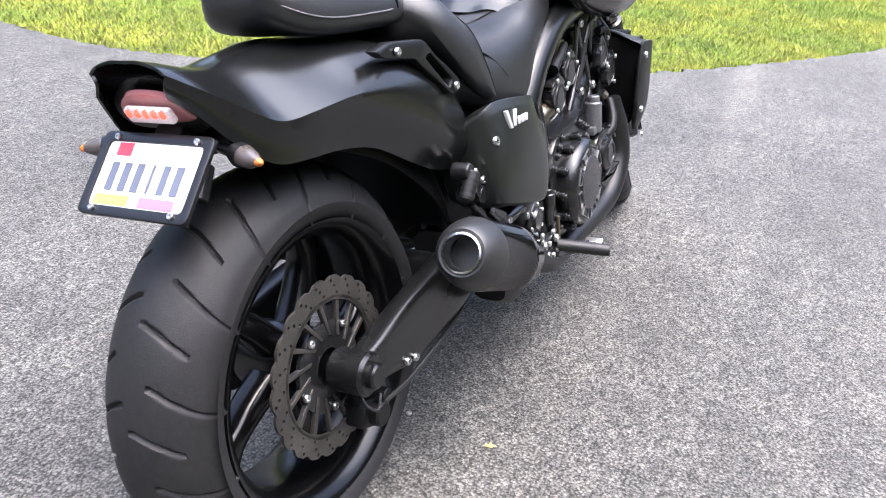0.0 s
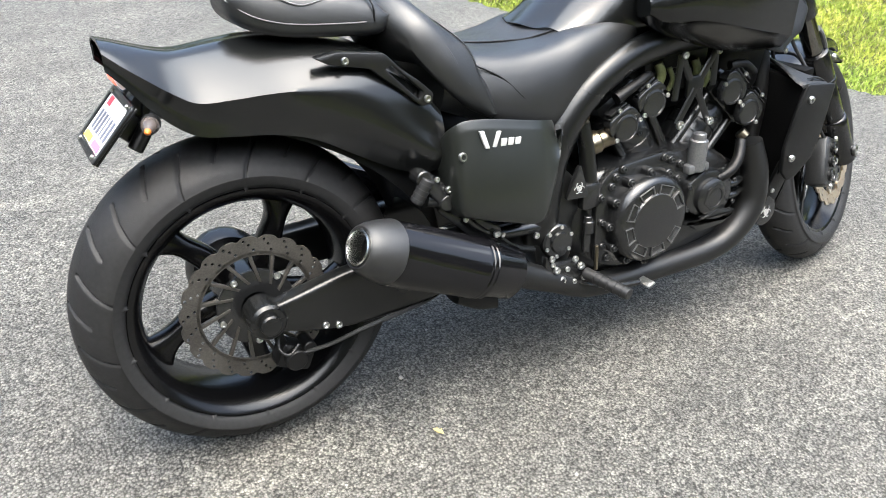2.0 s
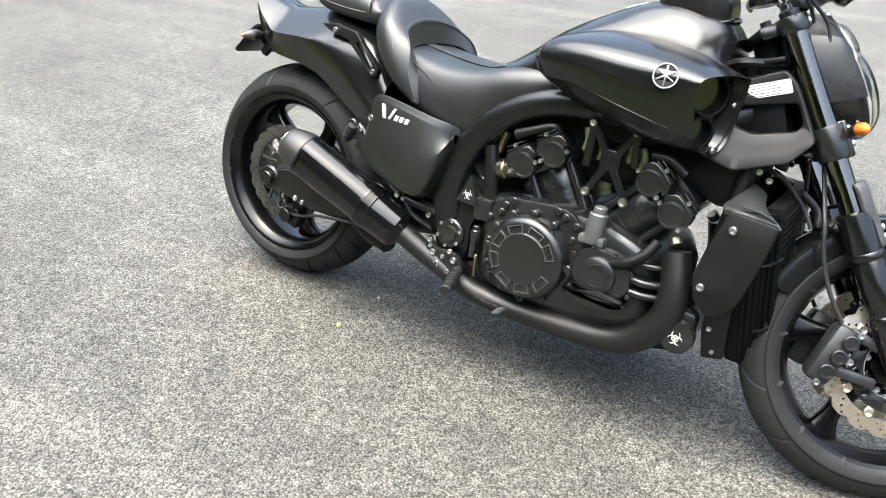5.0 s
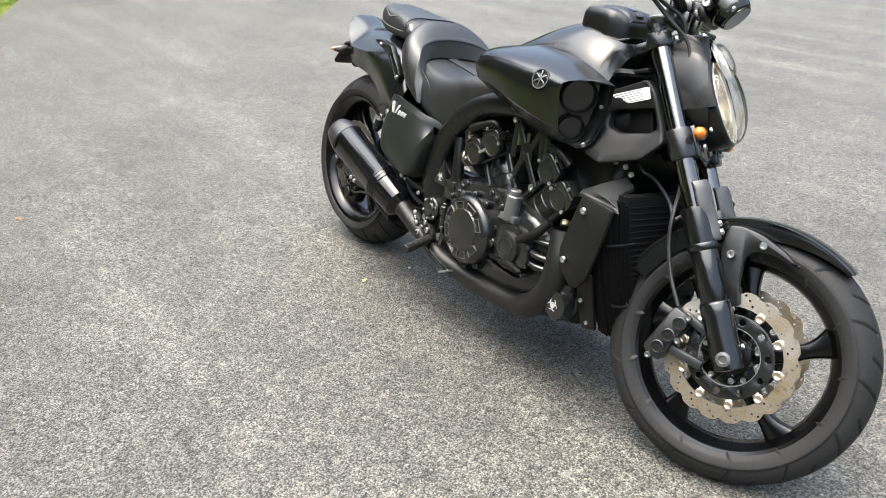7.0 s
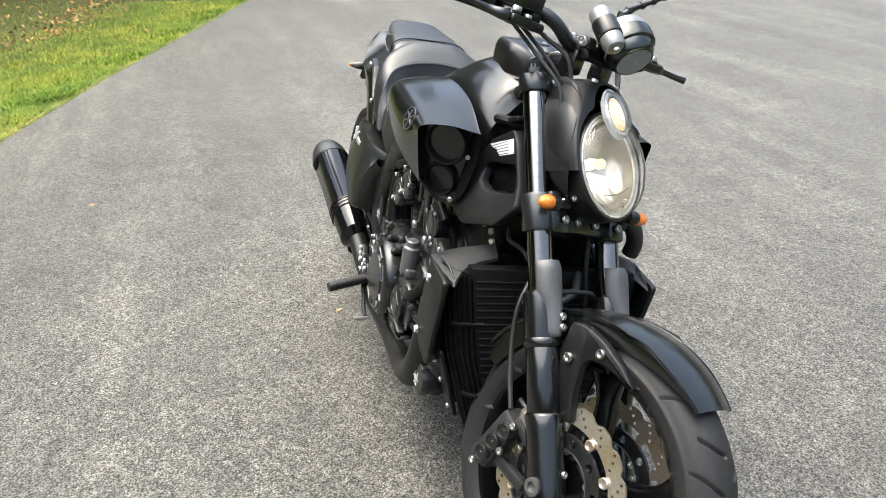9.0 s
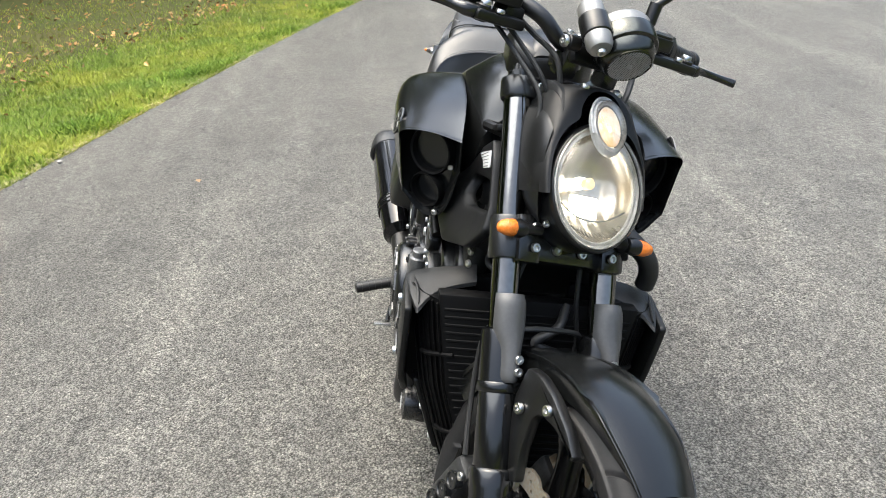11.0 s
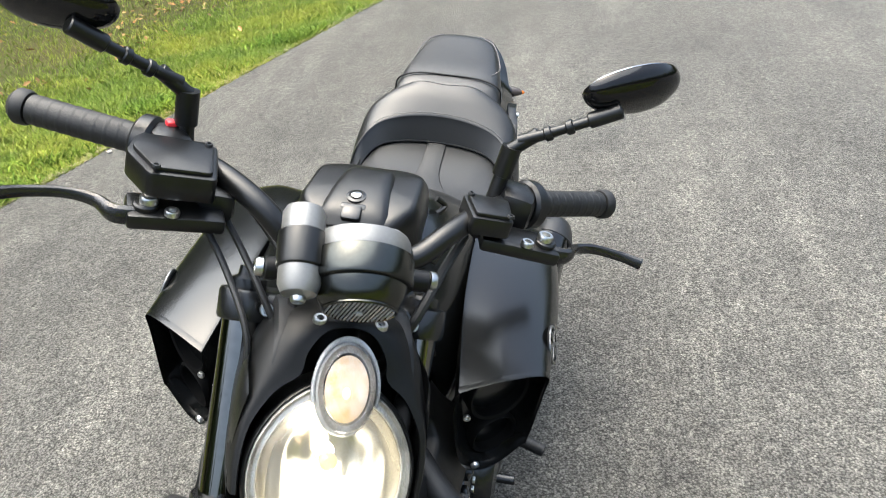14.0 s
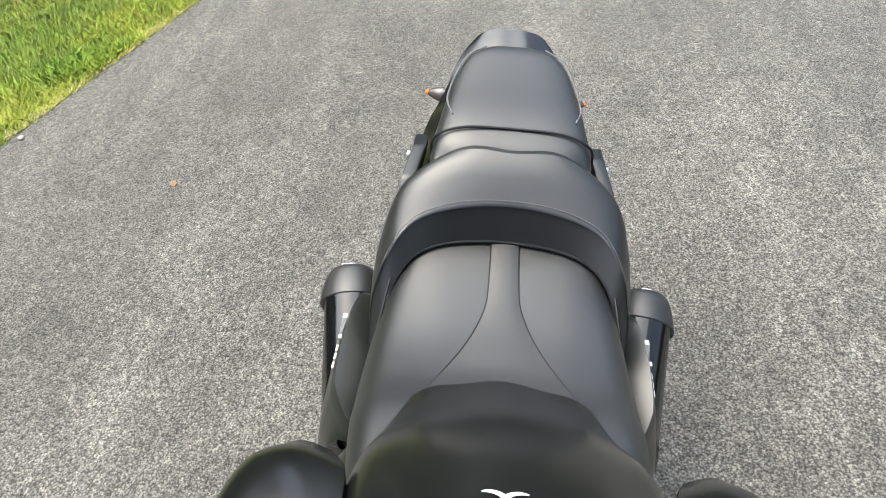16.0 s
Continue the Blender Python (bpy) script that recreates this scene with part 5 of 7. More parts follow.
part("dark_filler", box((1.245, 0, 0.66), (0.17, 0.25, 0.16), 0.03, (0, 20, 0)), ENGDARK, moto, "added dull black box that darkens the gap under the tank")
part("radiator_fan", join(rod((1.405, 0, 0.45), (1.365, 0, 0.45), 0.12, 32), box((1.345, 0, 0.45), (0.04, 0.10, 0.10), 0.01)), ENGDARK, moto, "black radiator fan housing")
def shroud_half(z):
    return float(np.interp(z, (0.22, 0.34, 0.42, 0.62), (0.190, 0.218, 0.236, 0.240)))


shroud_bm = plate(rounded([(1.330, 0.598), (1.432, 0.586), (1.420, 0.520), (1.406, 0.460), (1.388, 0.400), (1.352, 0.356), (1.330, 0.350), (1.296, 0.382), (1.284, 0.440), (1.308, 0.530)], 0.01), -0.014, 0.0, (), 0.005)
bmesh.ops.triangulate(shroud_bm, faces=shroud_bm.faces[:])
for v in shroud_bm.verts:
    v.co.y -= shroud_half(v.co.z) - 0.010
shrouds = part("radiator_shroud", shroud_bm, SHROUD, moto, "black plastic radiator shroud", mirror=True)
for s, ob in zip((1, -1), shrouds):
    for x, z, k in ((1.345, 0.560, 1.5), (1.308, 0.420, 1.5)):
        bolt(ob, (x, s * -(shroud_half(z) + 0.003), z), (0, -s, -0.2), k)
foot_bm = plate(rounded([(1.376, 0.400), (1.376, 0.236), (1.326, 0.222), (1.318, 0.300), (1.322, 0.400)], 0.008), -0.012, 0.0, (), 0.004)
for v in foot_bm.verts:
    v.co.y -= rad_half(v.co.z) - 0.004
foot_covers = part("radiator_foot_cover", foot_bm, SHROUD, moto, "narrow black cover at the radiator foot", mirror=True)
for s, ob in zip((1, -1), foot_covers):
    bolt(ob, (1.350, s * -(rad_half(0.25) + 0.008), 0.25), (0, -s, -0.2), 0.9)
    bolt(ob, (1.336, s * -(rad_half(0.31) + 0.008), 0.31), (0, -s, -0.2), 1.0)
part("radiator_back", plate(rounded([(-0.232, 0.600), (-0.070, 0.620), (-0.070, 0.300), (-0.170, 0.330), (-0.226, 0.400)], 0.012), 1.325, 1.345, (), 0.004, Matrix(((0, 1, 0, 0), (1, 0, 0, 0), (0, 0, 1, 0), (0, 0, 0, 1)))), COREBLACK, moto, "flat black back of the radiator", mirror=True)
wing = loft([[(xr, -y, zr), ((xr + xf) / 2, -y, (zr + zf) / 2 + 0.003), (xf, -y, zf), (xf - 0.002, -y, zf - 0.010), ((xr + xf) / 2, -y, (zr + zf) / 2 - 0.005), (xr, -y, zr - 0.008)] for y, xr, xf, zr, zf in ((0.112, 1.340, 1.372, 0.640, 0.620), (0.150, 1.334, 1.378, 0.630, 0.613), (0.178, 1.327, 1.388, 0.622, 0.606), (0.200, 1.321, 1.404, 0.614, 0.598), (0.216, 1.317, 1.424, 0.608, 0.588), (0.222, 1.316, 1.424, 0.606, 0.585), (0.232, 1.316, 1.385, 0.602, 0.592), (0.240, 1.318, 1.345, 0.596, 0.594))], 4, 2)
part("radiator_wing", wing, WING, moto, "matte dark grey wing over the radiator, with a pointed front corner", mirror=True)
part("wing_crease", tube([(1.345, -0.226, 0.6075), (1.385, -0.220, 0.6025), (1.418, -0.2185, 0.5905)], [0.001, 0.003, 0.0015], 6), WING, moto, "", mirror=True)
part("radiator_hose", tube([(1.42, 0.05, 0.61), (1.46, 0.03, 0.585), (1.475, -0.01, 0.56), (1.47, 0.06, 0.535), (1.455, 0.14, 0.53)], 0.009, 10), RUBBERSIDE, moto, "black rubber hose across the radiator")
part("left_coolant_hose", tube([(1.30, 0.12, 0.745), (1.335, 0.160, 0.722), (1.345, 0.200, 0.69), (1.342, 0.216, 0.655), (1.335, 0.216, 0.625)], 0.019, 14), RUBBERSIDE, moto, "thick black coolant hose")
part("wiring_loom", tube([(1.33, -0.08, 0.68), (1.38, -0.10, 0.665), (1.40, -0.07, 0.645), (1.44, -0.05, 0.60), (1.47, -0.06, 0.56)], 0.005, 8), RUBBERSIDE, moto, "black wiring loom")
for x, y, z, k in ((1.345, -0.125, 0.668, 1.2), (1.37, -0.13, 0.655, 1.2), (1.315, -0.13, 0.672, 1.0)):
    bolt(radiator, (x, y, z), (0.4, -1, 0), k, mirror=True)

# front wheel, steered
def fork(p, along=0.0, fore=0.0, y=0.0):
    """A place from a distance up the fork line from the axle and a distance ahead of it."""
    return FC + RAKE * along + FORE * fore + Vector((0, y, 0))


front_wheel = part("front_wheel", rim_mesh(FC, 0.238, 0.212, 0.052), RIMPAINT, moto, "gloss black five-spoke front wheel turned to one side", STEER)
part("hub", lathe([(0.022, -0.062), (0.045, -0.058), (0.048, -0.03), (0.036, 0.0), (0.048, 0.03), (0.045, 0.058), (0.022, 0.062)], FC, (0, 1, 0), 36), RIMPAINT, front_wheel, "", STEER)
for k in range(5):
    part("spoke", spoke(FC, radians(20 + 72 * k), 0.036, 0.208, 0.0, 0.048, 0.036, 0.042, 0.16), RIMPAINT, front_wheel, "", STEER)
part("tyre", tyre_mesh(FC, 0.3125, 0.062, 0.234, 26, 2), RUBBER, front_wheel, "black front tyre", STEER)
part("rim_stripe", lathe([(0.2405, -0.0535), (0.2405, -0.0515), (0.2385, -0.0515), (0.2385, -0.0535)], FC, (0, 1, 0), 96, True), DULLSTEEL, front_wheel, "thin bright rim line", STEER)
for s in (1, -1):
    disc = part("brake_disc", wave_disc(FC, s * -0.076, 0.155, 0.118, 0.005, 18, 0.008), FRONTDISC, front_wheel, "rust-stained wave-edged front brake disc", STEER)
    part("disc_carrier", plate(circle(FC.x, FC.z, 0.100, 60), s * -0.080, s * -0.073, [circle(FC.x, FC.z, 0.070, 40)] + [circle(FC.x + 0.085 * math.cos(a), FC.z + 0.085 * math.sin(a), 0.008, 10) for a in [k * math.pi / 5 + 0.3 for k in range(10)]], 0.001), ENGINE, front_wheel, "black disc carrier", STEER)
    part("carrier_rim", lathe([(0.070, s * -0.081), (0.068, s * -0.081), (0.068, s * -0.073), (0.070, s * -0.073)], FC, (0, 1, 0), 60, True), DULLSTEEL, front_wheel, "bright carrier edge", STEER)
    for k in range(10):
        a = k * math.pi / 5
        c = Vector((FC.x + 0.112 * math.cos(a), s * -0.077, FC.z + 0.112 * math.sin(a)))
        part("disc_button", join(lathe([(0.0085, -0.003), (0.0105, -0.003), (0.0105, 0.006), (0.0085, 0.007), (0.0045, 0.005)], c, (0, -s, 0), 16), box(c, (0.026, 0.005, 0.016), 0.002, (0, -math.degrees(a), 0))), FRONTDISC, front_wheel, "steel disc button", STEER)
    for k in range(5):
        a = k * 2 * math.pi / 5 + 0.5
        bolt(front_wheel, (FC.x + 0.062 * math.cos(a), s * -0.066, FC.z + 0.062 * math.sin(a)), (0, -s, 0), 1.1, STEER)

# fork
def leg(y):
    low = lathe([(0.02, -0.03), (0.034, -0.026), (0.036, 0.0), (0.035, 0.05), (0.037, 0.10), (0.037, 0.125), (0.034, 0.13), (0.0300, 0.132), (0.0300, 0.248), (0.0340, 0.252), (0.0350, 0.262), (0.0350, 0.346), (0.0340, 0.352), (0.027, 0.356)], fork(None, 0, 0, y), RAKE, 36)
    return low


part("inner_tube", lathe([(0.0312, 0.126), (0.0322, 0.128), (0.0322, 0.250), (0.0312, 0.252)], fork(None, 0, 0, -0.105), RAKE, 36), SLIDER, moto, "glossy black lower fork tube", STEER, True)
legs = part("fork_slider", leg(-0.105), SLIDER, moto, "black fork slider", STEER, True)
part("fork_tube", lathe([(0.0240, 0.33), (0.0240, 0.775), (0.020, 0.78)], fork(None, 0, 0, -0.105), RAKE, 36), CHROMEBLACK, moto, "glossy black fork tube", STEER, True)
for s, ob in zip((1, -1), legs):
    part("slider_collar", lathe([(0.0350, 0.252), (0.0365, 0.254), (0.0365, 0.266), (0.0350, 0.268)], fork(None, 0, 0, s * -0.105), RAKE, 36), SATIN, ob, "glossy collar", STEER)
    part("axle_end", lathe([(0.015, 0), (0.017, 0.003), (0.017, 0.009), (0.010, 0.010), (0.009, 0.004)], fork(None, 0, 0, s * -0.138), (0, -s, 0), 16), MILLED, ob, "steel axle end", STEER)
    part("fork_cap", lathe([(0.02, 0.775), (0.021, 0.778), (0.021, 0.792), (0.013, 0.796), (0.012, 0.806)], fork(None, 0, 0, s * -0.105), RAKE, 20), ENGINE, ob, "black fork cap", STEER)
    bolt(ob, fork(None, 0.02, 0.036, s * -0.10), FORE, 1.1, STEER)
guards = part("fork_guard", loft([[fork(None, a, f, -0.105 + yy) for f, yy in ((0.012 + b, -w), (0.034 + b, -w * 0.8), (0.044 + b, 0), (0.034 + b, w * 0.8), (0.012 + b, w))] for a, w, b in ((0.268, 0.015, -0.002), (0.278, 0.018, 0.002), (0.32, 0.019, 0.003), (0.352, 0.026, 0.001), (0.395, 0.026, 0.001), (0.412, 0.023, -0.003))], 4, 4), FORKGUARD, moto, "grey plastic fork guard", STEER, True)
for s, ob in zip((1, -1), guards):
    for a in (0.286, 0.306):
        bolt(ob, fork(None, a, 0.045, s * -0.100), FORE, 1.25, STEER)
lower_clamp = part("lower_fork_clamp", box(fork(None, 0.492, 0.004), (0.05, 0.16, 0.044), 0.008, (0, -31, 0)), ENGINE, moto, "black lower fork clamp", STEER)
for y in (-0.105, 0.105):
    part("clamp_ring", lathe([(0.0315, 0.470), (0.0330, 0.474), (0.0330, 0.538), (0.0315, 0.542)], fork(None, 0, 0, y), RAKE, 32), ENGINE, lower_clamp, "", STEER)
    part("clamp_lug", box(fork(None, 0.505, 0.026, y * 0.84), (0.03, 0.045, 0.08), 0.006, (0, -31, 0)), ENGINE, lower_clamp, "", STEER)
for y in (-0.082, 0.082):
    for a in (0.525, 0.490):
        bolt(lower_clamp, fork(None, a, 0.044, y), FORE, 1.35, STEER)
for y in (-0.027, 0.027):
    bolt(lower_clamp, fork(None, 0.492, 0.030, y), FORE, 1.35, STEER)
upper = join(box(fork(None, 0.765, -0.02), (0.09, 0.20, 0.03), 0.01, (0, -31, 0)), *[lathe([(0.0300, 0.745), (0.0315, 0.748), (0.0315, 0.777), (0.0300, 0.780)], fork(None, 0, 0, y), RAKE, 32) for y in (-0.105, 0.105)])
upper_clamp = part("upper_fork_clamp", upper, ENGINE, moto, "black upper fork clamp", STEER)
bolt(upper_clamp, fork(None, 0.762, 0.034, -0.085), FORE, 1.3, STEER)
bolt(upper_clamp, fork(None, 0.762, 0.034, 0.085), FORE, 1.3, STEER)

# front fender and calipers
fen = []
for deg in (56, 62, 72, 84, 98, 112, 126, 142, 158):
    a = radians(deg)
    d = Vector((math.cos(a), 0, math.sin(a)))
    w, R2 = (0.066 if deg > 70 else 0.066 - 0.0010 * (70 - deg)), 0.328
    skirt = float(np.interp(deg, (56, 66, 84, 110), (0.014, 0.024, 0.040, 0.055)))
    half = [(-0.98, skirt), (-1.02, 0.4 * skirt + 0.006), (-1.02, 0.0115), (-1.005, 0.0100), (-0.55, 0.003), (0, 0.0)]
    fen.append([FC + d * (R2 - k) + Vector((0, w * y, 0)) for y, k in half + [(-y, k) for y, k in half[-2::-1]]])
fender = part("front_fender", sheet(fen, 0.003, 4, 4), SATIN, moto, "satin black front fender", STEER)
stay = rounded([(1.592, 0.588), (1.625, 0.594), (1.670, 0.588), (1.730, 0.566), (1.768, 0.540), (1.700, 0.551), (1.662, 0.546), (1.648, 0.528), (1.655, 0.47), (1.675, 0.42), (1.65, 0.41), (1.615, 0.46), (1.590, 0.53)], 0.010)
stays = part("fender_stay", plate(stay, -0.096, -0.074, (), 0.005), PLASTIC, moto, "black fender stay", STEER, True)
for s, ob in zip((1, -1), stays):
    bolt(ob, (1.679, s * -0.0965, 0.566), (0, -s, 0), 1.5, STEER)
    bolt(ob, (1.618, s * -0.0965, 0.525), (0, -s, 0), 1.6, STEER)
cb = join(box((1.543, -0.090, 0.300), (0.055, 0.058, 0.135), 0.014, (0, 20, 0)), *[rod((1.535 + 0.016 * k, -0.11, 0.265 + 0.035 * k), (1.535 + 0.016 * k, -0.128, 0.265 + 0.035 * k), 0.016, 18) for k in range(3)], box((1.60, -0.10, 0.262), (0.085, 0.02, 0.024), 0.006, (0, 8, 0)), box((1.60, -0.10, 0.345), (0.07, 0.02, 0.022), 0.006, (0, 20, 0)))
cap_prof = [(0.0165, -0.002), (0.0165, 0.002), (0.0145, 0.003), (0.0125, 0.003), (0.0115, 0.0005), (0.004, 0.0005), (0.003, 0.002)]
calipers = part("front_caliper", cb, CALIPER, moto, "dull black six-piston front caliper", STEER, True)
for s, ob in zip((1, -1), calipers):
    for k in range(3):
        part("piston_cap", lathe(cap_prof, (1.535 + 0.016 * k, s * -0.128, 0.265 + 0.035 * k), (0, -s, 0), 20), ENGINE, ob, "black piston cap", STEER)
    for x, z in ((1.520, 0.238), (1.582, 0.355), (1.575, 0.295)):
        bolt(ob, (x, s * -0.122, z), (0, -s, 0), 1.3, STEER)
part("front_brake_hose", tube([(1.545, -0.105, 0.37), (1.505, -0.10, 0.43), (1.475, -0.10, 0.50), (1.462, -0.10, 0.56), (1.45, -0.075, 0.63), (1.435, -0.06, 0.70)], 0.005, 8), RUBBERSIDE, moto, "black front brake hose", STEER, True)
part("hose_joint", tube([(1.47, -0.10, 0.56), (1.50, -0.06, 0.60), (1.51, 0.0, 0.61), (1.50, 0.06, 0.60), (1.47, 0.10, 0.56)], 0.005, 8), RUBBERSIDE, moto, "brake hose over the fender", STEER)

# headlamp
HM = Matrix.Translation((1.449, 0, 0.876)) @ Matrix.Rotation(radians(31), 4, "Y").inverted()
def egg(k=1.0, x=0.0, n=40):
    """The lamp's outline: a broad oval that narrows into a small round top."""
    pts = []
    for j in range(n):
        a = 2 * math.pi * j / n
        w, h = 0.086 * math.cos(a), 0.098 * math.sin(a)
        if math.sin(a) > 0:
            w *= 1 - 0.08 * math.sin(a) ** 2
        pts.append((x, w * k, h * k - 0.022))
    return pts


shell = loft([egg(1.10, -0.012), egg(1.11, -0.004), egg(1.09, 0.003), egg(1.06, 0.004), egg(1.04, 0.0)], 2, 1, True, False)
back_shell = loft([[q for q in egg(k, xx)] for k, xx in ((1.10, -0.012), (1.08, -0.05), (0.98, -0.09), (0.70, -0.125), (0.05, -0.128))], 3, 1, True, False)
headlamp = part("headlamp", join(shell, back_shell), PLASTIC, moto, "round headlamp, lit, in a black shell", STEER @ HM)
bowl = loft([egg(0.93, 0.002), egg(0.89, -0.010), egg(0.77, -0.033), egg(0.5, -0.055), egg(0.15, -0.06), egg(0.01, -0.061)], 6, 3, True, False)
for v in bowl.verts:
    if v.co.x < -0.004:
        v.co.x += 0.0006 * math.sin(v.co.y * 330) * (1 if v.co.z < 0.0 else 0.4)
part("moulded_rim", loft([egg(1.05, 0.002), egg(1.03, 0.006), egg(0.99, 0.003), egg(0.94, 0.004), egg(0.92, 0.001), egg(0.93, -0.004)], 3, 1, True, False), RIMGLASS, headlamp, "moulded glass rim round the reflector", STEER @ HM)
part("reflector", bowl, REFLECTOR, headlamp, "shiny lamp reflector", STEER @ HM)
part("reflector_step", join(tube([(-0.006, -0.070, -0.052), (-0.010, -0.036, -0.070), (-0.011, 0, -0.076), (-0.010, 0.036, -0.070), (-0.006, 0.070, -0.052)], 0.0011, 8)), MILLED, headlamp, "thin dark line across the reflector", STEER @ HM)
for k in range(-9, 10):
    y0 = 0.0075 * k
    drop = 0.098 * math.sqrt(max(0.0, 1 - (y0 / 0.086) ** 2))
    if drop > 0.080 - 0.9 * abs(y0) * 0.2:
        part("reflector_flute", tube([(-0.014, y0, -0.030 - drop * 0.66), (-0.003, y0, -0.018 - drop * 0.88)], 0.0016, 6, 1, False), REFLECTOR, headlamp, "", STEER @ HM)
part("bulb", lathe([(0.002, 0), (0.010, 0.004), (0.011, 0.018), (0.008, 0.030), (0.002, 0.034)], (-0.062, 0, -0.008), (1, 0, 0), 20), BULB, headlamp, "glowing bulb", STEER @ HM)
part("bulb_shield", join(lathe([(0.009, 0.0), (0.010, 0.002), (0.010, 0.014), (0.006, 0.018)], (-0.030, 0, -0.012), (1, 0, 0), 20), rod((-0.052, 0, -0.012), (-0.026, 0, -0.012), 0.003, 8)), SHIELDGLOW, headlamp, "metal bulb shield with warm lamplight put into its material", STEER @ HM)
# glowing box that stands for the bulb's bright reflection in the bowl
part("beam_image", box((-0.032, 0, -0.050), (0.006, 0.058, 0.036), 0.002), BULB, headlamp, "glowing box for the bulb's bright image in the reflector", STEER @ HM)
dome = loft([egg(1.07, 0.003), egg(1.02, 0.018), egg(0.84, 0.034), egg(0.5, 0.046), egg(0.15, 0.051), egg(0.01, 0.0515)], 4, 1, True, False)
glass = part("lens", outward(dome), LENS, headlamp, "clear domed lamp glass", STEER @ HM)
glass.visible_shadow = False
lamp = new("headlamp_light", bpy.data.lights.new("headlamp_light", "POINT"))
lamp.data.energy, lamp.data.color, lamp.data.shadow_soft_size = 0.0024, (1.0, 0.76, 0.48), 0.012
lamp.matrix_world = moto.matrix_world @ STEER @ HM @ Matrix.Translation((0.014, 0, -0.012))
PM = STEER @ HM @ Matrix.Translation((0.024, 0, 0.078)) @ Matrix.Rotation(radians(-12), 4, "Y") @ Matrix.Diagonal((1, 0.78, 1.16, 1))
part("position_lamp_rim", tube([(-0.004, 0.0455 * math.cos(a), 0.0455 * math.sin(a)) for a in [radians(-18 + 9 * j) for j in range(25)]], 0.0030, 8, 1, False), RIMGLASS, headlamp, "moulded rim of the small upper lamp", PM)
part("position_ring", lathe([(0.0430, -0.004), (0.0395, 0.002), (0.0330, 0.001), (0.0310, -0.006), (0.0430, -0.012)], (0, 0, 0), (1, 0, 0), 40, True), RIMGLASS, headlamp, "moulded rim of the small lamp", PM)
part("position_reflector", lathe([(0.0305, 0.0), (0.029, -0.006), (0.021, -0.014), (0.006, -0.017), (0.001, -0.017)], (0, 0, 0), (1, 0, 0), 40), GLOWDISH, headlamp, "small reflector dish tinted pale amber for its lit glow", PM)
part("position_lamp", lathe([(0.004, 0.0), (0.008, 0.004), (0.0085, 0.010), (0.005, 0.015), (0.001, 0.016)], (-0.014, 0, -0.004), (1, 0, 0), 24), POSITION, headlamp, "small amber bulb, dimly lit", PM)
for k in (-2, -1, 0, 1, 2):
    part("position_flute", tube([(-0.006, 0.0105 * k, -0.026 + 0.004 * abs(k)), (-0.013, 0.0100 * k, 0.0), (-0.006, 0.0105 * k, 0.026 - 0.004 * abs(k))], 0.0020, 6, 4), GLOWDISH, headlamp, "", PM)
cover = part("position_glass", outward(grid([[(h, r * math.cos(a), r * math.sin(a)) for a in [j * math.pi / 20 for j in range(40)]] for r, h in ((0.0400, 0.002), (0.038, 0.009), (0.030, 0.015), (0.017, 0.019), (0.0005, 0.0205))], True)), LENS, headlamp, "small clear oval lamp glass", PM)
cover.visible_shadow = False
def cowl_half(x, pts):
    half = [(x, -y, z) for y, z in pts]
    return half + [(px, -py, pz) for px, py, pz in half[-2::-1]]


lamp_cowl = sheet([cowl_half(0.006, [(0.098, -0.045), (0.099, -0.010), (0.093, 0.030), (0.072, 0.066), (0.048, 0.086), (0.043, 0.110), (0.026, 0.134), (0, 0.141)]),
                   cowl_half(0.000, [(0.104, -0.045), (0.106, -0.008), (0.101, 0.036), (0.088, 0.074), (0.073, 0.102), (0.058, 0.126), (0.034, 0.144), (0, 0.149)]),
                   cowl_half(-0.030, [(0.107, -0.040), (0.110, -0.002), (0.107, 0.042), (0.099, 0.084), (0.087, 0.120), (0.068, 0.145), (0.038, 0.155), (0, 0.158)]),
                   cowl_half(-0.085, [(0.106, -0.030), (0.108, 0.004), (0.106, 0.046), (0.100, 0.090), (0.090, 0.126), (0.072, 0.151), (0.040, 0.161), (0, 0.163)])], 0.003, 5, 4)
part("lamp_cowl", lamp_cowl, SHROUD, moto, "smooth black cowl round the headlamp", STEER @ HM)
part("lamp_side_panel", loft([[(1.335, -0.098, 0.940), (1.345, -0.107, 0.90), (1.36, -0.106, 0.85), (1.375, -0.094, 0.82), (1.335, -0.085, 0.88)], [(1.39, -0.101, 0.945), (1.40, -0.110, 0.90), (1.42, -0.108, 0.83), (1.430, -0.092, 0.79), (1.375, -0.097, 0.88)], [(1.420, -0.098, 0.930), (1.440, -0.107, 0.88), (1.462, -0.105, 0.82), (1.466, -0.086, 0.782), (1.425, -0.099, 0.87)]], 4, 3), PLASTIC, moto, "black headlamp side panel", STEER, True)
for y in (-0.034, 0.034):
    bolt(headlamp, (-0.004, y, 0.1425), (0.6, 0, 0.8), 1.25, STEER @ HM)
for y in (-0.066, 0.066):
    part("cowl_ridge", loft([[(x, y + 0.011 * u, z + h * v) for u, v in ((-1, -0.6), (-0.8, 1), (0.8, 1), (1, -0.6))] for x, z, h in ((0.000, 0.092, 0.006), (-0.014, 0.122, 0.011), (-0.045, 0.143, 0.013), (-0.080, 0.150, 0.010))], 3, 2), WING, headlamp, "raised ridge of the lamp cowl", STEER @ HM)
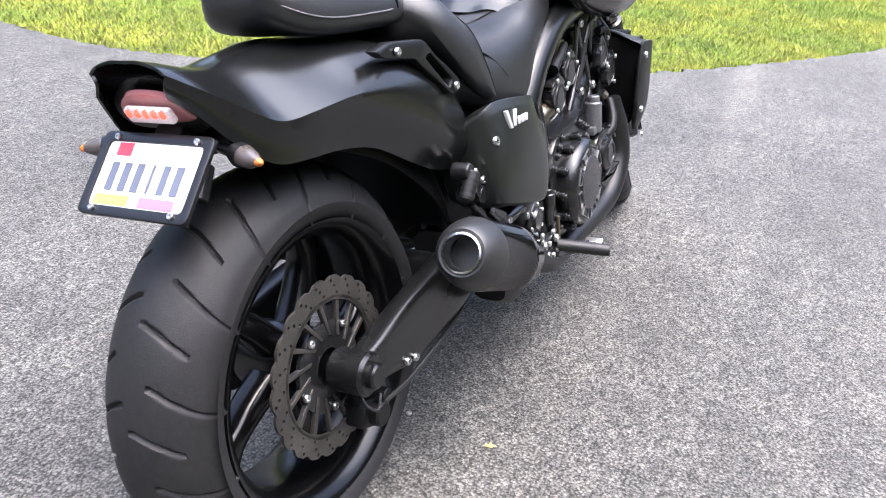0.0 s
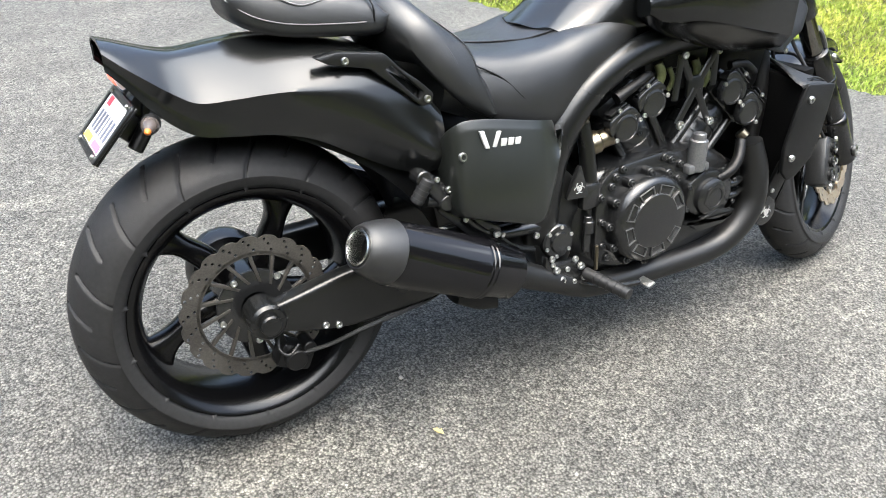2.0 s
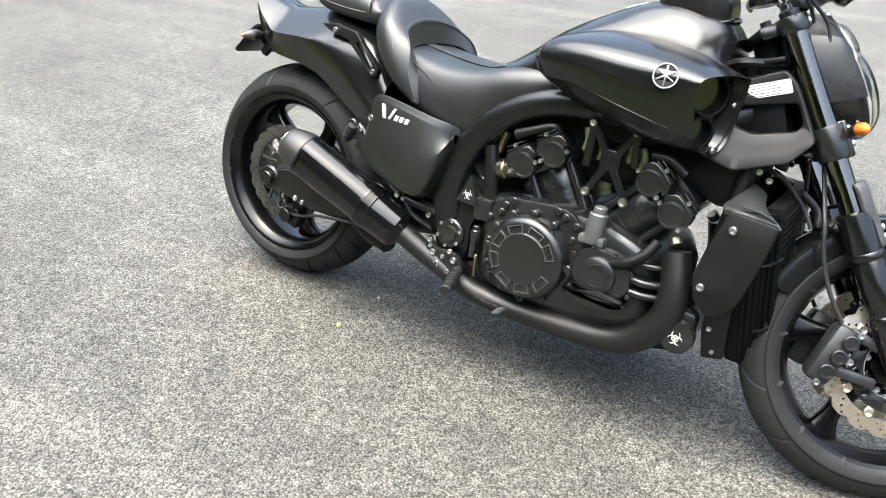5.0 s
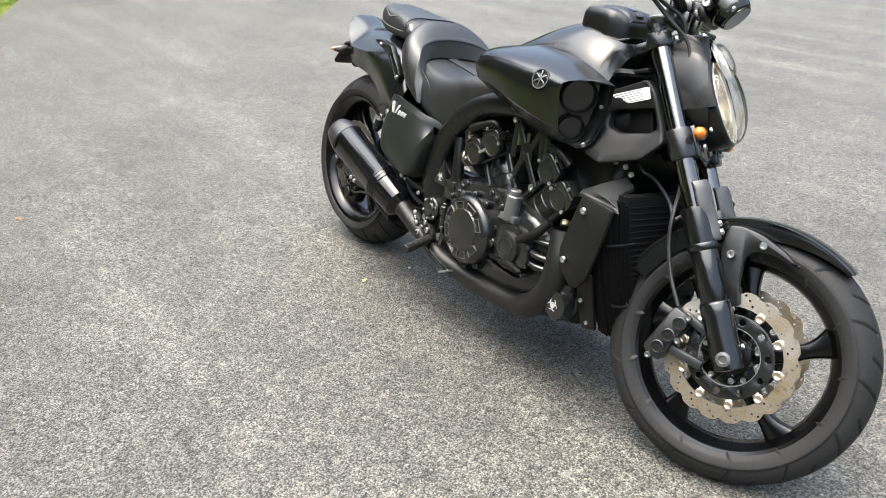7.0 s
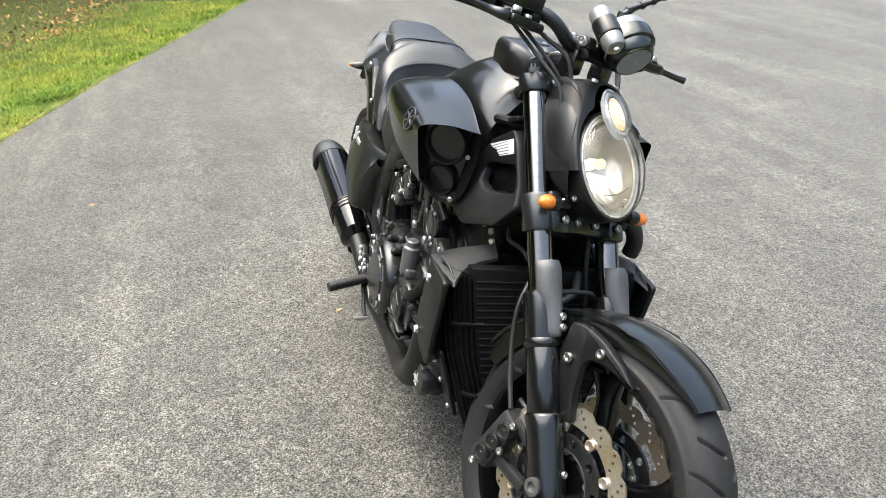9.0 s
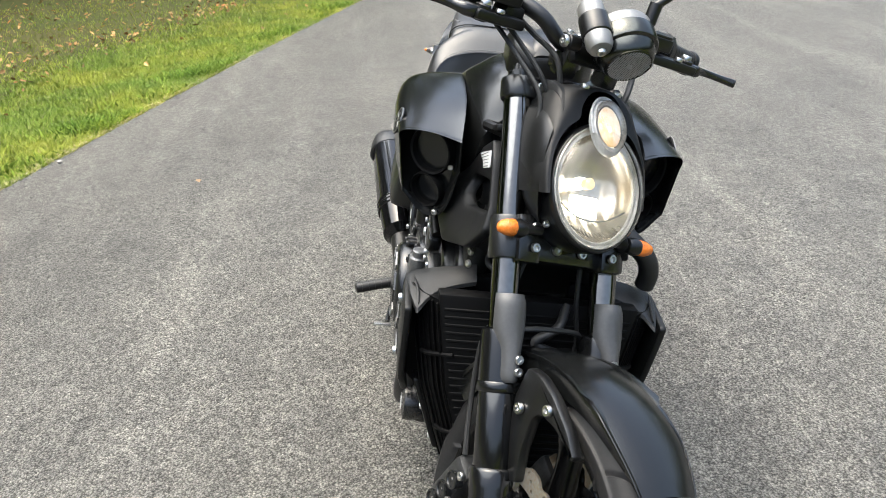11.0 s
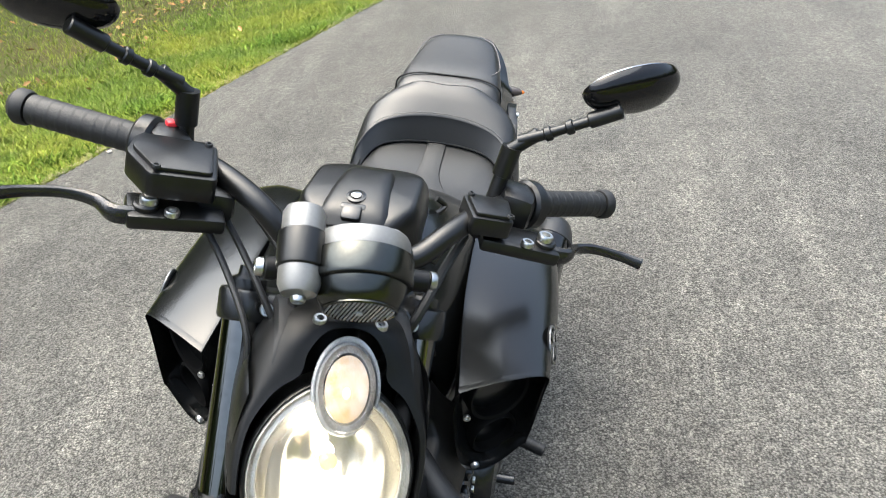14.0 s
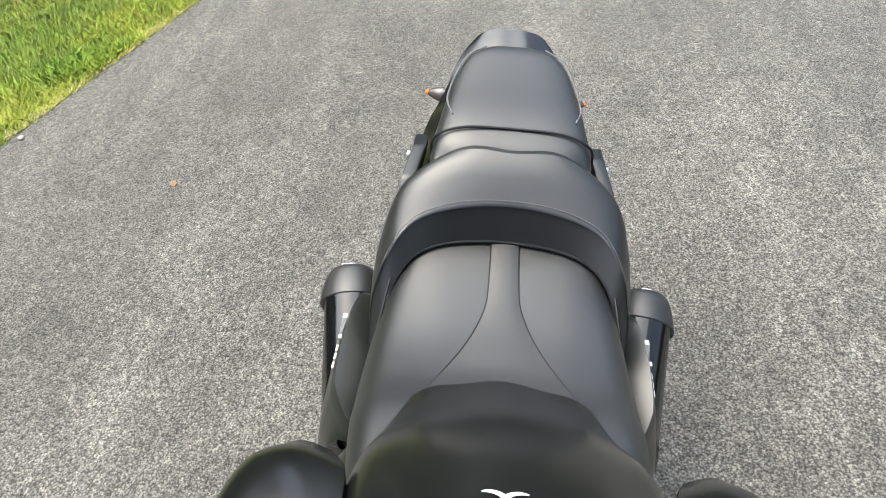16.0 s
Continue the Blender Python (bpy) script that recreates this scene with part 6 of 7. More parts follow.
for s, stem, bb, dd in indicator((1.462, -0.075, 0.768), (1.472, -0.165, 0.768), STEER):
    part("lens", lathe([(0.013, 0.0), (0.0145, 0.005), (0.0135, 0.018), (0.009, 0.030), (0.003, 0.034)], bb + dd * 0.056, dd, 20), AMBER, stem, "amber indicator lens", STEER)
    bolt(stem, bb + Vector((0.01, -s * 0.004, 0.016)), FORE, 1.0, STEER)

# instruments
GAX = Vector((-0.80, 0, 0.60))
G0 = Vector((1.399, -0.010, 1.078))
gauge = part("speedometer", lathe([(0.012, -0.0350), (0.036, -0.0350), (0.039, -0.033), (0.044, -0.024), (0.0475, -0.010), (0.0485, 0.0), (0.0485, 0.020)], G0, GAX, 56), GAUGEMETAL, moto, "round speedometer pod with a silver ring", STEER)
part("bezel_ring", lathe([(0.0490, 0.018), (0.0495, 0.020), (0.0492, 0.036), (0.0470, 0.040), (0.0425, 0.040), (0.042, 0.036)], G0, GAX, 56), SILVER, gauge, "silver bezel ring", STEER)
part("case_band", lathe([(0.0488, -0.011), (0.0525, -0.009), (0.0535, -0.006), (0.0535, 0.017), (0.0525, 0.020), (0.0490, 0.022)], G0, GAX, 56), GAUGEMETAL, gauge, "dark grey metal band", STEER)
part("dial", lathe([(0.043, 0.037), (0.02, 0.0375), (0.002, 0.0375)], G0, GAX, 36), DIAL, gauge, "black dial", STEER)
part("grille_ring", lathe([(0.0345, -0.0360), (0.0365, -0.0370), (0.0380, -0.0355), (0.0375, -0.0335)], G0, GAX, 48, True), GAUGEMETAL, gauge, "dark metal ring round the grille", STEER)
rib_way = GAX.cross(Vector((0, 1, 0)))
for k in range(-8, 9):
    half = math.sqrt(0.0345 ** 2 - (0.004 * k) ** 2)
    c = G0 + GAX * -0.0360 + Vector((0, 0.004 * k, 0))
    part("grille_rib", tube([c - rib_way * half, c + rib_way * half], 0.0011, 6, 1, False), MESHGREY, gauge, "", STEER)
part("grille_boss", lathe([(0.004, 0), (0.004, 0.003), (0.002, 0.004)], G0 + GAX * -0.0360, -GAX, 12), MESHGREY, gauge, "", STEER)
T0 = Vector((1.402, -0.073, 1.085))
tach = part("shift_light_pod", lathe([(0.0215, -0.004), (0.0240, -0.002), (0.0245, 0.001), (0.0245, 0.030), (0.0240, 0.033), (0.0215, 0.035)], T0, GAX, 32), PLASTIC, moto, "small round shift light pod", STEER)
part("silver_cap", lathe([(0.0215, 0.026), (0.0218, 0.028), (0.0218, 0.054), (0.0190, 0.060), (0.004, 0.061)], T0, GAX, 32), SILVER, tach, "silver cap", STEER)
part("silver_foot", lathe([(0.008, -0.032), (0.0175, -0.029), (0.0215, -0.020), (0.0218, 0.004)], T0, GAX, 32), SILVER, tach, "bare metal foot", STEER)
bolt(tach, T0 - GAX * 0.031, -GAX, 1.2, STEER)
part("gauge_bracket", join(box((1.362, -0.015, 1.044), (0.022, 0.13, 0.032), 0.008, (0, -30, 0)), rod((1.375, -0.104, 1.06), (1.375, -0.08, 1.06), 0.012, 16), rod((1.365, 0.03, 1.06), (1.365, 0.072, 1.06), 0.012, 16)), ENGDARK, moto, "black instrument bracket", STEER)
bolt(gauge, (1.365, 0.072, 1.062), (0, 1, 0), 1.6, STEER)
bolt(tach, (1.375, -0.104, 1.06), (0, -1, 0), 1.6, STEER)
part("ignition_switch", join(lathe([(0.028, 0), (0.030, 0.004), (0.030, 0.020), (0.026, 0.024), (0.01, 0.025)], (1.245, 0, 1.0), (-0.3, 0, 0.95), 32)), ENGINE, moto, "black ignition switch", STEER)
part("switch_ring", lathe([(0.030, 0.02), (0.031, 0.024), (0.027, 0.027), (0.026, 0.022)], (1.245, 0, 1.0), (-0.3, 0, 0.95), 36, True), DULLSTEEL, moto, "bright ring round the ignition switch", STEER)

# handlebar and its fittings
bar_half = [(1.306, 0, 1.045), (1.306, -0.05, 1.046), (1.304, -0.075, 1.053), (1.285, -0.11, 1.078), (1.245, -0.155, 1.088), (1.205, -0.205, 1.086), (1.188, -0.24, 1.083), (1.135, -0.365, 1.072)]
bar = part("handlebar", tube([(x, -y, z) for x, y, z in bar_half[:0:-1]] + bar_half, 0.0135, 16), PLASTIC, moto, "black handlebar", STEER)
part("bar_clamp", join(box((1.305, -0.045, 1.052), (0.05, 0.034, 0.03), 0.006, (0, -10, 0)), box((1.31, -0.045, 1.02), (0.04, 0.034, 0.05), 0.008)), ENGINE, moto, "black handlebar clamp", STEER, True)
for y in (-0.045, 0.045):
    for dx in (-0.016, 0.016):
        bolt(bar, (1.305 + dx, y, 1.066), (0, 0, 1), 1.0, STEER)
g0, g1 = Vector((1.190, -0.236, 1.083)), Vector((1.135, -0.365, 1.072))
grips = part("grip", join(rod(g0, g1, 0.0175, 20), lathe([(0.019, 0.0), (0.021, 0.004), (0.021, 0.014), (0.016, 0.02)], g1, g1 - g0, 20)), RUBBERSIDE, moto, "black rubber handlebar grip", STEER, True)
for s, ob in zip((1, -1), grips):
    for k in range(9):
        c, d = g0.lerp(g1, 0.1 + 0.1 * k), g1 - g0
        part("grip_rib", lathe([(0.0174, -0.003), (0.0179, -0.0015), (0.0179, 0.0015), (0.0174, 0.003)], (c.x, s * c.y, c.z), (d.x, s * d.y, d.z), 20), RUBBERSIDE, ob, "", STEER)
part("switch_pod", join(box((1.205, -0.212, 1.083), (0.058, 0.046, 0.055), 0.014, (0, 0, 20)), lathe([(0.028, 0), (0.032, 0.004), (0.032, 0.018), (0.028, 0.022)], (1.196, -0.224, 1.083), g1 - g0, 28)), PLASTIC, moto, "black switch pod", STEER, True)
part("stop_switch", box((1.192, -0.212, 1.111), (0.013, 0.013, 0.009), 0.004, (0, 0, 20)), REDPLASTIC, moto, "red engine stop switch", STEER)
brake_pot = part("brake_reservoir", join(plate(rounded([(1.222, -0.160), (1.300, -0.158), (1.305, -0.225), (1.262, -0.252), (1.222, -0.246)], 0.006), 1.078, 1.108, (), 0.003, Matrix(((1, 0, 0, 0), (0, 0, 1, 0), (0, 1, 0, 0), (0, 0, 0, 1))))), PLASTIC, moto, "black square brake fluid reservoir", STEER)
clutch_pot = part("clutch_reservoir", join(plate(rounded([(1.235, 0.128), (1.290, 0.128), (1.290, 0.180), (1.240, 0.188)], 0.006), 1.082, 1.106, (), 0.003, Matrix(((1, 0, 0, 0), (0, 0, 1, 0), (0, 1, 0, 0), (0, 0, 0, 1))))), PLASTIC, moto, "small black clutch fluid reservoir", STEER)
FLATTEN = Matrix(((1, 0, 0, 0), (0, 0, 1, 0), (0, 1, 0, 0), (0, 0, 0, 1)))
for holder, lid_pts, z in ((brake_pot, [(1.227, -0.165), (1.295, -0.163), (1.299, -0.221), (1.259, -0.246), (1.227, -0.241)], 1.107), (clutch_pot, [(1.239, 0.132), (1.286, 0.132), (1.286, 0.177), (1.243, 0.184)], 1.105)):
    part("reservoir_lid", plate(rounded(lid_pts, 0.006), z, z + 0.006, (), 0.002, FLATTEN), PLASTIC, holder, "black reservoir lid", STEER)
    for q in (lid_pts[0], lid_pts[2]):
        bolt(holder, (q[0] * 0.9 + 0.1 * lid_pts[1][0], q[1] * 0.88 + 0.12 * (lid_pts[1][1] + lid_pts[3][1]) / 2, z + 0.005), (0, 0, 1), 0.7, STEER, mesh=DARKBOLT)
perch = part("lever_perch", join(box((1.265, -0.205, 1.066), (0.05, 0.10, 0.018), 0.005, (0, 0, 8)), box((1.235, -0.165, 1.075), (0.05, 0.04, 0.035), 0.008), rod((1.276, -0.235, 1.055), (1.276, -0.235, 1.082), 0.013, 16)), PLASTIC, moto, "black lever perch", STEER, True)
for s, ob in zip((1, -1), perch):
    bolt(ob, (1.276, s * -0.232, 1.081), (0, 0, 1), 1.6, STEER)
    bolt(ob, (1.285, s * -0.208, 1.075), (0, 0, 1), 1.3, STEER)
levers = part("hand_lever", tube([(1.276, -0.225, 1.068), (1.283, -0.262, 1.067), (1.262, -0.285, 1.067), (1.255, -0.315, 1.067), (1.262, -0.352, 1.066), (1.274, -0.376, 1.066)], [0.010, 0.011, 0.008, 0.007, 0.007, 0.008], 10, 6, True, 0.7), ENGINE, moto, "black folding hand lever", STEER, True)
DROP = Matrix.Translation((0.022, 0.010, -0.012))
for ob in (perch[0], levers[0]):
    ob.matrix_local = STEER @ DROP @ STEER.inverted()

# mirrors
OUT = Matrix.Translation((0, -0.010, -0.004))
LOW = OUT @ Matrix.Translation((1.186, -0.187, 1.150)) @ Matrix.Rotation(radians(13), 4, "X") @ Matrix.Translation((-1.186, 0.187, -1.150))
posts = part("mirror_post", tube([(1.196, -0.184, 1.085), (1.190, -0.187, 1.115), (1.1895, -0.187, 1.117), (1.186, -0.189, 1.156)], [0.010, 0.010, 0.013, 0.013], 14, smooth=False), PLASTIC, moto, "black mirror post", STEER, True)
posts[0].matrix_local = STEER @ OUT @ STEER.inverted()
stalk = part("mirror_stalk", join(rod((1.186, -0.187, 1.150), (1.19, -0.215, 1.182), 0.009, 12), tube([(1.186, -0.195, 1.165), (1.205, -0.238, 1.200), (1.222, -0.280, 1.236)], [0.008, 0.0065, 0.007], 12), rod((1.1965, -0.220, 1.184), (1.1995, -0.227, 1.190), 0.0095, 12), rod((1.205, -0.240, 1.201), (1.208, -0.247, 1.207), 0.0095, 12), rod((1.214, -0.260, 1.219), (1.226, -0.290, 1.245), 0.010, 14)), PLASTIC, moto, "black jointed mirror stalk", STEER, True)
stalk[0].matrix_local = STEER @ LOW @ STEER.inverted()
MM = Matrix.Translation((1.195, -0.318, 1.262)) @ Matrix.Rotation(radians(-22), 4, "Z") @ Matrix.Rotation(radians(28), 4, "Y") @ Matrix.Rotation(radians(-12), 4, "X")
def oval(x, k):
    return [(x, 0.069 * k * math.cos(a) * (1 + 0.12 * math.cos(a)), 0.040 * k * math.sin(a)) for a in [j * 2 * math.pi / 28 for j in range(28)]]


for s in (1, -1):
    side = STEER @ Matrix.Diagonal((1, s, 1, 1)) @ (LOW if s > 0 else Matrix.Identity(4)) @ MM
    def turned(bm):
        if s < 0:
            bmesh.ops.reverse_faces(bm, faces=bm.faces)
        return bm
    shell_ob = part("mirror", turned(loft([oval(-0.012, 0.97), oval(-0.010, 1.0), oval(0.0, 0.98), oval(0.010, 0.82), oval(0.018, 0.5), oval(0.020, 0.1)], 3, 1)), GLOSS, moto, "black oval rear-view mirror", side)
    part("mirror_glass", turned(loft([oval(-0.0135, 0.93), oval(-0.0125, 0.94)], 2, 1)), MIRROR, shell_ob, "mirror glass", side)
part("control_cable", tube([(1.235, -0.165, 1.06), (1.275, -0.13, 1.03), (1.33, -0.09, 0.985), (1.345, -0.06, 0.93), (1.33, -0.05, 0.86)], 0.0042, 8), RUBBERSIDE, moto, "black control cable", STEER)
part("control_cable", tube([(1.25, -0.18, 1.05), (1.30, -0.14, 1.01), (1.365, -0.105, 0.96), (1.38, -0.10, 0.88), (1.37, -0.08, 0.80)], 0.0040, 8), RUBBERSIDE, moto, "black control cable", STEER)
part("control_cable", tube([(1.225, -0.15, 1.075), (1.27, -0.10, 1.045), (1.32, -0.07, 1.02), (1.35, -0.05, 0.95)], 0.0050, 8), RUBBERSIDE, moto, "black control cable", STEER)
part("control_cable", tube([(1.255, 0.14, 1.06), (1.30, 0.11, 1.03), (1.34, 0.08, 0.98), (1.33, 0.06, 0.90)], 0.006, 8), RUBBERSIDE, moto, "black control cable", STEER)
part("ribbed_sleeve", join(tube([(1.262, 0.128, 1.075), (1.285, 0.105, 1.065), (1.30, 0.09, 1.045)], 0.009, 10), *[lathe([(0.0115, -0.0015), (0.0115, 0.0015)], (1.264 + 0.006 * k, 0.126 - 0.006 * k, 1.074 - 0.002 * k), (0.6, -0.6, -0.2), 10) for k in range(4)]), RUBBERSIDE, moto, "ribbed rubber cable sleeve", STEER)


# ---- ground ----
def ground_material():
    m = bpy.data.materials.new("worn_asphalt")
    m.use_nodes = True
    nt = m.node_tree
    b = nt.nodes["Principled BSDF"]
    co = nt.nodes.new("ShaderNodeTexCoord").outputs["Object"]

    def tex(kind, scale, **kw):
        n = nt.nodes.new(kind)
        n.inputs["Scale"].default_value = scale
        for key, value in kw.items():
            n.inputs[key].default_value = value
        nt.links.new(co, n.inputs["Vector"])
        return n

    def ramp(src, stops):
        r = nt.nodes.new("ShaderNodeValToRGB")
        while len(r.color_ramp.elements) < len(stops):
            r.color_ramp.elements.new(0.5)
        for e, (p, c) in zip(r.color_ramp.elements, stops):
            e.position, e.color = p, (*c, 1)
        nt.links.new(src, r.inputs["Fac"])
        return r.outputs["Color"]

    def mix(a, bb, fac, kind="MIX"):
        x = nt.nodes.new("ShaderNodeMix")
        x.data_type, x.blend_type = "RGBA", kind
        if isinstance(fac, float):
            x.inputs["Factor"].default_value = fac
        else:
            nt.links.new(fac, x.inputs["Factor"])
        nt.links.new(a, x.inputs["A"])
        nt.links.new(bb, x.inputs["B"])
        return x.outputs["Result"]

    stones, small = tex("ShaderNodeTexVoronoi", 172), tex("ShaderNodeTexVoronoi", 380)
    warp = tex("ShaderNodeTexNoise", 260.0, Detail=2.0)
    shift = nt.nodes.new("ShaderNodeVectorMath")
    shift.operation = "MULTIPLY_ADD"
    shift.inputs[1].default_value = (0.007, 0.007, 0.007)
    nt.links.new(warp.outputs["Color"], shift.inputs[0])
    nt.links.new(co, shift.inputs[2])
    nt.links.new(shift.outputs[0], stones.inputs["Vector"])
    nt.links.new(shift.outputs[0], small.inputs["Vector"])
    sep = nt.nodes.new("ShaderNodeSeparateColor")
    nt.links.new(stones.outputs["Color"], sep.inputs["Color"])
    sep2 = nt.nodes.new("ShaderNodeSeparateColor")
    nt.links.new(small.outputs["Color"], sep2.inputs["Color"])
    c1 = ramp(sep.outputs[0], [(0.0, (0.075, 0.075, 0.073)), (0.30, (0.140, 0.139, 0.136)), (0.68, (0.195, 0.195, 0.191)), (0.88, (0.235, 0.235, 0.23)), (1.0, (0.29, 0.29, 0.28))])
    c2 = ramp(sep2.outputs[0], [(0.0, (0.06, 0.06, 0.059)), (0.5, (0.14, 0.141, 0.137)), (1.0, (0.24, 0.24, 0.233))])
    both = mix(c1, c2, 0.30)
    edge = ramp(stones.outputs["Distance"], [(0.0, (1.0, 1.0, 1.0)), (0.34, (0.93, 0.93, 0.93)), (0.54, (0.58, 0.58, 0.58)), (0.70, (0.32, 0.32, 0.32))])
    both = mix(both, edge, 1.0, "MULTIPLY")
    wide = tex("ShaderNodeTexNoise", 0.9, Detail=6.0, Roughness=0.6)
    stain = ramp(wide.outputs["Fac"], [(0.30, (0.78, 0.78, 0.78)), (0.5, (1.0, 1.0, 1.0)), (0.72, (1.22, 1.215, 1.20))])
    both = mix(both, stain, 1.0, "MULTIPLY")
    patch = tex("ShaderNodeTexNoise", 7.0, Detail=7.0, Roughness=0.68)
    blotch = ramp(patch.outputs["Fac"], [(0.34, (0.80, 0.80, 0.80)), (0.66, (1.20, 1.20, 1.19))])
    both = mix(both, blotch, 1.0, "MULTIPLY")
    mid = tex("ShaderNodeTexNoise", 26.0, Detail=3.0, Roughness=0.65)
    both = mix(both, ramp(mid.outputs["Fac"], [(0.36, (0.78, 0.78, 0.78)), (0.5, (1.0, 1.0, 1.0)), (0.64, (1.22, 1.22, 1.215))]), 1.0, "MULTIPLY")
    clump = tex("ShaderNodeTexNoise", 52.0, Detail=5.0, Roughness=0.74)
    both = mix(both, ramp(clump.outputs["Fac"], [(0.37, (0.65, 0.65, 0.65)), (0.5, (1.0, 1.0, 1.0)), (0.63, (1.35, 1.35, 1.34))]), 1.0, "MULTIPLY")
    lane = nt.nodes.new("ShaderNodeMapping")
    lane.inputs["Rotation"].default_value = (0, 0, radians(22))
    lane.inputs["Scale"].default_value = (0.35, 3.2, 1.0)
    nt.links.new(co, lane.inputs["Vector"])
    track = tex("ShaderNodeTexNoise", 1.0, Detail=5.0, Roughness=0.6)
    nt.links.new(lane.outputs["Vector"], track.inputs["Vector"])
    both = mix(both, ramp(track.outputs["Fac"], [(0.40, (0.86, 0.86, 0.86)), (0.54, (1.0, 1.0, 1.0)), (0.70, (1.40, 1.395, 1.38))]), 1.0, "MULTIPLY")
    worn = nt.nodes.new("ShaderNodeRGB")
    worn.outputs[0].default_value = (0.61, 0.592, 0.540, 1)
    both = mix(both, worn.outputs[0], 1.0, "MULTIPLY")
    nt.links.new(both, b.inputs["Base Color"])
    b.inputs["Roughness"].default_value = 0.6
    gloss = nt.nodes.new("ShaderNodeMath")
    gloss.operation = "MULTIPLY"
    gloss.inputs[1].default_value = 0.62
    nt.links.new(edge, gloss.inputs[0])
    nt.links.new(gloss.outputs[0], b.inputs["Specular IOR Level"])
    bump = nt.nodes.new("ShaderNodeBump")
    bump.inputs["Strength"].default_value, bump.inputs["Distance"].default_value = 1.0, 0.004
    inv = nt.nodes.new("ShaderNodeMath")
    inv.operation = "SUBTRACT"
    inv.inputs[0].default_value = 1.0
    nt.links.new(stones.outputs["Distance"], inv.inputs[1])
    nt.links.new(inv.outputs[0], bump.inputs["Height"])
    nt.links.new(bump.outputs["Normal"], b.inputs["Normal"])
    return m


ASPHALT = ground_material()
SOIL = material("soil_and_thatch", (0.050, 0.043, 0.017), 0.9, 0.0, 0.4, 3.0, 0.6, 60, other=(0.032, 0.042, 0.010), spec=0.1)


def blade_material(name, stops):
    m = material(name, (0.1, 0.2, 0.03), 0.7, spec=0.15)
    nt = m.node_tree
    b = nt.nodes["Principled BSDF"]
    geo = nt.nodes.new("ShaderNodeNewGeometry")
    r = nt.nodes.new("ShaderNodeValToRGB")
    while len(r.color_ramp.elements) < len(stops):
        r.color_ramp.elements.new(0.5)
    for e, (p, c) in zip(r.color_ramp.elements, stops):
        e.position, e.color = p, (*c, 1)
    nt.links.new(geo.outputs["Random Per Island"], r.inputs["Fac"])
    tuft = nt.nodes.new("ShaderNodeTexNoise")
    tuft.inputs["Scale"].default_value, tuft.inputs["Detail"].default_value = 5.0, 5.0
    nt.links.new(nt.nodes.new("ShaderNodeTexCoord").outputs["Object"], tuft.inputs["Vector"])
    tone = nt.nodes.new("ShaderNodeValToRGB")
    tone.color_ramp.elements[0].position, tone.color_ramp.elements[0].color = 0.36, (0.76, 0.80, 0.82, 1)
    tone.color_ramp.elements[1].position, tone.color_ramp.elements[1].color = 0.64, (1.16, 1.12, 1.10, 1)
    nt.links.new(tuft.outputs["Fac"], tone.inputs["Fac"])
    sward = nt.nodes.new("ShaderNodeTexNoise")
    sward.inputs["Scale"].default_value, sward.inputs["Detail"].default_value = 1.5, 4.0
    nt.links.new(tuft.inputs["Vector"].links[0].from_socket, sward.inputs["Vector"])
    wide = nt.nodes.new("ShaderNodeValToRGB")
    wide.color_ramp.elements[0].position, wide.color_ramp.elements[0].color = 0.38, (0.80, 0.90, 0.95, 1)
    wide.color_ramp.elements[1].position, wide.color_ramp.elements[1].color = 0.62, (1.18, 1.08, 1.05, 1)
    nt.links.new(sward.outputs["Fac"], wide.inputs["Fac"])
    shade = r.outputs["Color"]
    for tint in (tone, wide):
        blend = nt.nodes.new("ShaderNodeMix")
        blend.data_type, blend.blend_type = "RGBA", "MULTIPLY"
        blend.inputs["Factor"].default_value = 1.0
        nt.links.new(shade, blend.inputs["A"])
        nt.links.new(tint.outputs["Color"], blend.inputs["B"])
        shade = blend.outputs["Result"]
    nt.links.new(shade, b.inputs["Base Color"])
    b.inputs["Subsurface Weight"].default_value = 0.0
    return m


GRASS = blade_material("grass_blades", [(0.0, (0.145, 0.195, 0.026)), (0.4, (0.180, 0.235, 0.032)), (0.75, (0.215, 0.265, 0.040)), (0.93, (0.275, 0.305, 0.068)), (1.0, (0.29, 0.26, 0.13))])
LITTER = blade_material("dry_leaves", [(0.0, (0.12, 0.07, 0.025)), (0.4, (0.24, 0.145, 0.055)), (0.8, (0.33, 0.22, 0.095)), (1.0, (0.30, 0.11, 0.035))])

edge_a = [(16, -7.6), (8, -4.9), (3, -3.27), (0, -2.36), (-1.4, -1.93), (-2.9, -1.47), (-4.4, -0.98), (-8.2, 0.34), (-14, 2.3), (-30, 7.5)]
edge_b = [(2.9, 30), (2.75, 9), (2.5, 5.6), (2.28, 4.4), (2.08, 3.4), (2.06, 2.7), (2.25, 2.05), (2.62, 1.3), (3.0, 0.73), (3.6, 0.12), (4.2, -0.34), (5.0, -0.86), (7.0, -1.9), (16, -5.2)]
rng = np.random.default_rng(5)
pa = curve_through(edge_a, 24)
pb = curve_through(edge_b, 24)


def ragged(p, amount):
    return p + rng.normal(0, amount, p.shape)


rim_pts = np.concatenate([ragged(pa, 0.012), [(-30, 30)], ragged(pb, 0.012)])
bm = bmesh.new()
face = bm.faces.new([bm.verts.new((x, y, 0)) for x, y in rim_pts])
bmesh.ops.triangulate(bm, faces=[face])
got = bmesh.ops.extrude_face_region(bm, geom=bm.faces[:])
for v in (g for g in got["geom"] if isinstance(g, bmesh.types.BMVert)):
    v.co.z = -0.06
bmesh.ops.recalc_face_normals(bm, faces=bm.faces)
drive = part("driveway", bm, ASPHALT)
tagged(drive, "worn grey asphalt driveway with exposed stone chips", "driveway", kind="structure")
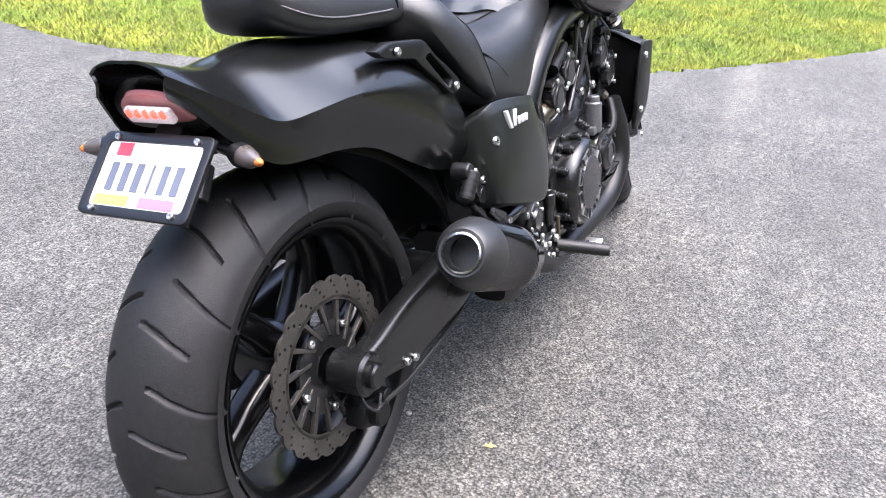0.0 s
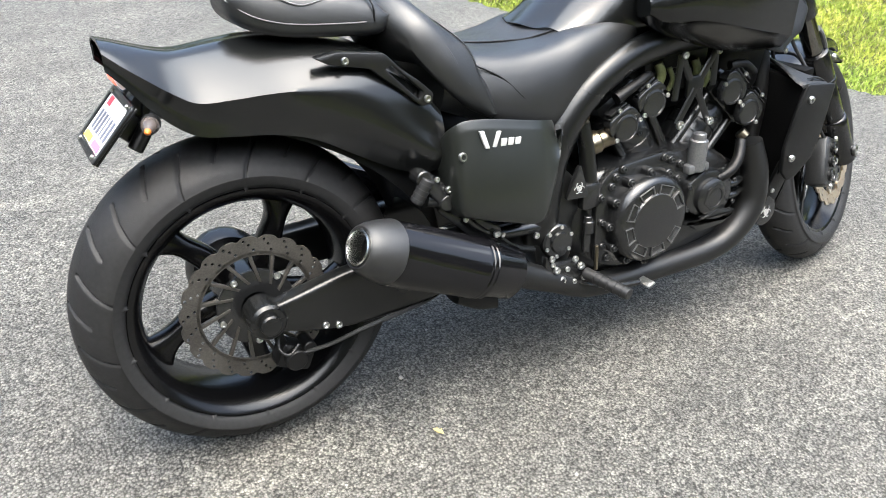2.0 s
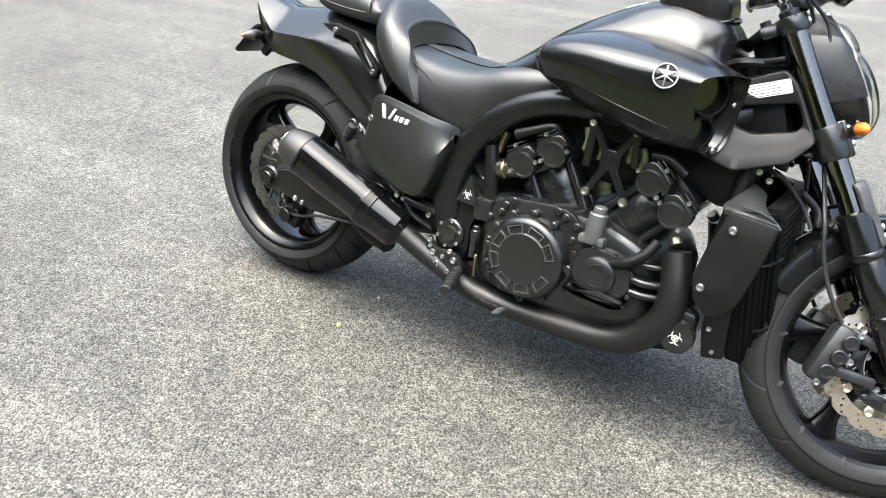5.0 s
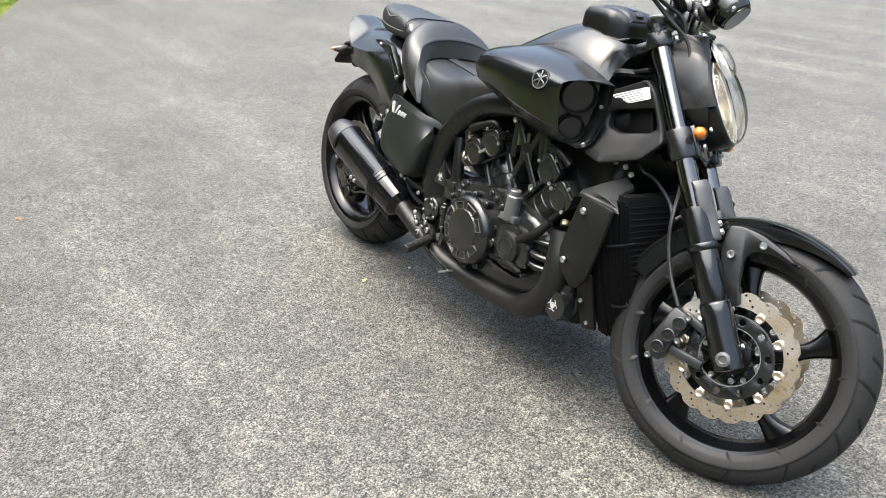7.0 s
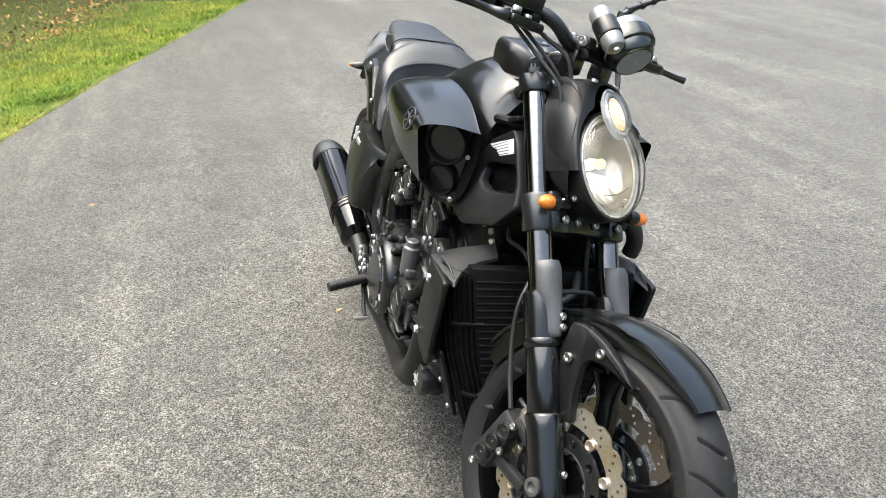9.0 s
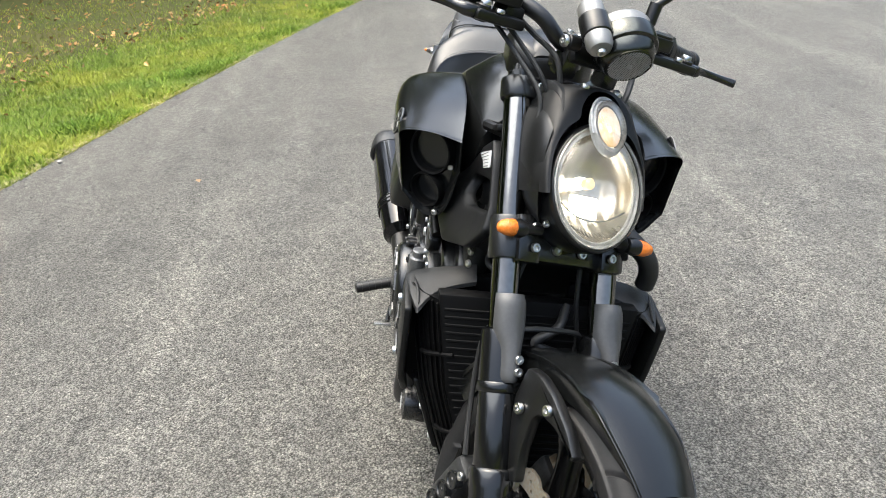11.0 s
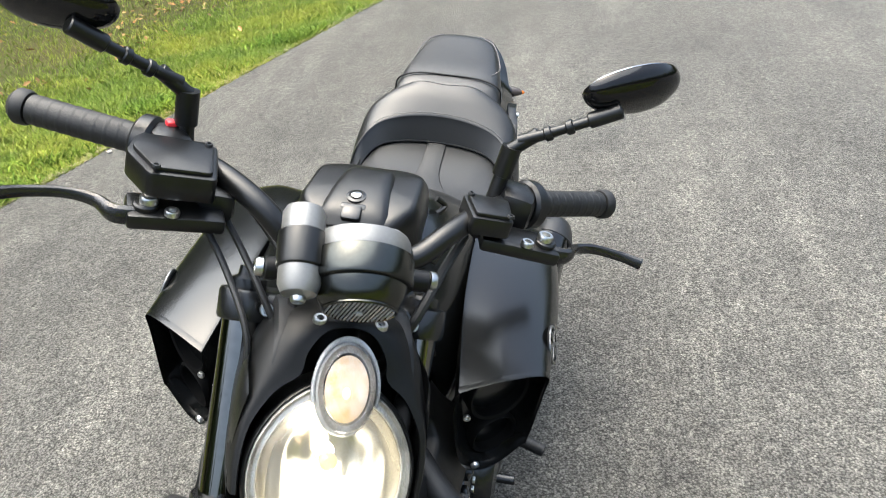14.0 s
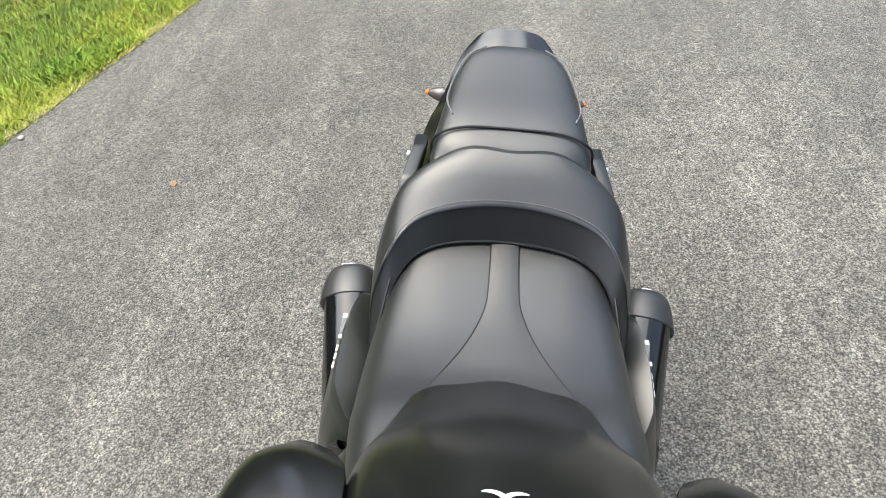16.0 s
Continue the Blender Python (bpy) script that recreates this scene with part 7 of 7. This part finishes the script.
bm = bmesh.new()
bmesh.ops.create_grid(bm, x_segments=60, y_segments=60, size=400)
for v in bm.verts:
    v.co.z = -0.02
ground = part("ground", bm, SOIL)
tagged(ground, "brown soil with thatch and sparse grass", "ground", kind="structure")


def side_of(px, py, line):
    """How far points lie from a broken line, and on which side (left positive)."""
    best = np.full(len(px), 1e9)
    sign = np.zeros(len(px))
    for (x0, y0), (x1, y1) in zip(line[:-1], line[1:]):
        dx, dy = x1 - x0, y1 - y0
        u = np.clip(((px - x0) * dx + (py - y0) * dy) / (dx * dx + dy * dy), 0, 1)
        d = np.hypot(px - x0 - u * dx, py - y0 - u * dy)
        s = np.sign(dx * (py - y0) - dy * (px - x0))
        sign = np.where(d < best, s, sign)
        best = np.minimum(best, d)
    return best, sign


def blades(name, x, y, z, height, width, mat, label, flop=0.5):
    """Many bent blades in one mesh."""
    n = len(x)
    ang, lean_a = rng.uniform(0, 2 * np.pi, n), rng.uniform(0, 2 * np.pi, n)
    lean = flop * height * rng.uniform(0.3, 1.2, n)
    wx, wy = np.cos(ang) * width / 2, np.sin(ang) * width / 2
    lx, ly = np.cos(lean_a) * lean, np.sin(lean_a) * lean
    v = np.empty((n, 5, 3))
    v[:, 0] = np.stack([x - wx, y - wy, z], 1)
    v[:, 1] = np.stack([x + wx, y + wy, z], 1)
    v[:, 2] = np.stack([x + wx * 0.8 + lx * 0.35, y + wy * 0.8 + ly * 0.35, z + height * 0.6], 1)
    v[:, 3] = np.stack([x - wx * 0.8 + lx * 0.35, y - wy * 0.8 + ly * 0.35, z + height * 0.6], 1)
    v[:, 4] = np.stack([x + lx, y + ly, z + height], 1)
    base = np.arange(n)[:, None] * 5
    tri = np.concatenate([base + [0, 1, 2], base + [0, 2, 3], base + [3, 2, 4]], 1).reshape(-1, 3)
    me = bpy.data.meshes.new(name)
    me.vertices.add(n * 5)
    me.vertices.foreach_set("co", v.ravel())
    me.loops.add(len(tri) * 3)
    me.loops.foreach_set("vertex_index", tri.ravel())
    me.polygons.add(len(tri))
    me.polygons.foreach_set("loop_start", np.arange(len(tri)) * 3)
    me.update(calc_edges=True)
    me.materials.append(mat)
    return tagged(new(name, me), label, "grass", kind="stuff")


def scatter(n, x0, x1, y0, y1, line, side, far, reach, power):
    """Points on one side of an edge, thinning out with distance from it."""
    x, y = rng.uniform(x0, x1, n), rng.uniform(y0, y1, n)
    d, s = side_of(x, y, line)
    keep = (s * side > 0) & (d < far) & (rng.uniform(0, 1, n) < np.clip(np.exp(-((d / reach) ** power)), 0.06, 1))
    return x[keep], y[keep], d[keep]


LA, LB = pa[::6], pb[::6]
n = 460000
along = LA[(LA[:, 0] > -9) & (LA[:, 0] < 6)]
k, u = rng.integers(0, len(along) - 1, n), rng.uniform(0, 1, n)
run = along[k + 1] - along[k]
out = np.stack([-run[:, 1], run[:, 0]], 1) / np.hypot(run[:, 0], run[:, 1])[:, None]
d = 4.2 * rng.uniform(0, 1, n) ** 1.6 - 0.012
spot = along[k] + run * u[:, None] + out * d[:, None]
keep = rng.uniform(0, 1, n) < np.clip(np.exp(-((d / 1.45) ** 4)), 0.12, 1)
x, y = spot[keep, 0], spot[keep, 1]
blades("lawn", x, y, np.full(len(x), -0.02), rng.uniform(0.020, 0.036, len(x)), rng.uniform(0.003, 0.006, len(x)), GRASS, "bright green lawn grass beside the driveway", 1.1)
x, y, d = scatter(800000, 1.9, 11, -4.5, 8, LB, 1, 8, 30, 2)
blades("lawn", x, y, np.full(len(x), -0.02), rng.uniform(0.018, 0.032, len(x)), rng.uniform(0.003, 0.006, len(x)), GRASS, "bright green lawn grass beyond the driveway", 1.3)

# taller weeds and dry stems along the edge of the asphalt
n = 26000
k, u = rng.integers(0, len(along) - 1, n), rng.uniform(0, 1, n)
run = along[k + 1] - along[k]
out = np.stack([-run[:, 1], run[:, 0]], 1) / np.hypot(run[:, 0], run[:, 1])[:, None]
d = np.abs(rng.normal(0, 0.16, n)) + 0.01
spot = along[k] + run * u[:, None] + out * d[:, None]
patch = np.sin(spot[:, 0] * 5.3 + 1.0) + np.sin(spot[:, 0] * 11.7 + spot[:, 1] * 6.0) + rng.normal(0, 0.6, n)
x, y = spot[patch > 0.7].T
WEED = blade_material("weed_leaves", [(0.0, (0.070, 0.115, 0.012)), (0.6, (0.125, 0.190, 0.020)), (1.0, (0.200, 0.270, 0.032))])
blades("edge_weeds", x, y, np.full(len(x), -0.02), rng.uniform(0.035, 0.065, len(x)), rng.uniform(0.006, 0.013, len(x)), WEED, "darker broad-leaved weeds along the asphalt edge", 1.2)
n = 5000
k, u = rng.integers(0, len(along) - 1, n), rng.uniform(0, 1, n)
run = along[k + 1] - along[k]
out = np.stack([-run[:, 1], run[:, 0]], 1) / np.hypot(run[:, 0], run[:, 1])[:, None]
spot = along[k] + run * u[:, None] + out * rng.normal(0.004, 0.014, n)[:, None]
STRAW = blade_material("dry_stems", [(0.0, (0.20, 0.16, 0.08)), (0.6, (0.34, 0.29, 0.16)), (1.0, (0.42, 0.38, 0.24))])
blades("dry_stems", spot[:, 0], spot[:, 1], np.full(n, -0.004), rng.uniform(0.008, 0.016, n), rng.uniform(0.003, 0.006, n), STRAW, "thin line of dry straw along the asphalt edge", 3.0)


def leaf_mesh():
    bm = bmesh.new()
    pts = [(0, -0.5, 0), (0.16, -0.25, 0.05), (0.34, -0.05, 0.12), (0.2, 0.05, 0.06), (0.22, 0.3, 0.10), (0, 0.55, 0.03), (-0.22, 0.3, 0.12), (-0.2, 0.05, 0.05), (-0.34, -0.05, 0.14), (-0.16, -0.25, 0.06)]
    vs = [bm.verts.new(q) for q in pts]
    mid = bm.verts.new((0, 0, 0))
    for k in range(len(vs)):
        bm.faces.new((mid, vs[k], vs[(k + 1) % len(vs)]))
    return bm


# dry leaves lying in the thin grass, as one heap
src = leaf_mesh()
bm = bmesh.new()
lx, ly, ld = scatter(30000, -11, 7.5, -9.5, 0.5, LA, 1, 6.0, 50, 2)
drift = np.exp(-((ld - 1.65 - 0.15 * np.sin(lx * 1.3)) / 0.24) ** 2) * np.clip((-3.6 - lx) / 1.0, 0.05, 1)
keep = rng.uniform(0, 1, len(lx)) < np.maximum(drift, np.clip((ld - 0.7) / 4.0, 0.005, 0.16))
coords, faces = [], []
tmpl = [v.co.copy() for v in src.verts]
src.verts.ensure_lookup_table()
src.verts.index_update()
ft = [[v.index for v in f.verts] for f in src.faces]
for px, py in zip(lx[keep], ly[keep]):
    mm = pose(px, py, rng.uniform(0.0, 0.05), rng.uniform(-40, 40), rng.uniform(-40, 40), rng.uniform(0, 360)) @ Matrix.Scale(rng.uniform(0.028, 0.062), 4)
    k = len(coords)
    coords += [tuple(mm @ c) for c in tmpl]
    faces += [[k + i for i in f] for f in ft]
me = bpy.data.meshes.new("fallen_leaves")
me.from_pydata(coords, [], faces)
me.materials.append(LITTER)
tagged(new("fallen_leaves", me), "scattered dry brown leaves lying in thin grass", "leaves", kind="stuff")
bm.free()


def leaf(name, place, size, turn, mat, label):
    b = leaf_mesh()
    bmesh.ops.solidify(b, geom=b.faces[:], thickness=0.02)
    b.transform(Matrix.Scale(size, 4))
    ob = part(name, b, mat)
    ob.matrix_world = pose(place[0], place[1], 0.003, 0, 0, turn)
    return tagged(ob, label, name.replace("_", " "))


YELLOWLEAF = material("pale_yellow_leaf", (0.42, 0.35, 0.16), 0.6, 0.0, 0.2, 80)
BROWNLEAF = material("brown_leaf", (0.22, 0.13, 0.065), 0.6, 0.0, 0.25, 80)
leaf("leaf", (0.325, -0.165), 0.028, 30, YELLOWLEAF, "small pale yellow leaf lying on asphalt")
leaf("leaf", (-1.05, -1.047), 0.045, 110, BROWNLEAF, "small brown leaf lying on asphalt")


def pebble(place, size, mat=WHITE, label="small pale pebble on the asphalt"):
    b = bmesh.new()
    bmesh.ops.create_icosphere(b, subdivisions=2, radius=size)
    for v in b.verts:
        v.co *= 1 + 0.25 * noise.noise(v.co * 90 + Vector(place).to_3d() * 7)
        v.co.z *= 0.6
    ob = part("pebble", b, mat)
    ob.location = (place[0], place[1], size * 0.5)
    tagged(ob, label, "pebble", "pebbles on the driveway")


PEBBLE = material("pale_stone", (0.24, 0.23, 0.21), 0.8, 0.0, 0.2, 60)
pebble((0.333, 0.026), 0.006, PEBBLE)
pebble((-1.486, -1.834), 0.014, PEBBLE)
for k in range(6):
    pebble((rng.uniform(-2, 2.2), rng.uniform(-1.6, 1.6)), rng.uniform(0.003, 0.005), PEBBLE)


# unseen woodland, added behind the lawns to darken low reflections and block horizon sky
FOLIAGE = blade_material("woodland_leaves", [(0.0, (0.018, 0.034, 0.008)), (0.5, (0.040, 0.070, 0.014)), (0.85, (0.070, 0.105, 0.022)), (1.0, (0.105, 0.110, 0.030))])
BARK = material("grey_brown_bark", (0.10, 0.085, 0.068), 0.9, 0.0, 0.35, 6.0, 0.5, 40, spec=0.15)


def unseen_woods():
    """Trunks and a deep, uneven mass of leaf clumps, as two meshes."""
    trunks, quads = [], []
    for k in range(74):
        a = 2 * math.pi * (k + rng.uniform(-0.3, 0.3)) / 74
        near = 0.5 - 0.5 * math.sin(a)
        # lower and farther off ahead and to the left, so reflections there brighten
        ahead = max(0.0, math.cos(a), 0.85 * math.sin(a)) ** 0.7
        R = 21.0 - 7.5 * near + 11.0 * ahead + rng.uniform(-1.2, 1.6)
        cx, cy = 0.8 + R * math.cos(a), 0.4 + R * math.sin(a)
        h = rng.uniform(8.0, 12.0) * (1 - 0.45 * ahead)
        lean = rng.uniform(-0.5, 0.5, 2)
        trunks.append(tube([(cx, cy, -0.1), (cx + lean[0] * 0.4, cy + lean[1] * 0.4, h * 0.4), (cx + lean[0], cy + lean[1], h * 0.85)], [0.20, 0.14, 0.04], 8, 3))
        n = 620
        lobes = rng.normal(0, 1, (9, 3)) * (1.3, 1.3, h * 0.24) + (cx, cy, h * 0.50)
        which = rng.integers(0, 9, n)
        p = lobes[which] + rng.normal(0, 1, (n, 3)) * (0.62, 0.62, 0.60)
        p[:, 2] = np.clip(p[:, 2], 0.15, None)
        size = rng.uniform(0.20, 0.48, n)
        u, v = rng.normal(0, 1, (n, 3)), rng.normal(0, 1, (n, 3))
        u /= np.linalg.norm(u, axis=1)[:, None]
        v -= u * (u * v).sum(1)[:, None]
        v /= np.linalg.norm(v, axis=1)[:, None]
        u, v = u * size[:, None], v * size[:, None] * 0.7
        quads.append(np.stack([p - u, p - v, p + u, p + v], 1))
    v = np.concatenate(quads).reshape(-1, 3)
    me = bpy.data.meshes.new("woodland")
    me.from_pydata(v, [], np.arange(len(v)).reshape(-1, 4))
    me.materials.append(FOLIAGE)
    tagged(new("woodland", me), "dense dark green leaves of an added, unseen wood that darkens reflections", "woodland", kind="stuff")
    tagged(part("unseen_trunks", join(*trunks), BARK), "slim grey-brown tree trunks of the added, unseen wood", "tree trunks", kind="stuff")


unseen_woods()
